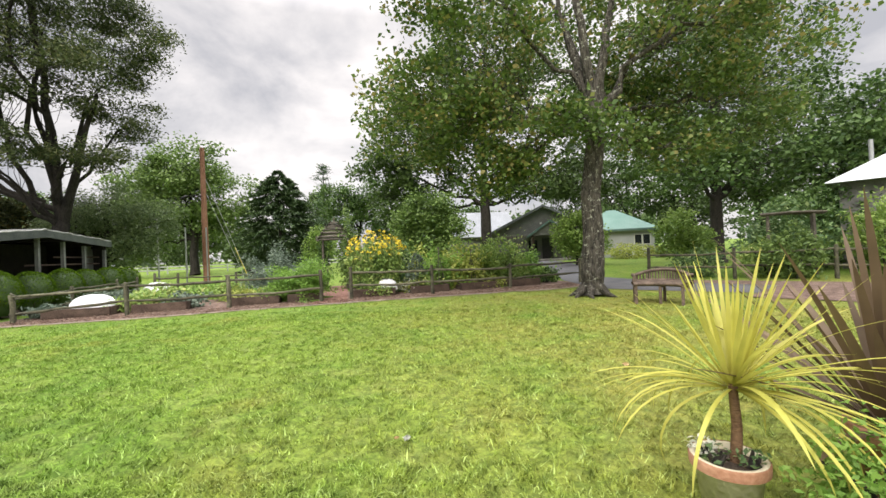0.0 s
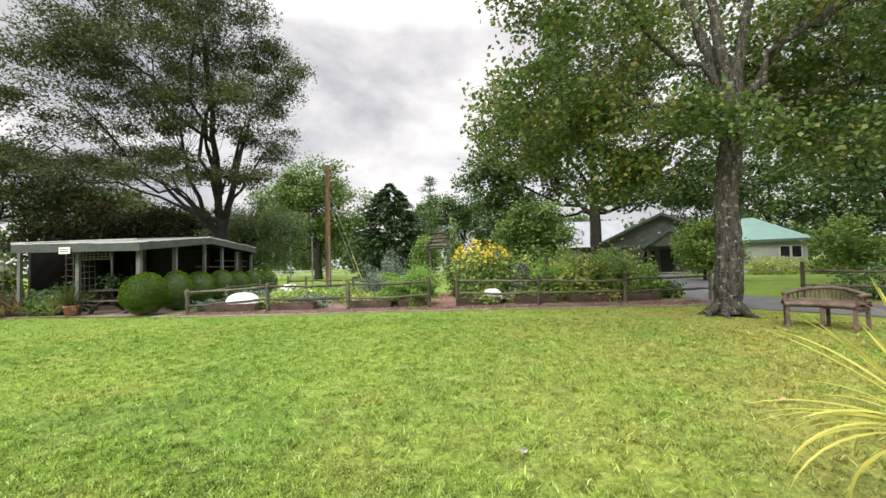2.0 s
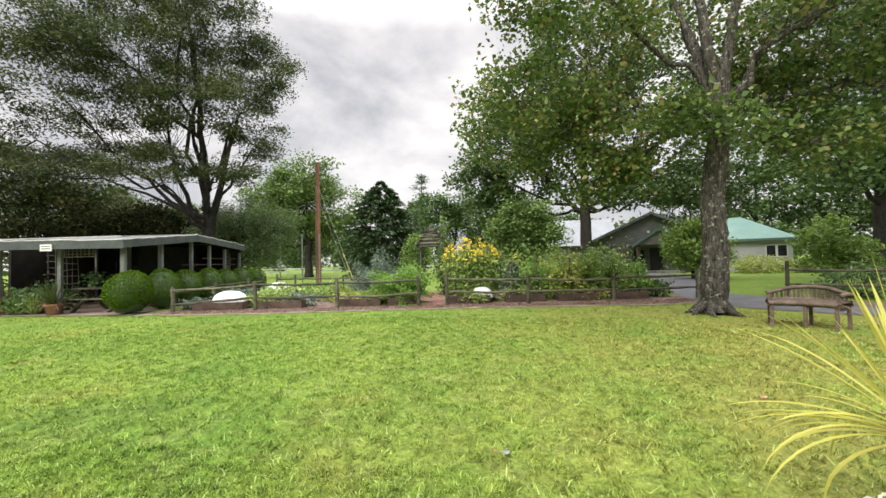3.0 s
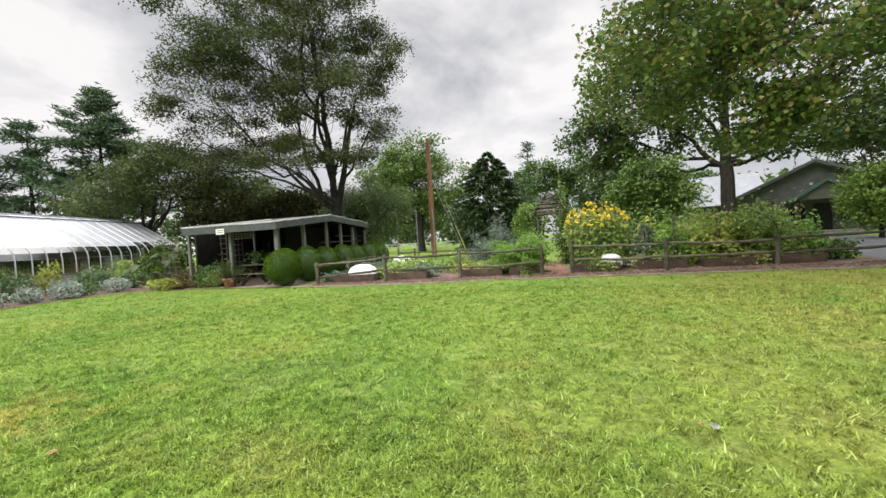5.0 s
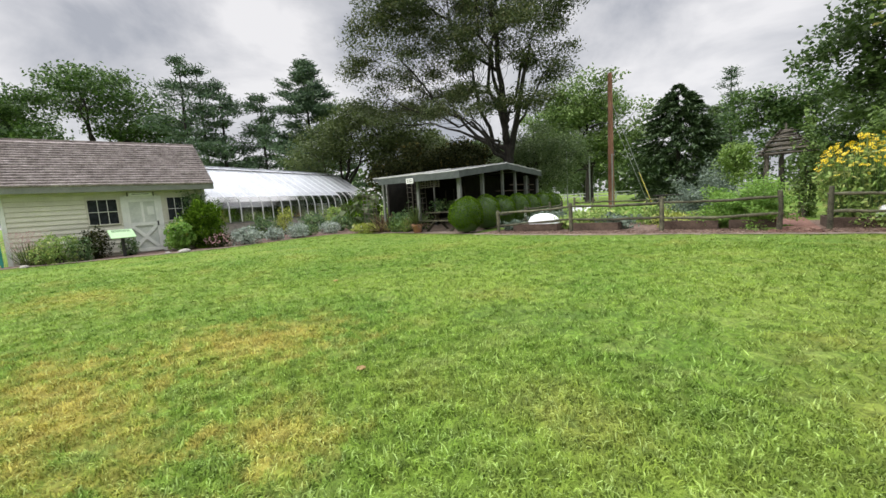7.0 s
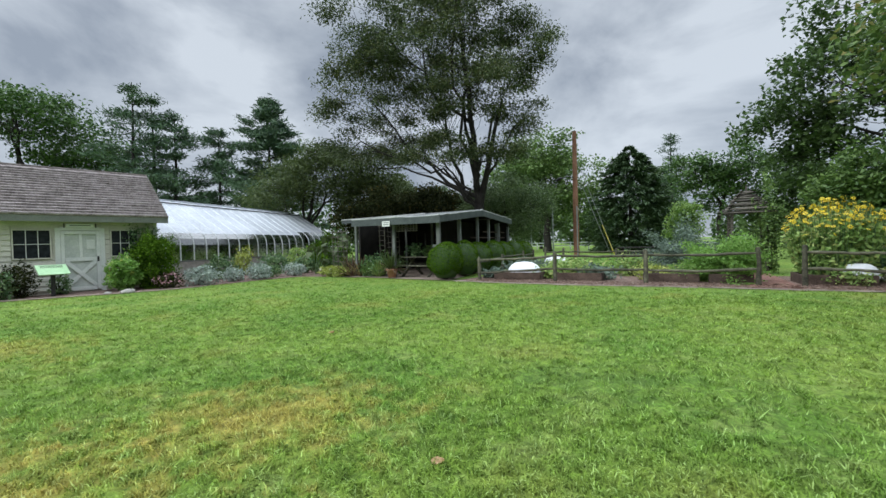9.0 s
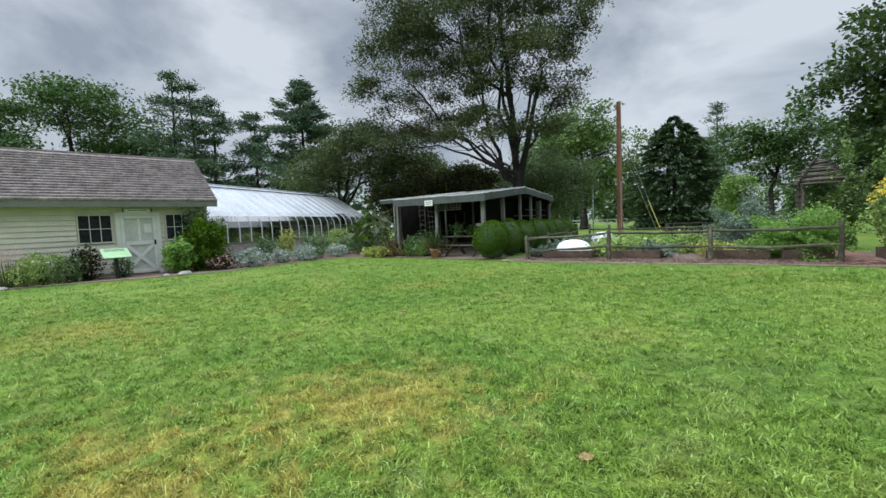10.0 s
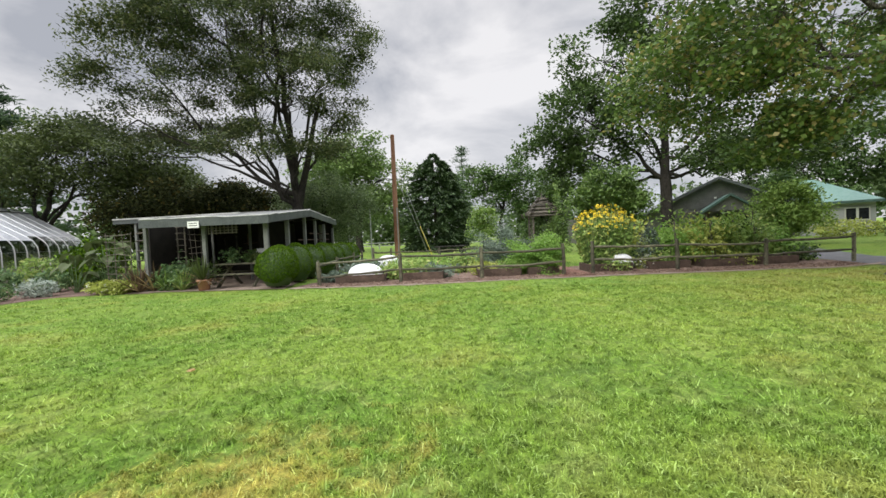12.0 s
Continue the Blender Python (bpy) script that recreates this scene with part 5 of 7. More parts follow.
Pk = C + (Rr - C) * 0.46
Lk = L_ + (Pk - C)
Lb = L_ + (Rr - C)
AL = (C - L_) / np.linalg.norm(C - L_)        # along the front
IN = (Rr - C) / np.linalg.norm(Rr - C)        # along the side
eC, eL, eR, eP = C + AL * 0.24 - IN * 0.30, L_ + AL * 0.55 - IN * 0.30, Rr + AL * 0.12 + IN * 0.2, Pk + AL * 0.24
for a, b, za, zb, nm in ((eC, eL, 2.07, 2.11, "fascia"), (eC - AL * 0.02, eP, 2.09, 2.48, "gable_board"), (eP, eR, 2.48, 2.25, "gable_board")):
    part(nm, beamed(pl(a, za), pl(b, zb), 0.05, 0.235), "grey_paint", pav)
for quad, zs in (((eC, eL, eL + (eP - eC), eP), (2.21, 2.25, 2.64, 2.62)), ((eP, eL + (eP - eC), eL + (eR - eC), eR), (2.62, 2.64, 2.42, 2.39))):
    bm = bmesh.new()
    bm.faces.new([bm.verts.new(pl(p, zz)) for p, zz in zip(quad, zs)])
    bmesh.ops.recalc_face_normals(bm, faces=bm.faces)
    bmesh.ops.solidify(bm, geom=bm.faces[:], thickness=0.035)
    part("roof", bm, "roof_felt", pav)
for f in (0.0, 0.222, 0.457, 0.628, 0.795, 0.984):
    p = C + (Rr - C) * f
    hh = 2.0 + 0.38 * (1 - abs(f - 0.46) / 0.54)
    part("post", boxed(pl(p, hh / 2), (0.13 if f < 0.3 else 0.10, 0.11, hh), rz=14), "grey_post", pav)
for f, r_ in ((0.449, 0.12), (0.885, 0.10)):
    p = C + (L_ - C) * f
    part("post", boxed(pl(p, 1.0), (r_, 0.09, 2.0), rz=11), "grey_post", pav)
for p in ((-17.06, 13.03), (-14.9, 12.6)):
    part("inner_post", boxed(pl(np.array(p), 1.15), (0.08, 0.08, 2.3), rz=11), "grey_post", pav)
# walls added as dark sheets so that the open inside reads as shaded
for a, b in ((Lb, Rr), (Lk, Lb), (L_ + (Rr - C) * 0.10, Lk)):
    part("back_wall", beamed(pl(a, 1.2), pl(b, 1.2), 0.08, 2.35), "dark_wood_shade", pav)
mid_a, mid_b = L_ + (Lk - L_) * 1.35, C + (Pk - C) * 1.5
part("shade_sheet", beamed(pl(mid_a, 1.15), pl(mid_a + (mid_b - mid_a) * 0.62, 1.15), 0.08, 2.25), "dark_wood_shade", pav)
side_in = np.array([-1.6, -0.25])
part("shade_sheet", beamed(pl(C + (Rr - C) * 0.36 + side_in, 1.15), pl(C + (Rr - C) * 0.86 + side_in, 1.15), 0.06, 2.2), "dark_wood_shade", pav)
part("pale_partition", beamed(pl(C + (Rr - C) * 0.90 + side_in * 0.3, 1.15), pl(C + (Rr - C) * 0.99 + side_in * 0.3, 1.15), 0.05, 2.1), "grey_post", pav)
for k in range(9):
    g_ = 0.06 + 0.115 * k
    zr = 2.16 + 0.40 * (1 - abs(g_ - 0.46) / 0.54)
    part("rafter", beamed(pl(C + (Rr - C) * g_, zr - 0.06), pl(L_ + (Rr - C) * g_, zr - 0.03), 0.05, 0.10), "dark_wood_shade", pav)
part("beam", beamed(pl(C + (Pk - C) * 0.5, 2.26), pl(L_ + (Pk - C) * 0.5, 2.26), 0.08, 0.12), "dark_wood_shade", pav)
part("beam", beamed(pl(Pk, 2.38), pl(Lk, 2.38), 0.08, 0.14), "dark_wood_shade", pav)
sgn = part("sign_board", boxed(pl(C + (L_ - C) * 0.475 - IN * 0.36, 2.02), (0.36, 0.025, 0.20), rz=11), "sign_white", pav, "white notice under the roof edge")
for dzz in (0.04, -0.03):
    part("lettering_bar", boxed(pl(C + (L_ - C) * 0.475 - IN * 0.375, 2.02 + dzz), (0.27, 0.005, 0.020), rz=11), "black", sgn)
for k, (fa, fb, zz, hh, mt) in enumerate(((0.20, 0.98, 1.06, 0.10, "bed_board"), (0.42, 0.98, 1.45, 0.05, "bed_board"), (0.60, 0.98, 1.72, 0.05, "bed_board"), (0.42, 0.98, 0.80, 0.30, "bed_board"))):
    part("screen_rail", beamed(pl(C + (Rr - C) * fa + side_in * 0.12, zz), pl(C + (Rr - C) * fb + side_in * 0.12, zz), 0.03, hh), mt, pav)
for k in range(5):
    q = mid_a + (mid_b - mid_a) * (0.10 + 0.11 * k) + np.array([0.03, -0.10])
    part("hung_tool", boxed(pl(q, 1.35 + 0.12 * (k % 3)), (0.05 + 0.03 * (k % 2), 0.03, 0.7 - 0.1 * k % 0.3), rz=9), ("twig", "grey_post", "bed_board")[k % 3], pav)
for zz in (0.62, 1.02, 1.42):
    part("shelf", beamed(pl(mid_a + (mid_b - mid_a) * 0.30 + np.array([0.1, -0.25]), zz), pl(mid_a + (mid_b - mid_a) * 0.62 + np.array([0.1, -0.25]), zz), 0.30, 0.03), "bed_board", pav)
# the second, lower-built roof to the west
perg = thing("pergola", (-19.75, 12.2, 0), "old grey pergola roof with twig trellis beside the pavilion", "pergola", rz=9)
part("roof", boxed((1.7, 1.2, 2.58), (5.4, 2.8, 0.04)), "roof_felt", perg)
part("felt_edge", boxed((1.7, -0.22, 2.59), (5.4, 0.05, 0.05)), "pale_felt", perg)
part("fascia", boxed((1.7, -0.2, 2.48), (5.4, 0.04, 0.15)), "grey_paint", perg)
for x in (-0.1, 1.2):
    part("post", boxed((x, -0.1, 1.22), (0.09, 0.09, 2.44)), "grey_post", perg)
# two more dark sheets, added for the shade below this roof
part("back_wall", boxed((1.4, 2.5, 1.15), (6.4, 0.06, 2.3)), "dark_wood_shade", perg)
part("shade_side_sheet", boxed((-0.25, 1.6, 1.1), (0.06, 1.8, 2.2)), "dark_wood_shade", perg)
for zz in (0.9, 1.3, 1.7, 2.0):
    np_part("lattice_bar", tubes([([(-0.1, -0.15, zz), (0.5, -0.16, zz + 0.03), (1.2, -0.15, zz)], [0.025, 0.022, 0.025])], 6), "twig", perg)
for x in (0.3, 0.75):
    np_part("lattice_bar", tubes([([(x, -0.17, 0.4), (x + 0.03, -0.17, 1.2), (x, -0.17, 2.1)], [0.022, 0.022, 0.018])], 6), "twig", perg)


def trellis(at, w, h, rz, rungs, label):
    t = thing("trellis", at, label, "trellis", "twig trellises", rz)
    for x in (-w / 2, w / 2):
        np_part("stile", tubes([([(x, 0, 0), (x * 0.98, 0.01, h * 0.5), (x, 0, h)], [0.03, 0.028, 0.024])], 6), "twig", t)
    for k in range(rungs):
        zz = h * (0.25 + 0.7 * k / max(1, rungs - 1))
        np_part("rung", tubes([([(-w / 2 - 0.05, -0.01, zz), (0, 0, zz + 0.012), (w / 2 + 0.05, -0.01, zz - 0.01)], [0.02, 0.018, 0.018])], 6), "twig", t)
    return t


trellis((-16.75, 11.30, 0), 0.30, 2.2, 9, 8, "ladder-like twig trellis standing in the pavilion")

for f, w, h_ in ((0.505, 0.62, 2.1), (1.08, 0.85, 1.9)):
    p = C + (L_ - C) * f if f > 1 else np.array([-16.15, 11.5])
    lt_ = thing("trellis", (p[0], p[1] - 0.05, 0), "open twig lattice panel in the pavilion", "trellis", "twig trellises", 9)
    rng_l = np.random.default_rng(int(f * 1000))
    for k in range(4):
        x = -w / 2 + w * k / 3
        np_part("stile", tubes([([(x, 0, 0), (x + rng_l.normal(0, 0.03), 0.01, h_ * 0.5), (x + rng_l.normal(0, 0.02), 0, h_)], [0.016, 0.014, 0.010])], 5), "twig", lt_)
    for k in range(8):
        zz = h_ * (0.2 + 0.77 * k / 7)
        np_part("rung", tubes([([(-w / 2 - 0.05, -0.02, zz + rng_l.normal(0, 0.03)), (0, -0.02, zz + rng_l.normal(0, 0.02)), (w / 2 + 0.05, -0.02, zz + rng_l.normal(0, 0.03))], [0.013, 0.012, 0.011])], 5), "twig", lt_)
# lattice hung under the front edge
for zz in (1.74, 1.82, 1.90):
    part("hung_lath", beamed(pl(C + (L_ - C) * 0.42, zz), pl(C + (L_ - C) * 0.20, zz), 0.02, 0.025), "twig", pav)
for k in range(8):
    p = C + (L_ - C) * (0.21 + 0.029 * k) + np.array([0.0, -0.02])
    part("hung_lath", boxed(pl(p, 1.86), (0.022, 0.02, 0.30)), "twig", pav)

# rumpled felt hanging over the roof edges
rng_f = np.random.default_rng(66)
for a, b_, za, zb in ((eC, eL, 2.21, 2.25), (eC, eP, 2.21, 2.62), (eP, eR, 2.62, 2.39)):
    t = np.linspace(0, 1, 16)
    p = np.array([pl(a + (b_ - a) * k, za + (zb - za) * k) for k in t])
    p[:, 2] += 0.005 + rng_f.normal(0, 0.010, 16)
    np_part("felt_edge", tubes([(p, 0.020 * rng_f.uniform(0.6, 1.5, 16))], 6), "pale_felt", pav)
# picnic table and garden things inside the pavilion
tb = thing("picnic_table", (-13.55, 10.75, 0), "weathered wooden picnic table under the pavilion", "table", rz=9)
for k in range(5):
    part("table_board", boxed((0, -0.30 + 0.15 * k, 0.74), (1.7, 0.14, 0.04)), "fence", tb)
for x in (-0.6, 0.6):
    part("leg", beamed((x, -0.6, 0.0), (x, 0.2, 0.72), 0.05, 0.09), "fence", tb)
    part("leg", beamed((x + 0.05, 0.6, 0.0), (x + 0.05, -0.2, 0.72), 0.05, 0.09), "fence", tb)
for y in (-0.68, 0.68):
    part("seat_board", boxed((0, y, 0.44), (1.7, 0.24, 0.04)), "fence", tb)
for k, (x, y, z0, r_, h_, mt) in enumerate(((-14.0, 10.7, 0.76, 0.22, 0.42, "hosta"), (-13.4, 10.85, 0.76, 0.20, 0.36, "deep"), (-13.1, 10.75, 0.76, 0.18, 0.30, "olive"), (-15.4, 10.9, 0.02, 0.35, 0.8, "deep"), (-16.2, 10.8, 0.02, 0.35, 0.9, "hosta"), (-13.2, 12.4, 0.02, 0.35, 0.9, "deep"))):
    shrub("potted_plant", 320 + k, (x, y, z0), "leafy pot plants under the pavilion roof", r_, r_, h_, 260, 0.12, mt, "plant", stems=5, ragged=0.3, group="pavilion plants")
bd = thing("notice_board", (-12.95, 10.95, 0.76), "pale sheet leaning on the table end", "board", rz=20)
part("panel", boxed((0, 0, 0.22), (0.55, 0.02, 0.44), rx=-10), "house_pale", bd)

# ---- hedge of clipped bushes ----
hedge0, hedge1 = np.array([-11.72, 10.08]), np.array([-13.75, 17.95])
for k in range(7):
    rng = np.random.default_rng(400 + k)
    p = hedge0 + (hedge1 - hedge0) * k / 6 + rng.normal(0, 0.04, 2)
    h, r = (1.22, 0.62) if k == 0 else (1.20 + 0.05 * (k % 2), 0.56)
    b = thing("clipped_bush", (*p, 0), "rounded clipped yew bush beside the pavilion", "bush", "clipped bushes by the pavilion")
    n = 15000 if k == 0 else 7000
    d = ball(rng, n, 0.93)
    u_ = d / np.linalg.norm(d, axis=1)[:, None]
    shape = 1 + 0.03 * np.sin(u_[:, 0] * 4 + k) + 0.025 * np.sin(u_[:, 1] * 6 + 2 * k) + 0.02 * np.sin(u_[:, 2] * 9 + u_[:, 0] * 5)
    waist = np.where(u_[:, 2] < 0, 1 - 0.30 * u_[:, 2] ** 2, 1)
    pts = d * (shape * waist)[:, None] * [r, r, h * 0.54] + [0, 0, h * 0.5]
    pts[:, 2] = np.maximum(pts[:, 2], 0.05)
    thin = rng.uniform(0, 1, n) > np.clip((0.22 - pts[:, 2]) * 3.5, 0, 0.6)      # bare twigs show low down
    np_part("inner_twigs", tubes([bent(rng, (0, 0, 0), (*(rng.uniform(-0.8, 0.8, 2) * r), h * rng.uniform(0.15, 0.7)), 0.03, 0.008, 5, 0.05, 0.1) for _ in range(30)], 5), "twig", b)
    v, f = lathe([(0.02, 0.06), (r * 0.50, 0.08), (r * 0.80, h * 0.28), (r * 0.88, h * 0.5), (r * 0.75, h * 0.78), (r * 0.4, h * 0.94), (0.02, h * 0.97)], 20)
    np_part("inner_mass", (v, f), "spruce", b, "", True)
    np_part("foliage", blades_at(rng, pts[thin], 0.052, 0.34, 0.10, axis=(u_ + [0, 0, 0.3])[thin]), "yew", b)

# ---- utility pole ----
pol = thing("utility_pole", (-13.03, 22.86, 0), "reddish wooden utility pole with guy wires", "pole")
np_part("shaft", tubes([([(0, 0, -0.3), (0, 0, 3.5), (0.02, 0, 7.62)], [0.17, 0.15, 0.115])], 12), "pole", pol, "", True)
part("conduit", boxed((0.13, -0.12, 1.6), (0.05, 0.05, 3.2)), "wire", pol)
lamp_arm = np_part("lamp_arm", tubes([([(0, -0.1, 4.9), (-0.45, -0.15, 5.0), (-0.75, -0.2, 4.92)], [0.03, 0.025, 0.03])], 6), "black", pol)
np_part("lamp_head", tubes([([(-0.7, -0.2, 4.95), (-0.9, -0.2, 4.9), (-1.15, -0.2, 4.82)], [0.05, 0.10, 0.05])], 8), "black", pol, "dark street-lamp head")
for (x, y), top in (((2.0, 0.9), 6.0), ((1.75, 1.0), 5.2)):
    np_part("guy_wire", tubes([([(0.1, 0, top), (x, y, 0.0)], [0.014, 0.014])], 5), "wire", pol)
np_part("guy_guard", tubes([([(2.0 - 2.0 * 0.34, 0.9 - 0.9 * 0.34, 2.05), (1.98, 0.89, 0.05)], [0.022, 0.022])], 7), "yellow", pol, "yellow plastic guard")

# ---- houses ----
hs = thing("house", (9.7, 39.2, 0), "dark grey gabled house with porch and pale metal roof", "house", rz=-8)
part("wall", prism([(-5.2, 0), (5.2, 0), (5.2, 2.6), (0, 5.05), (-5.2, 2.6)], 0, 0.2), "house_wall", hs).matrix_basis = pose(0, 0, 0, 0, 0, 90)
for s in (-1, 1):
    part("wall", boxed((s * 5.15, 6, 1.3), (0.2, 11.8, 2.6)), "house_wall", hs)
    part("roof", beamed((s * 5.7, 5.7, 2.5), (0, 5.7, 5.22), 12.6, 0.12), "wing_roof", hs)
    part("barge_board", beamed((s * 5.72, -0.62, 2.42), (0, -0.62, 5.16), 0.06, 0.20), "grey_paint", hs)
PORCH = 0.35
pc = part("porch", prism([(-1.7, 2.35), (1.7, 2.35), (0, 3.5)], 0, 0.1), "house_wall", hs)
pc.matrix_basis = pose(PORCH, -2.4, 0, 0, 0, 90)
for s in (-1, 1):
    part("porch_roof", beamed((PORCH + s * 2.0, -1.3, 2.25), (PORCH, -1.3, 3.62), 2.6, 0.09), "green_trim", hs)
    part("porch_post", boxed((PORCH + s * 1.5, -2.3, 1.2), (0.16, 0.16, 2.4)), "bed_board", hs)
    part("porch_barge", beamed((PORCH + s * 2.05, -2.62, 2.2), (PORCH, -2.62, 3.62), 0.05, 0.16), "green_trim", hs)
part("porch_door", boxed((PORCH, -0.06, 1.05), (1.0, 0.08, 2.1)), "black", hs)
for x in (-1.0, 1.7):
    part("porch_window", boxed((x, -0.05, 1.4), (0.8, 0.06, 1.1)), "pane", hs)
for x in (-0.2, 1.2):
    part("flood_lamp", boxed((x, -0.08, 3.55), (0.16, 0.16, 0.16)), "trim", hs)
part("porch_floor", boxed((PORCH, -1.3, 0.08), (3.4, 2.4, 0.16)), "stone", hs)
for k in range(11):
    part("siding_board", boxed((0, -0.03, 2.75 + 0.19 * k), (9.6 - 0.88 * k, 0.03, 0.17), rx=6), "house_wall", hs)
for k in range(9):
    part("veranda_pole", beamed((-4.3 + 0.42 * k, -2.5, 2.36), (-4.25 + 0.42 * k, -0.1, 2.44), 0.09, 0.07), "twig", hs)
for y in (-2.3, -0.3):
    part("veranda_beam", beamed((-4.5, y, 2.28), (-0.8, y, 2.28), 0.09, 0.09), "twig", hs)
for x in (-4.3, -1.3):
    part("veranda_post", boxed((x, -2.3, 1.12), (0.12, 0.12, 2.24)), "twig", hs)
wg = thing("house_wing", (3.2, 43.6, 0), "long low wing with pale metal roof", "house", rz=8)
part("wall", boxed((0, 3, 1.3), (9.5, 6, 2.6)), "house_wall", wg)
part("roof", beamed((0, -0.5, 2.6), (0, 3.2, 5.5), 10.2, 0.1), "wing_roof", wg)
part("roof", beamed((0, 6.9, 2.6), (0, 3.2, 5.5), 10.2, 0.1), "wing_roof", wg)
h2 = thing("house", (16.4, 38.6, 0), "pale grey house with green metal roof", "house", rz=-20)
W2, D2 = 6.4, 7.0
part("wall", boxed((0, D2 / 2, 1.3), (W2, D2, 2.6)), "house_pale", h2)
bm = bmesh.new()
e = 0.4
vv = [bm.verts.new(p) for p in ((-W2 / 2 - e, -e, 2.6), (W2 / 2 + e, -e, 2.6), (W2 / 2 + e, D2 + e, 2.6), (-W2 / 2 - e, D2 + e, 2.6), (-0.6, D2 * 0.5, 4.7), (0.2, D2 * 0.5, 4.7))]
for q in ((0, 1, 5, 4), (1, 2, 5), (2, 3, 4, 5), (3, 0, 4), (3, 2, 1, 0)):
    bm.faces.new([vv[i] for i in q])
part("roof", bm, "green_roof", h2)
part("fascia", boxed((0, -e - 0.02, 2.52), (W2 + 2 * e, 0.06, 0.2)), "green_trim", h2)
for x in (1.85, 2.55, -2.0):
    w = part("window", boxed((x, -0.03, 1.6), (0.56, 0.05, 0.86)), "pane", h2)
    for c_, s_ in (((x - 0.31, 1.6), (0.07, 0.96)), ((x + 0.31, 1.6), (0.07, 0.96)), ((x, 2.06), (0.68, 0.07)), ((x, 1.14), (0.68, 0.07))):
        part("frame", boxed((c_[0], -0.05, c_[1]), (s_[0], 0.05, s_[1])), "trim", w)
b3 = thing("outbuilding", (14.7, 15.3, 0), "long outbuilding with pale hipped roof behind vines", "building", rz=-45)
part("wall", boxed((3.6, 2.5, 1.6), (7.2, 5.0, 3.2)), "house_wall", b3)
bm = bmesh.new()
vv = [bm.verts.new(p) for p in ((-0.4, -0.4, 3.15), (7.6, -0.4, 3.15), (7.6, 5.4, 3.15), (-0.4, 5.4, 3.15), (2.4, 2.5, 4.85), (5.0, 2.5, 4.85))]
for q in ((0, 1, 5, 4), (1, 2, 5), (2, 3, 4, 5), (3, 0, 4), (3, 2, 1, 0)):
    bm.faces.new([vv[i] for i in q])
part("roof", bm, "metal_roof", b3)
np_part("vent_pipe", tubes([([(0.9, 1.2, 3.7), (0.9, 1.2, 4.75)], [0.07, 0.07])], 8), "wire", b3)


# ---- rustic arbor over the garden path ----
ar = thing("arbor", (-4.22, 16.5, 0), "rustic twig arbor with tiered pyramid roof, vine-covered", "arbor", rz=15)
rng_a = np.random.default_rng(88)
for x in (-0.44, 0.44):
    for y in (-0.42, 0.42):
        np_part("post", tubes([([(x, y, 0), (x * 1.03, y, 1.0), (x, y, 2.02)], [0.045, 0.04, 0.038])], 7), "twig", ar)
for tier in range(10):
    w, z = 1.34 * (1 - tier / 11.5), 1.96 + 0.075 * tier
    for sd in (-1, 1):
        for a in (0, 1):
            off, half = sd * w * 0.44, w * rng_a.uniform(0.50, 0.60)
            dz1, dz2 = rng_a.normal(0, 0.018, 2)
            p, q = ((-half, off, z + dz1), (half, off, z + dz2)) if a == 0 else ((off, -half, z + 0.038 + dz1), (off, half, z + 0.038 + dz2))
            np_part("roof_pole", tubes([([p, ((p[0] + q[0]) / 2, (p[1] + q[1]) / 2, (p[2] + q[2]) / 2 + 0.012), q], [0.026, 0.030, 0.022])], 6), "twig", ar)
np_part("finial", tubes([([(0, 0, 2.62), (0.01, 0, 2.78), (0, 0, 2.86)], [0.03, 0.028, 0.015])], 6), "twig", ar)
for x in (-0.46, 0.46):
    for k in range(9):
        np_part("side_lath", tubes([([(x, -0.50, 0.25 + 0.2 * k), (x, 0.50, 0.25 + 0.2 * k + rng_a.normal(0, 0.02))], [0.016, 0.014])], 5), "twig", ar)
    for y in (-0.2, 0.05, 0.25):
        np_part("side_lath", tubes([([(x + 0.02, y, 0.1), (x + 0.02, y + rng_a.normal(0, 0.04), 1.95)], [0.014, 0.012])], 5), "twig", ar)
shrub("climbing_vine", 410, (-3.62, 16.2, 0), "green vine climbing the arbor post", 0.36, 0.42, 2.5, 2600, 0.11, "shade_leaf", "vine", ragged=0.25)
shrub("climbing_vine", 411, (-4.85, 17.0, 0), "green vine climbing the arbor side", 0.25, 0.4, 2.1, 800, 0.12, "deep", "vine", ragged=0.25)

# ---- raised beds and garden plants ----
FD = np.array([2.37, 0.62]) / math.hypot(2.37, 0.62)
FN = np.array([-FD[1], FD[0]])
f_rz = math.degrees(math.atan2(FD[1], FD[0]))


def along(s, back=0.0):
    """A place s metres along the fence from the gap, back metres behind it."""
    return tuple(np.array([-3.1, 12.3]) + FD * s + FN * back)


def raised_bed(s, w, back, d, h, label):
    b = thing("raised_bed", (*along(s, back), 0), label, "raised bed", "wooden raised beds", f_rz)
    for y in (-d / 2, d / 2):
        part("side_board", boxed((0, y, h / 2), (w, 0.04, h)), "bed_board", b)
    for x in (-w / 2, w / 2):
        part("end_board", boxed((x, 0, h / 2), (0.04, d - 0.05, h)), "bed_board", b)
    part("soil", boxed((0, 0, h - 0.06), (w - 0.05, d - 0.05, 0.05)), "soil", b)


for s, w in ((-6.6, 1.5), (-4.7, 1.3), (-2.3, 1.3), (-0.95, 0.9)):
    raised_bed(s, w, 0.85, 1.0, 0.24, "low weathered plank raised bed behind the fence")
for s, w in ((1.1, 1.3), (2.9, 1.2), (4.6, 1.3), (6.2, 1.1)):
    raised_bed(s, w, 0.85, 1.0, 0.24, "dark plank raised bed of vegetables behind the fence")


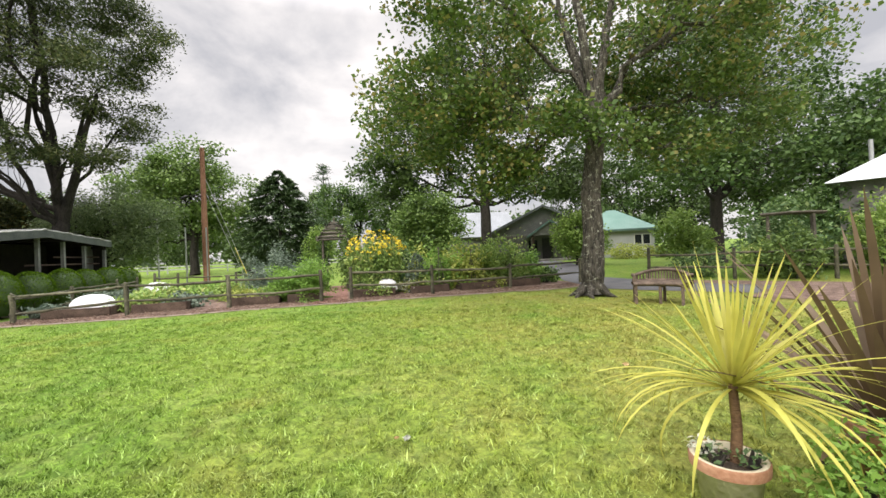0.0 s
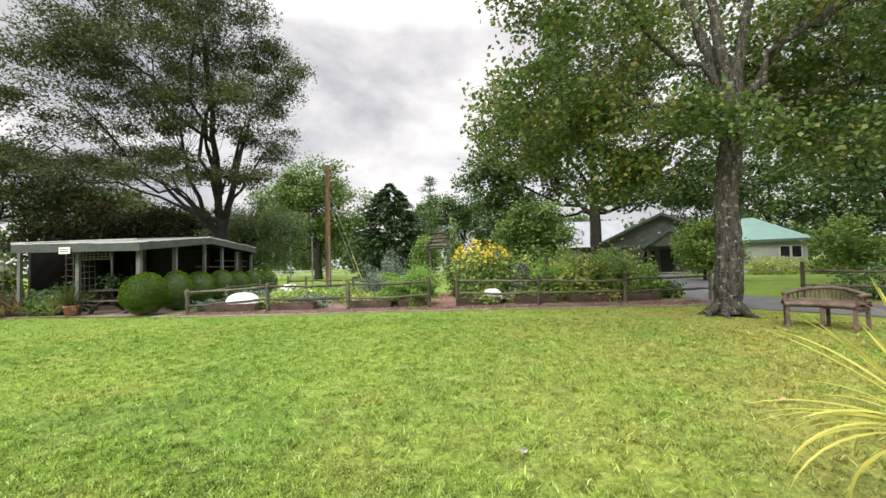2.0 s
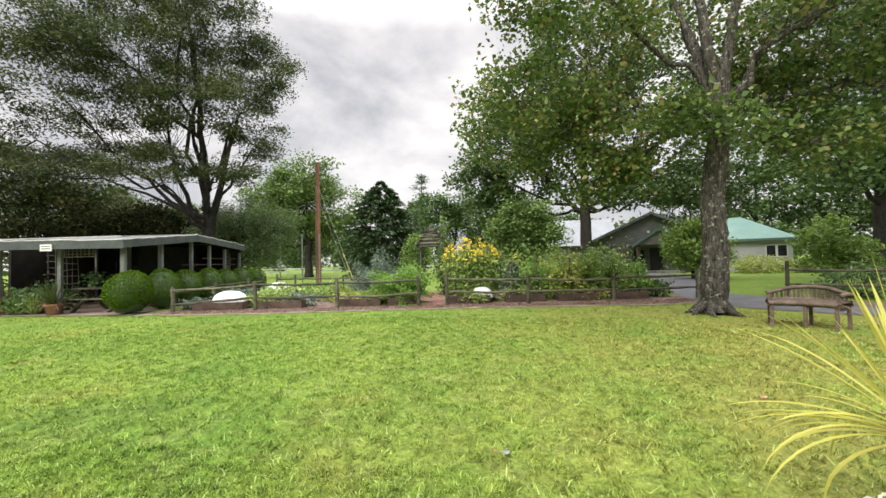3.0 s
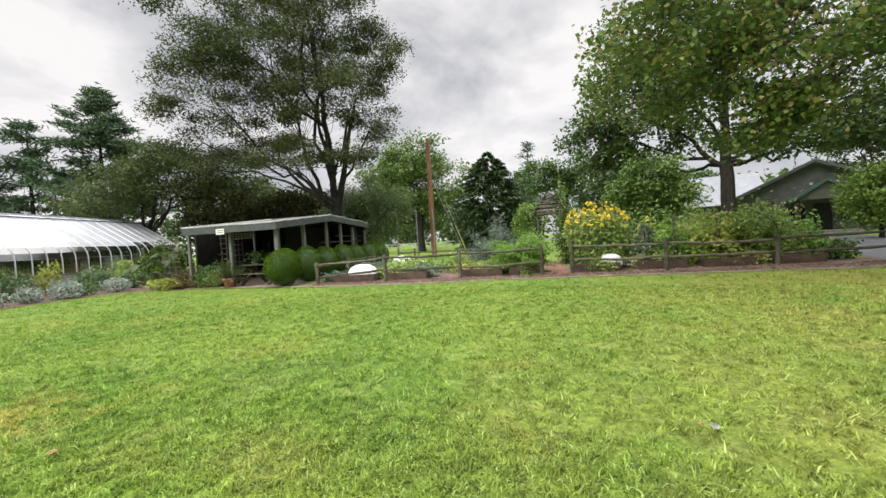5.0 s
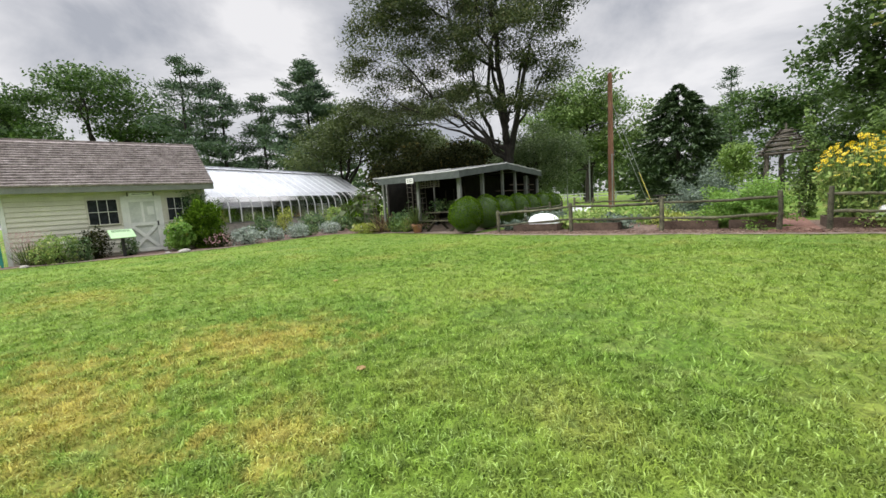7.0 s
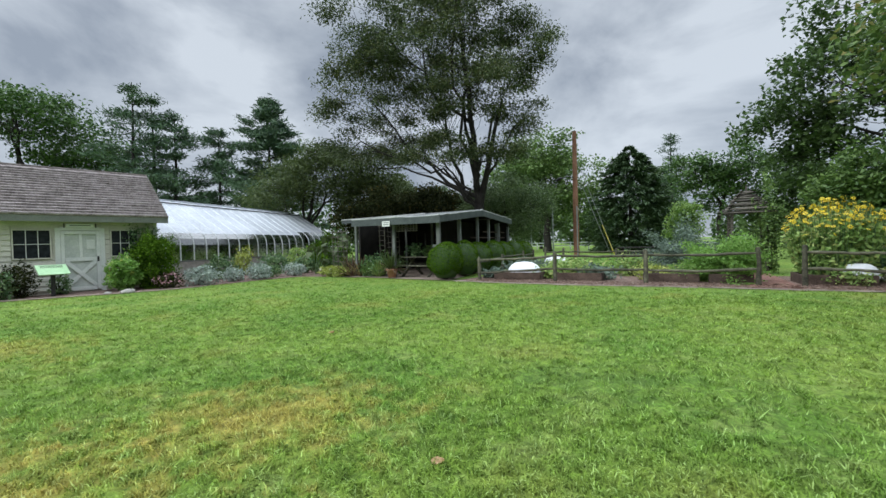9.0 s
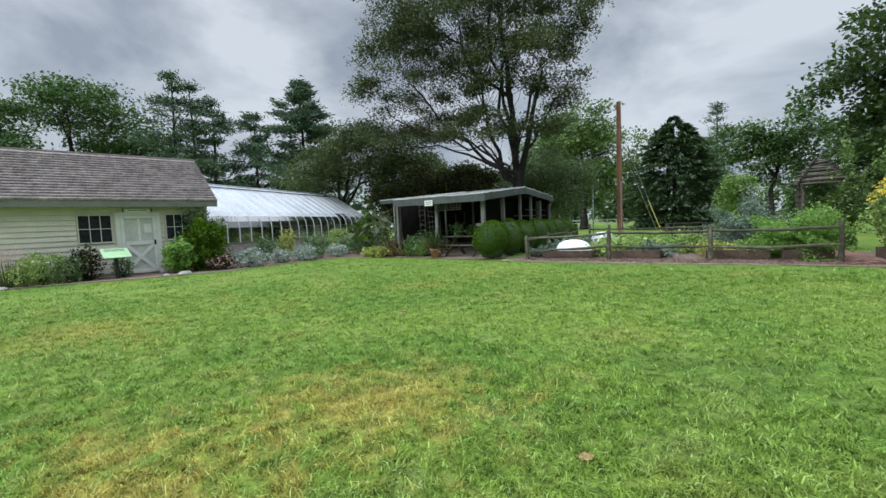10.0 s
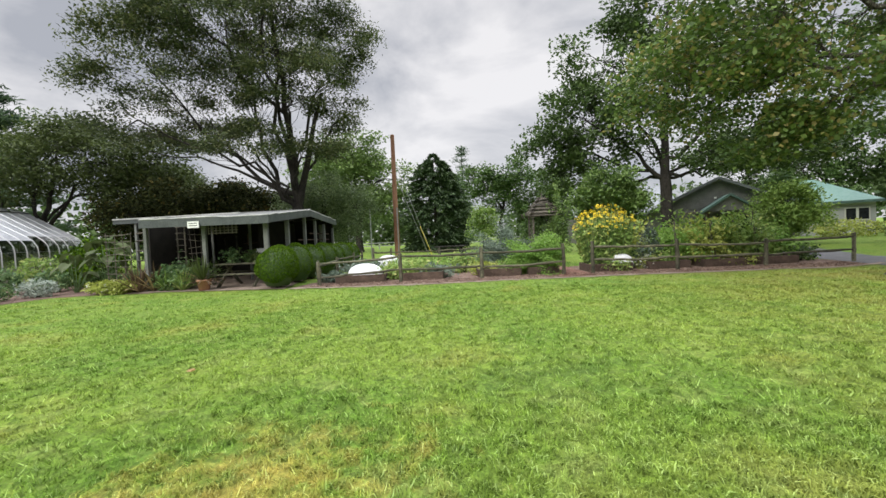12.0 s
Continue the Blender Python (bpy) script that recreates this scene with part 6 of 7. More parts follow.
def dome(at, r, h, label, rz=0.0):
    b = thing("fabric_cloche", at, label, "cloche", "white fabric cloches", rz)
    v, f = lathe([(r, 0.0), (r * 0.99, h * 0.25), (r * 0.93, h * 0.5), (r * 0.78, h * 0.75), (r * 0.5, h * 0.93), (r * 0.2, h * 0.995), (0.01, h)], 32)
    a = np.arctan2(v[:, 1], v[:, 0])
    v[:, :2] *= (1 + 0.012 * np.sin(a * 9))[:, None]
    v[:, 1] *= 0.7
    np_part("cover", (v, f), "cloth", b, "", True)


dome((-9.75, 11.72, 0.10), 0.60, 0.44, "white fabric dome over plants in the bed")
dome((-1.78, 13.32, 0.16), 0.34, 0.34, "small white dome among the vegetables")
dome((-10.4, 15.2, 0.2), 0.5, 0.45, "white fabric dome at the back of the garden")

gk = 420
for s, bk, rx, h, mt, n, lf, lb in (
        (-5.6, 1.1, 0.5, 0.45, "veg", 500, 0.13, "low leafy green vegetables behind the fence"), (-7.6, 1.0, 0.4, 0.30, "blue_grey", 450, 0.13, "grey-green cabbages in a raised bed"), (-5.1, 1.0, 0.55, 0.5, "veg", 500, 0.13, "low leafy green vegetables behind the fence"),
        (-4.3, 0.9, 0.5, 0.42, "blue_grey", 450, 0.13, "grey-green cabbages in a raised bed"), (-2.7, 1.1, 0.5, 0.45, "chartreuse", 420, 0.09, "low yellow-green herbs behind the fence"), (-1.8, 1.0, 0.5, 0.45, "veg", 420, 0.09, "low green herbs in the garden"),
        (-0.95, 0.85, 0.62, 1.00, "fern", 9000, 0.075, "feathery bright-green asparagus bush"), (-1.9, 2.2, 0.62, 1.35, "blue_grey", 9000, 0.07, "hazy blue-grey fennel bush"), (-3.4, 2.4, 0.6, 0.6, "veg", 600, 0.12, "low green plants in the garden"),
        (-5.4, 2.5, 0.8, 0.6, "veg", 700, 0.13, "low green plants in the garden"), (-7.0, 2.8, 0.8, 0.55, "blue_grey", 600, 0.13, "grey-green leafy plants in the garden"), (-4.6, 4.0, 1.0, 0.55, "fern", 700, 0.12, "bright low green garden plants"),
        (1.35, 0.42, 0.34, 0.34, "veg", 420, 0.09, "low leafy green vegetables behind the fence"), (2.0, 1.75, 0.5, 0.75, "hosta", 600, 0.13, "leafy green plants behind the fence"), (2.3, 0.75, 0.40, 0.40, "white_flower", 160, 0.06, "small white bedding flowers"), (2.6, 1.0, 0.5, 0.6, "veg", 600, 0.12, "leafy green vegetables in the garden"),
        (3.4, 1.3, 0.6, 1.25, "veg", 1100, 0.13, "tall tangled tomato plants in the garden"), (4.3, 1.2, 0.6, 1.35, "veg", 1200, 0.13, "tall tangled tomato plants in the garden"), (5.2, 1.3, 0.65, 1.55, "veg", 1400, 0.13, "tall bean vines on poles"),
        (6.1, 1.4, 0.6, 1.45, "veg", 1200, 0.13, "tall bean vines on poles"), (6.9, 1.3, 0.5, 1.0, "hosta", 800, 0.12, "dense green plants in the vegetable garden"), (3.0, 2.4, 0.7, 1.2, "hosta", 900, 0.14, "dense green plants in the vegetable garden"), (4.6, 2.5, 0.8, 1.5, "veg", 1200, 0.14, "tall green plants in the vegetable garden"),
        (7.4, 1.1, 0.4, 0.55, "deep", 500, 0.10, "low dark-green herbs by the fence"), (2.4, 0.8, 0.35, 0.4, "chartreuse", 300, 0.09, "yellow-green low plants by the fence"), (5.0, 0.7, 0.6, 0.38, "chartreuse", 350, 0.09, "yellowing low plants by the fence")):
    gk += 1
    tall = h > 0.9
    shrub("garden_plant", gk, (*along(s, bk), 0.0), lb, rx * 1.1, rx * 0.9, h * (0.92 if tall else 1.0), int(n * (1.9 if tall else 1.4)), lf, ("veg", "fern", "chartreuse", "lime")[gk % 4] if tall and mt in ("veg", "hosta") else mt, "plant", stems=12, ragged=0.42 if tall else 0.22, shell=0.2 if tall else 0.4)


def daisy_mesh(size):
    """One daisy: eight petals round a raised eye, facing up."""
    v, f = [], []
    for k in range(8):
        a, w = k * math.pi / 4, 0.30
        for rr, da, zz in ((0.16, 0, 0.0), (0.6, -w, 0.05), (1.0, 0, -0.06), (0.6, w, 0.05)):
            v.append((rr * size * math.cos(a + da), rr * size * math.sin(a + da), zz * size))
        f.append((4 * k, 4 * k + 1, 4 * k + 2, 4 * k + 3))
    return np_mesh("flower", np.array(v), np.array(f), "yellow_flower")


def daisy_bush(seed, at, label, rx, ry, low, high, stalks, leaves):
    """Upright leafy stalks that end in open yellow daisies."""
    rng = np.random.default_rng(seed)
    root = thing("sunflower_bush", at, label, "flowering bush")
    faces = [daisy_mesh(s) for s in (0.048, 0.056, 0.066)]
    st, lp = [], []
    for k in range(stalks):
        a, r = rng.uniform(0, 2 * np.pi), rng.uniform(0, 1) ** 0.5
        h = (low + (high - low) * rng.uniform(0, 1) ** 0.7) * (1 - 0.22 * r * r)
        q = np.array([rx * r * math.cos(a), ry * r * math.sin(a), h])
        p = q * [0.6, 0.6, 0]
        pts, rad = bent(rng, p, q, 0.010, 0.005, 5, 0.03, 0.05)
        st.append((pts, rad))
        t = rng.uniform(0.12, 0.86, leaves)
        lp.append(p + (q - p) * t[:, None] + rng.normal(0, 0.08, (leaves, 3)) * [1, 1, 0.6])
        ob = new("flower", faces[k % 3])
        ob.parent = root
        tilt = rng.uniform(10, 75)
        ob.matrix_basis = Matrix.Translation(Vector(q)) @ pose(0, 0, 0, 0, 0, math.degrees(a) + rng.uniform(-60, 60)) @ pose(0, 0, 0, 0, tilt, 0)
    tagged(np_part("stalkwork", tubes(st, 4), "hosta", root), kind="stuff")
    np_part("foliage", blades_at(rng, np.concatenate(lp), 0.13, 0.45, 0.35), "veg", root)
    return root


daisy_bush(450, (-2.22, 13.75, 0), "tall bushy plant covered in yellow daisy flowers", 0.95, 0.75, 1.45, 2.12, 295, 26)
shrub("sunflower_bush", 451, (-1.75, 15.2, 0), "yellow daisy flowers behind the taller bush", 0.6, 0.6, 1.8, 1000, 0.12, "hosta", "flowering bush", flowers=("yellow_flower", 120, 0.08, 0.7))
spruce("dwarf_conifer", 452, (-0.85, 13.95, 0), "small blue-green dwarf conifer in the garden", 1.25, 0.5, 3300, 0.10, "blue_grey")
for k, (x, y, h) in enumerate(((-0.1, 14.0, 1.45), (1.0, 14.3, 1.35), (2.4, 14.9, 1.7))):
    t = thing("plant_tripod", (x, y, 0), "tripod of rough grey garden poles", "plant support", "garden tripods")
    for a in (0.4, 2.5, 4.6):
        np_part("pole", tubes([([(0.22 * math.cos(a), 0.22 * math.sin(a), 0), (-0.03 * math.cos(a), -0.03 * math.sin(a), h)], [0.016, 0.011])], 5), "twig", t)
# ---- bench under the maple ----
be = thing("garden_bench", (4.70, 9.05, 0), "weathered teak bench with a curved slatted back", "bench", rz=-38)
BW = 1.14
ARC = 0.34


def bow(x):
    """How far the bench's curved plan comes forward at x."""
    return -ARC * (2 * x / BW) ** 2


def back_z(x):
    return 0.50 + 0.14 * max(0.0, 1 - (abs(x) / (BW / 2 + 0.03)) ** 2.2)


arc = np.linspace(-BW / 2, BW / 2, 11)
for x in (-BW / 2 + 0.03, 0.0, BW / 2 - 0.03):
    part("leg", boxed((x * 0.80, -0.24 + bow(x) * 0.55, 0.20), (0.055, 0.055, 0.40), bevel=0.006), "bench", be)
    part("leg", boxed((x, 0.24 + bow(x), 0.20), (0.055, 0.055, 0.40), bevel=0.006), "bench", be)
    part("seat_rail", beamed((x * 0.80, -0.24 + bow(x) * 0.55, 0.36), (x, 0.24 + bow(x), 0.36), 0.035, 0.07), "bench", be)
for k in range(6):
    f_ = k / 5
    np_part("seat_slat", tubes([([(x * (0.82 + 0.18 * f_), -0.27 + 0.50 * f_ + bow(x) * (0.55 + 0.45 * f_), 0.42) for x in arc], [0.047] * 11)], 4), "bench", be)
np_part("top_rail", tubes([([(x, 0.29 + bow(x), back_z(x) + 0.05) for x in arc], [0.036] * 11)], 7), "bench", be)
np_part("lower_rail", tubes([([(x, 0.28 + bow(x), 0.47) for x in arc], [0.024] * 11)], 6), "bench", be)
for x in np.linspace(-BW / 2 + 0.07, BW / 2 - 0.07, 19):
    part("back_slat", boxed((x, 0.285 + bow(x), (0.46 + back_z(x) + 0.04) / 2), (0.034, 0.016, back_z(x) - 0.41), rz=math.degrees(math.atan(-8 * ARC * x / BW ** 2))), "bench", be)
for sd in (-1, 1):
    xe = sd * BW / 2
    np_part("armrest", tubes([([(xe, 0.29 + bow(xe), 0.60), (xe * 0.92, 0.05 + bow(xe) * 0.8, 0.61), (xe * 0.82, -0.24 + bow(xe) * 0.55, 0.58)], [0.032, 0.036, 0.032])], 6), "bench", be)
    part("arm_post", boxed((xe * 0.80, -0.22 + bow(xe) * 0.55, 0.49), (0.05, 0.05, 0.2)), "bench", be)


# ---- pots ----
def pot(name, at, r, h, label, mt="terracotta", category="plant pot"):
    root = thing(name, at, label, category)
    v, f = lathe([(0.01, 0.0), (r * 0.68, 0.0), (r * 0.9, h * 0.80), (r, h * 0.81), (r * 1.02, h * 0.98), (r * 0.98, h), (r * 0.86, h), (r * 0.82, h * 0.86)], 36)
    v[:, :2] *= (1 + 0.006 * np.sin(np.arctan2(v[:, 1], v[:, 0]) * 3))[:, None]
    np_part("body", (v, f), mt, root, "", False)
    v, f = lathe([(r * 0.85, h * 0.88), (r * 0.5, h * 0.90), (0.01, h * 0.91)], 24)
    np_part("soil", (v, f), "soil", root)
    return root


def leaf_straps(root, rng, n, length, width, elev, base_z, base_r, droop, mt):
    """Strap leaves, each a part of its own."""
    for k in range(n):
        np_part("leaf", straps(rng, 1, length, width, elev, base_z, base_r, droop), mt, root)


PX, PY = 1.36, 2.29
p1 = pot("plant_pot", (PX, PY, 0), 0.160, 0.27, "large pale mossy terracotta pot at the lawn edge", "old_clay")
v, f = lathe([(0.1642, 0.222), (0.1662, 0.264), (0.1600, 0.2725)], 36)
np_part("rim_band", (v, f), "terracotta", p1, "orange clay rim")
rp = np.random.default_rng(61)
dr = thing("dracaena", (PX + 0.03, PY - 0.01, 0.235), "golden-yellow spiky dracaena growing in a terracotta pot", "plant")
np_part("stem", tubes([([(0, 0, 0), (0.012, 0, 0.18), (0.004, 0, 0.30), (0, 0, 0.39)], [0.027, 0.023, 0.021, 0.019])], 9), "palm_stem", dr, "", True)
for n_, L, e0, e1, dp, zb in ((46, 0.64, 0.72, 1.5, 0.16, 0.385), (30, 0.74, 0.25, 0.80, 0.9, 0.375), (38, 0.78, -0.2, 0.4, 1.5, 0.36)):
    leaf_straps(dr, rp, n_, L, 0.021, (e0, e1), zb, 0.022, dp, "palm")
for k, (x, y, mt) in enumerate(((-0.08, -0.03, "hosta"), (-0.09, 0.05, "white_flower"), (0.06, -0.08, "hosta"))):
    shrub("pot_seedling", 470 + k, (PX + x, PY + y, 0.243), "small bedding plants in the pot", 0.06, 0.06, 0.10, 60, 0.03, mt, "plant", stems=2)
p2 = pot("plant_pot", (2.22, 2.32, 0), 0.20, 0.36, "dark clay pot with bronze flax", "terracotta")
fl = thing("bronze_flax", (2.22, 2.32, 0.32), "bronze and tan flax with broad upright strap leaves", "plant")
leaf_straps(fl, rp, 70, 1.10, 0.052, (0.25, 1.5), 0.0, 0.05, 0.55, "bronze")
p3 = pot("plant_pot", (1.68, 1.80, 0), 0.15, 0.22, "small terracotta pot of bright green foliage")
shrub("fern_plant", 480, (1.68, 1.80, 0.18), "bright green feathery plant in a pot", 0.29, 0.29, 0.36, 2600, 0.036, "fern", "plant", stems=8, ragged=0.2)
p4 = pot("plant_pot", (2.12, 1.92, 0), 0.14, 0.26, "terracotta pot with red-leaved canna")
shrub("red_canna", 481, (2.12, 1.92, 0.22), "red and bronze broad-leaved canna", 0.12, 0.12, 0.34, 40, 0.14, "red_leaf", "plant", stems=4, aspect=0.4)

p5 = pot("plant_pot", (-14.12, 9.62, 0.02), 0.21, 0.32, "terracotta pot on the patio edge")
rf = np.random.default_rng(62)
sp = thing("spiky_plant", (-14.12, 9.62, 0.30), "arching strap-leaved plant, greenish with tan edges", "plant")
np_part("leaves", straps(rf, 60, 0.85, 0.045, (0.3, 1.45), 0.0, 0.03, 0.6), "olive", sp)
np_part("dry_leaves", straps(rf, 24, 0.72, 0.045, (0.0, 0.6), 0.0, 0.03, 0.9), "bronze", sp)
for x, y in ((-15.55, 9.62), (-15.05, 9.72), (-15.3, 9.95)):
    sc_ = thing("striped_grass", (x, y, 0.012), "arching pale green striped strap-leaved clump", "plant", "striped clumps")
    np_part("leaves", straps(rf, 70, 0.72, 0.030, (0.5, 1.4), 0.0, 0.06, 1.1), "veg", sc_)
for x, y in ((-16.35, 9.35), (-16.05, 9.6)):
    f2 = thing("bronze_flax", (x, y, 0.012), "dark bronze flax clump in the border", "plant", "border flax")
    np_part("leaves", straps(rf, 55, 0.95, 0.06, (0.35, 1.5), 0.0, 0.05, 0.8), "bronze", f2)

# ---- border planting beside shed and greenhouse ----
for k, (x, y, rx, h, n, lf, mt, lb, fl_) in enumerate([
        (-18.80, 2.45, 0.46, 1.05, 1500, 0.13, "fern", "broad-leaved green shrub beside the shed door", ("chartreuse", 60, 0.10, 0.5)),
        (-19.05, 3.25, 0.66, 1.72, 7000, 0.085, "yew", "rounded dark-green shrub at the shed corner", None),
        (-18.3, 3.55, 0.50, 0.45, 600, 0.08, "purple_tree", "low purple-leaved plants with pink flowers", ("pink_flower", 130, 0.06, 0.4)),
        (-18.40, 4.55, 0.55, 0.60, 1200, 0.09, "silver", "silvery mounded artemisia at the lawn edge", None),
        (-18.85, 5.75, 0.38, 0.48, 700, 0.09, "silver", "silvery mounded artemisia at the lawn edge", None),
        (-18.95, 6.75, 0.50, 0.58, 1000, 0.09, "silver", "silvery mounded artemisia at the lawn edge", None),
        (-19.3, 8.45, 0.48, 0.52, 900, 0.09, "silver", "silvery mounded artemisia at the lawn edge", None),
        (-19.6, 7.4, 0.5, 0.5, 700, 0.10, "hosta", "low green plants in the border", None),
        (-17.25, 9.15, 0.62, 0.40, 900, 0.11, "chartreuse", "yellow-green low spreading foliage", ("white_flower", 12, 0.09, 0.2)),
        (-16.75, 9.15, 0.45, 0.36, 600, 0.11, "chartreuse", "yellow-green low spreading foliage", None),
        (-21.0, 6.0, 0.6, 0.85, 1000, 0.13, "hosta", "green border plants before the greenhouse", None),
        (-22.2, 7.4, 0.45, 1.15, 700, 0.12, "chartreuse", "yellow-green leafy plant before the greenhouse", None),
        (-22.0, 8.8, 0.7, 0.85, 1000, 0.13, "hosta", "green border plants before the greenhouse", None),
        (-20.7, 11.1, 0.9, 1.75, 2600, 0.14, "yew", "dense dark-green shrub at the pergola end", None),
        (-23.0, 10.6, 0.8, 1.15, 1000, 0.14, "veg", "bright green leafy plants before the greenhouse", None),
        (-22.6, 11.6, 0.7, 0.95, 900, 0.16, "deep", "dark leafy plants near the pergola", None),
        (-20.6, 9.6, 0.5, 0.70, 800, 0.12, "hosta", "green leafy plants in the border", None),
        (-19.2, 10.3, 0.45, 0.55, 700, 0.13, "deep", "green leafy plants near the pergola", None),
        (-15.5, 9.85, 0.55, 0.72, 900, 0.16, "hosta", "leafy hostas and foliage beside the pavilion post", ("white_flower", 14, 0.05, 0.7)),
        (-17.1, 9.9, 0.50, 0.6, 700, 0.13, "hosta", "leafy green plants before the pavilion", None),
        (-19.1, -0.85, 0.60, 0.85, 1400, 0.08, "veg", "loose green perennials against the shed", ("white_flower", 10, 0.07, 0.7)),
        (-18.95, -0.30, 0.40, 0.70, 800, 0.08, "hosta", "leafy green perennials against the shed", ("white_flower", 8, 0.07, 0.6)),
        (-19.15, 0.10, 0.38, 0.95, 1100, 0.08, "purple_tree", "dark bronze-leaved bush below the shed window", None),
        (-19.2, -1.25, 0.50, 0.6, 900, 0.08, "veg", "green grasses at the shed wall", None),
        (-19.2, 0.95, 0.30, 0.6, 600, 0.08, "hosta", "green plant beside the information sign", None)]):
    shrub("border_plant", 500 + k, (x, y, 0.012), lb, rx, rx * 0.9, h, int(n * 1.25), lf, mt, "plant", stems=6, flowers=fl_, ragged=0.16)
og = thing("ornamental_grass", (-19.2, -1.55, 0.012), "hazy ornamental grass with pinkish plumes by the shed corner", "plant")
np_part("leaves", straps(rf, 130, 0.75, 0.012, (0.8, 1.5), 0.0, 0.16, 0.6), "olive", og)
ro = np.random.default_rng(91)
tagged(np_part("plumes", blades_at(ro, np.c_[ro.normal(0, 0.26, 900), ro.normal(0, 0.30, 900), ro.uniform(0.45, 1.05, 900)], 0.05, 0.22, 0.1), "pink_flower", og), kind="stuff")
# a large-leaved plant near the greenhouse end


def big_leaf(rng, tip, length, width, way):
    """A broad pointed leaf that hangs outward and down from its stalk's tip."""
    rows, cols = 6, 5
    v = []
    out, side = np.array([math.cos(way), math.sin(way), 0]), np.array([-math.sin(way), math.cos(way), 0])
    curl = rng.uniform(0.5, 1.3)
    for i_ in range(rows):
        t = i_ / (rows - 1)
        w = width * 0.5 * math.sin(math.pi * min(1.0, 0.16 + 0.84 * t)) ** 0.8 if t < 1 else 0.004
        c = tip + out * length * (t - 0.15) * math.cos(curl * t * 0.8) - np.array([0, 0, length * 0.75 * curl * t * t])
        for j_ in range(cols):
            u = 2 * j_ / (cols - 1) - 1
            v.append(c + side * w * u + np.array([0, 0, 0.16 * width * abs(u) + 0.01 * math.sin(9 * t + 5 * u)]))
    f = [(a * cols + b, a * cols + b + 1, (a + 1) * cols + b + 1, (a + 1) * cols + b) for a in range(rows - 1) for b in range(cols - 1)]
    return np.array(v), np.array(f)


for at, n_, high in (((-18.35, 9.90, 0.0), 15, 1.65), ((-19.2, 9.45, 0.0), 11, 1.25)):
    bl = thing("elephant_ear", at, "large dark drooping leaves on tall stalks beside the pavilion", "plant", "large-leaved plants")
    for k in range(n_):
        way = 2 * math.pi * k / n_ * 1.62 + rf.uniform(-0.3, 0.3)
        r_, z_ = rf.uniform(0.15, 0.6), high * rf.uniform(0.5, 1.05)
        tip = np.array([r_ * math.cos(way), r_ * math.sin(way), z_])
        np_part("stalk", tubes([bent(rf, (0.04 * math.cos(way), 0.04 * math.sin(way), 0), tip, 0.018, 0.010, 6, 0.03, 0.15)], 5), "hosta", bl, "", True)
        np_part("leaf", big_leaf(rf, tip, rf.uniform(0.42, 0.62), rf.uniform(0.30, 0.44), way), "ash", bl, "", True)
for k, (x, y, s) in enumerate(((-17.75, 2.35, 0.20), (-18.0, 1.9, 0.11), (-18.6, -1.6, 0.12))):
    rk = thing("border_stone", (x, y, 0.01), "flat grey stone at the border edge", "stone", "border stones")
    bm = bmesh.new()
    bmesh.ops.create_icosphere(bm, subdivisions=2, radius=1.0)
    for vx in bm.verts:
        vx.co = Vector((vx.co.x * s * 1.3, vx.co.y * s, max(0, vx.co.z * s * 0.6))) * (1 + 0.15 * math.sin(vx.co.x * 5 + vx.co.y * 3 + k))
    part("stone", bm, "stone", rk, "", True)
# vine over the shed's end
shrub("climbing_vine", 540, (-19.6, 3.15, 1.2), "leafy vine under the shed eave", 0.22, 0.5, 0.95, 700, 0.10, "hosta", "vine", stems=4, ragged=0.25)

# ---- information sign ----
sg = thing("information_sign", (-18.75, 0.78, 0.0), "green and white slanted information panel on a dark post", "sign", rz=10)
part("post", boxed((0, 0, 0.36), (0.08, 0.08, 0.72)), "black", sg)
pn = part("panel", boxed((0, 0, 0.78), (0.5, 0.68, 0.03), ry=32), "sign_green", sg, "pale green printed panel")
part("white_band", boxed((-0.12, 0, 0.868), (0.18, 0.60, 0.006), ry=32), "sign_white", sg)
for k in range(4):
    part("lettering_bar", boxed((-0.075 - 0.03 * k, 0.0, 0.845 + 0.0188 * k), (0.010, 0.5, 0.004), ry=32), "black", pn)
# unidentified teal thing at the shed corner, made up as a panel on legs
tc_ = thing("teal_panel", (-19.55, -2.40, 0), "teal painted panel beside the shed", "panel")
part("panel", boxed((0, 0, 0.60), (0.06, 0.55, 1.0), bevel=0.01), "teal", tc_)
for y in (-0.24, 0.24):
    part("leg", boxed((0, y, 0.30), (0.05, 0.05, 0.60)), "teal", tc_)
for z in (0.35, 0.85):
    part("cross_bar", boxed((0.035, 0, z), (0.02, 0.5, 0.06)), "teal", tc_)

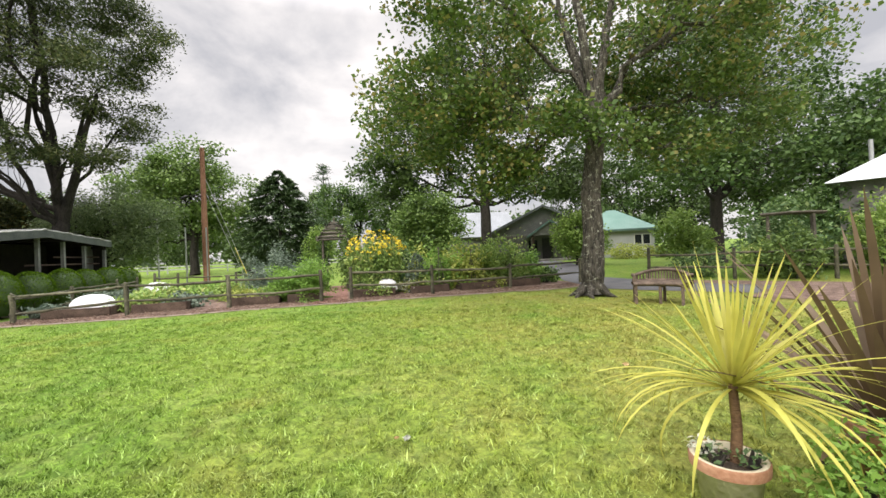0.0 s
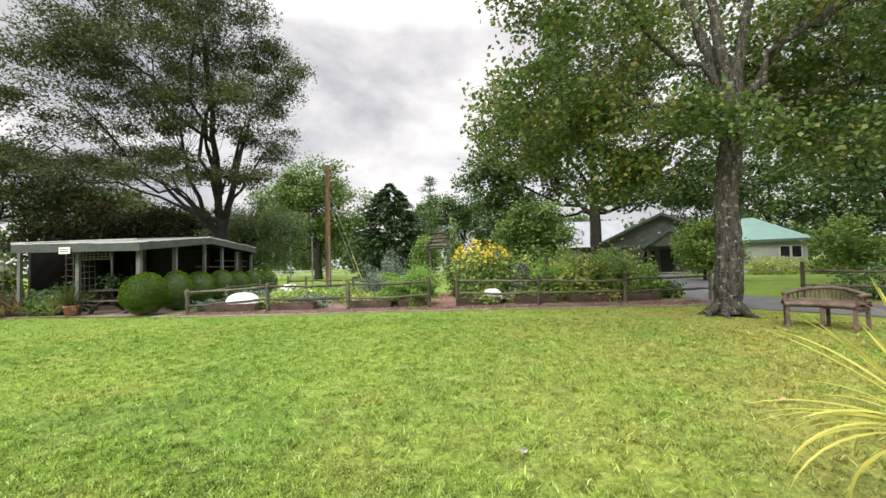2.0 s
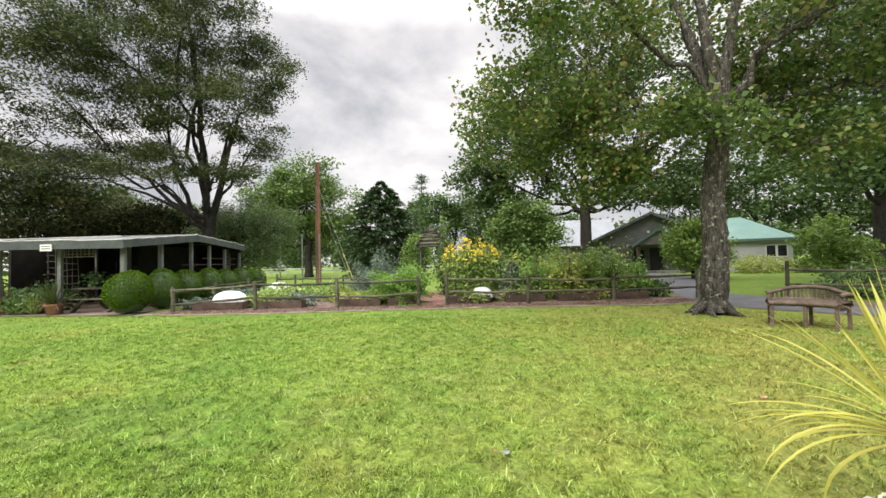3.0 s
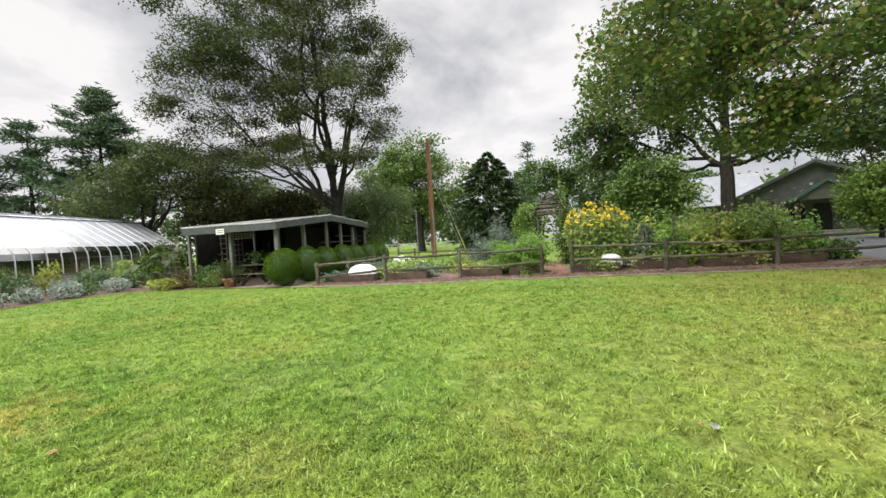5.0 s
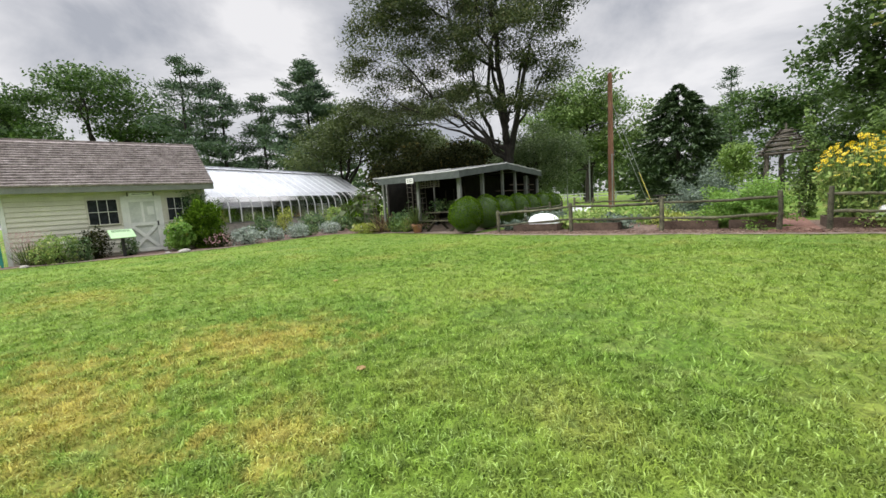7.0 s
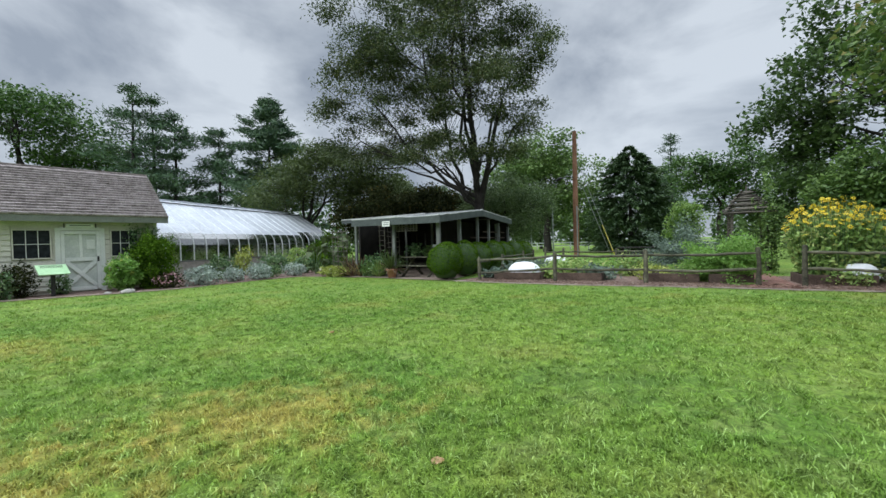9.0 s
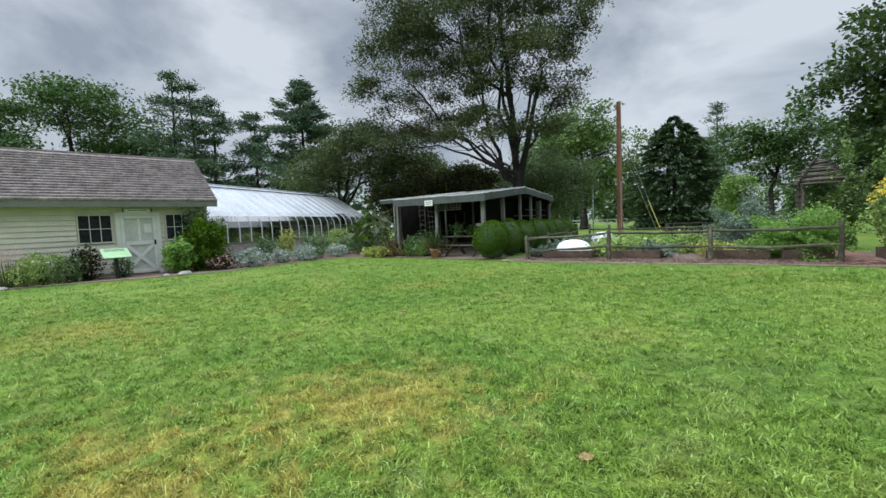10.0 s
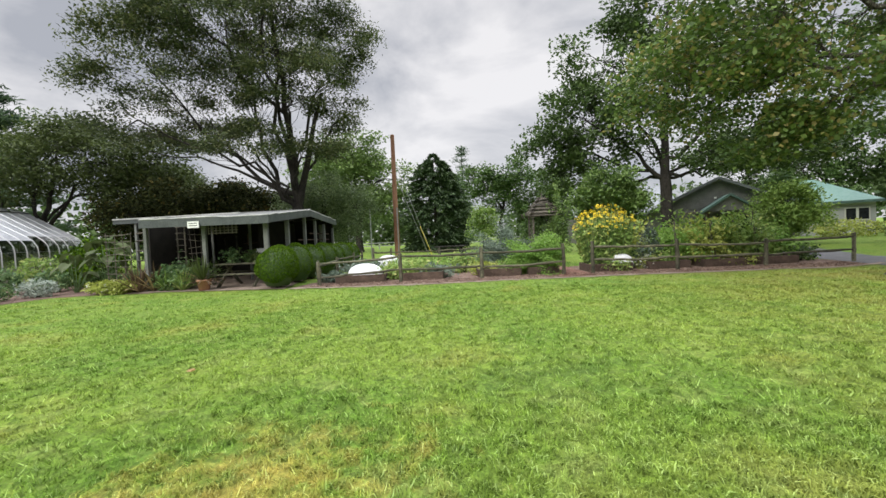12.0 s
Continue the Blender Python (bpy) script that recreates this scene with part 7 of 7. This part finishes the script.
# ---- east side: rustic pergola, vines, planting ----
pg = thing("pergola", (11.3, 13.5, 0), "rustic twig pergola with flat roof beside the drive", "pergola", rz=-40)
for x in (-0.55, 0.55):
    for y in (-0.6, 0.6):
        np_part("post", tubes([([(x, y, 0), (x, y, 1.95)], [0.05, 0.045])], 7), "twig", pg)
for k in range(12):
    np_part("roof_pole", tubes([([(-0.72, -0.8 + 0.145 * k, 2.0 + 0.02 * (k % 3)), (0, -0.8 + 0.145 * k, 2.03), (0.72 + 0.05 * (k % 4), -0.8 + 0.145 * k, 1.99)], [0.03, 0.035, 0.03])], 6), "twig", pg)
for k, (x, y, rx, h, n, lf, mt, lb) in enumerate([
        (10.7, 12.7, 0.8, 1.45, 1500, 0.13, "shade_leaf", "loose yellow-green shrub before the pergola"), (11.8, 14.4, 1.3, 2.0, 2200, 0.16, "hosta", "tangled green shrubs by the pergola"), (12.6, 11.9, 0.8, 2.1, 1500, 0.15, "lime", "yellow-green shrub by the pergola"), (14.6, 12.6, 1.6, 2.4, 2500, 0.17, "veg", "bushy green shrub before the outbuilding"),
        (14.4, 15.8, 2.2, 2.9, 4500, 0.17, "deep", "dense vine covering the outbuilding wall"), (17.4, 12.2, 2.2, 3.2, 4500, 0.17, "deep", "dense vine covering the outbuilding wall"), (9.0, 14.6, 0.8, 0.9, 1000, 0.12, "hosta", "green shrubs behind the rail fence"),
        (10.6, 13.6, 0.8, 1.2, 1200, 0.12, "veg", "green shrubs behind the rail fence"), (15.6, 34.2, 2.2, 1.1, 1600, 0.2, "chartreuse", "low ochre-green shrubs below the house windows"), (20.6, 35.2, 1.6, 0.9, 900, 0.2, "olive", "low reddish-green shrubs below the house windows"),
        (19.0, 33.4, 1.8, 1.0, 1200, 0.2, "olive", "low shrubs on the far lawn"), (7.6, 36.3, 1.0, 0.9, 800, 0.2, "deep", "low shrubs beside the porch")]):
    shrub("shrub", 560 + k, (x, y, 0), lb, rx, rx * 0.8, h, int(n * 1.2), lf, mt, "shrub", ragged=0.18)

# ---- far fence rails and small distant things ----
ff = thing("white_rail_fence", (-40, 52, 0), "long pale rail fence across the far lawn", "fence", rz=2)
for k in range(26):
    part("post", boxed((k * 2.5, 0, 0.5), (0.12, 0.12, 1.0)), "house_pale", ff)
for zz in (0.5, 0.9):
    part("rail", boxed((31, 0, zz), (62.5, 0.06, 0.12)), "house_pale", ff)
rc = thing("red_sign", (-21.5, 26.5, 0), "small red marker beyond the hedge", "marker")
part("panel", boxed((0, 0, 0.7), (0.7, 0.1, 0.5)), "red", rc)
part("post", boxed((0, 0, 0.25), (0.08, 0.08, 0.5)), "black", rc)
for x, y, h in ((-18.2, 26.5, 4.2), (-16.6, 26.8, 3.6)):
    pp = thing("lamp_pole", (x, y, 0), "thin grey pole beyond the hedge", "pole", "thin poles")
    np_part("shaft", tubes([([(0, 0, 0), (0, 0, h)], [0.05, 0.045])], 7), "wire", pp)
tbl = thing("picnic_table", (-9.6, 22.5, 0), "dark picnic table on the far lawn", "table", rz=10)
part("top", boxed((0, 0, 0.74), (1.8, 0.75, 0.05)), "dark_wood_shade", tbl)
for s in (-1, 1):
    part("seat", boxed((0, s * 0.68, 0.44), (1.8, 0.25, 0.05)), "dark_wood_shade", tbl)
    part("leg", beamed((0.6 * s, -0.6, 0), (0.6 * s, 0.15, 0.72), 0.06, 0.1), "dark_wood_shade", tbl)
    part("leg", beamed((0.66 * s, 0.6, 0), (0.66 * s, -0.15, 0.72), 0.06, 0.1), "dark_wood_shade", tbl)


# ---- fallen leaves on the lawn ----
def fallen_leaf(at, size, rz, mt, label, curl=0.3):
    bm = bmesh.new()
    n, rows = 5, 6
    grid = []
    for i in range(rows):
        f = i / (rows - 1)
        w = size * 0.42 * math.sin(math.pi * min(1, f * 0.92 + 0.06)) ** 0.7
        grid.append([bm.verts.new(((f - 0.5) * size, w * (2 * j / (n - 1) - 1) * (1 + 0.2 * math.sin(i * 2.1 + j)), curl * size * ((2 * j / (n - 1) - 1) ** 2 * 0.5 + (f - 0.5) ** 2))) for j in range(n)])
    for i in range(rows - 1):
        for j in range(n - 1):
            bm.faces.new((grid[i][j], grid[i][j + 1], grid[i + 1][j + 1], grid[i + 1][j]))
    bmesh.ops.solidify(bm, geom=bm.faces[:], thickness=0.002)
    ob = tagged(part("fallen_leaf", bm, mt), label, "leaf", "fallen leaves")
    ob.matrix_basis = pose(*at, 8, -6, rz)
    return ob


fallen_leaf((-3.965, 1.424, 0.03), 0.075, 30, "dead_leaf", "dry brown leaf lying on the grass")
fallen_leaf((-0.26, 3.13, 0.03), 0.06, 70, "lichen", "curled pale dead leaf on the grass", 0.5)
fallen_leaf((-0.33, 3.15, 0.03), 0.035, 10, "dead_leaf", "curled brown dead leaf on the grass", 0.6)
fallen_leaf((-7.4, 2.9, 0.03), 0.09, 10, "dead_leaf", "dry brown leaf lying on the grass")
fallen_leaf((1.9, 4.6, 0.03), 0.08, 50, "dead_leaf", "dry brown leaf lying on the grass")

# ---- grass blades, densest near the walk ----
rg = np.random.default_rng(123)


def lawn_blades(tufts, per, r0, r1, h, w, power, rad, bowed):
    """Tufts of blades over the lawn before the walk; each tuft has its height and its lie. bowed: blades of two faces that bend over."""
    a = rg.uniform(-2.0, 1.15, tufts)
    r = r0 + (r1 - r0) * rg.uniform(0, 1, tufts) ** power
    tx, ty = -1.9 + np.sin(a) * r + rg.uniform(-2.0, 2.0, tufts), -0.6 + np.cos(a) * r
    th0, tall = rg.uniform(0, 2 * np.pi, tufts), np.exp(rg.normal(0, 0.30, tufts)).clip(0.5, 1.5)
    x, y = np.repeat(tx, per), np.repeat(ty, per)
    n = len(x)
    x, y = x + rg.normal(0, rad, n), y + rg.normal(0, rad, n)
    lt, hh = np.repeat(th0, per) + rg.normal(0, 0.8, n), np.repeat(tall, per) * h * rg.uniform(0.45, 1.2, n)
    top = np.interp(x, [-17.6, -15.6, -11.2, -7.2, -2.7, 3.6, 4.6, 7], [8.4, 8.95, 9.55, 10.15, 11.4, 12.5, 12.2, 9.6])
    keep = (y < top) & (x > np.interp(y, [-6, -2.6, 0.8, 3.5, 5, 8.4], [-19, -18.9, -18.0, -17.4, -17.9, -18.4])) & (x < np.interp(y, [-10, 7, 12], [12, 7.4, 4.6]))
    x, y, lt, hh = x[keep], y[keep], lt[keep], hh[keep]
    n = len(x)
    lean, ww = rg.uniform(0.5, 1.9, n) * hh, w * rg.uniform(0.6, 1.4, n)
    th = lt + rg.normal(0, 0.5, n)
    s, c = np.sin(th) * ww / 2, np.cos(th) * ww / 2
    z = lawn_z(x, y)
    p0, p1 = np.c_[x - c, y - s, z - 0.005], np.c_[x + c, y + s, z - 0.005]
    if not bowed:
        return np.stack([p0, p1, np.c_[x + np.sin(lt) * lean, y - np.cos(lt) * lean, z + hh]], 1).reshape(-1, 3)
    mx, my, mz = x + np.sin(lt) * lean * 0.38, y - np.cos(lt) * lean * 0.38, z + hh * 0.8
    ex, ey, ez = x + np.sin(lt) * lean, y - np.cos(lt) * lean, z + hh * rg.uniform(0.6, 1.05, n)
    return np.stack([p0, p1, np.c_[mx - c, my - s, mz], np.c_[mx + c, my + s, mz], np.c_[ex - c * 0.15, ey - s * 0.15, ez], np.c_[ex + c * 0.15, ey + s * 0.15, ez]], 1).reshape(-1, 3)


near = lawn_blades(17500, 10, 0.9, 3.5, 0.025, 0.0060, 0.66, 0.030, True)
nk = np.arange(len(near) // 6)[:, None] * 6
nf = np.concatenate([nk + [0, 1, 3, 2], nk + [2, 3, 5, 4]])
tagged(np_part("grass", (near, nf), "blade"), "short mown lawn grass with bent blades", "grass", kind="stuff")
gb = np.concatenate([lawn_blades(31000, 10, 2.9, 10.5, 0.031, 0.0115, 0.7, 0.034, False), lawn_blades(12500, 9, 9.0, 19.0, 0.034, 0.020, 0.8, 0.055, False)])
tagged(np_part("grass", (gb, np.arange(len(gb)).reshape(-1, 3)), "blade"), "short mown lawn grass blades", "grass", kind="stuff")
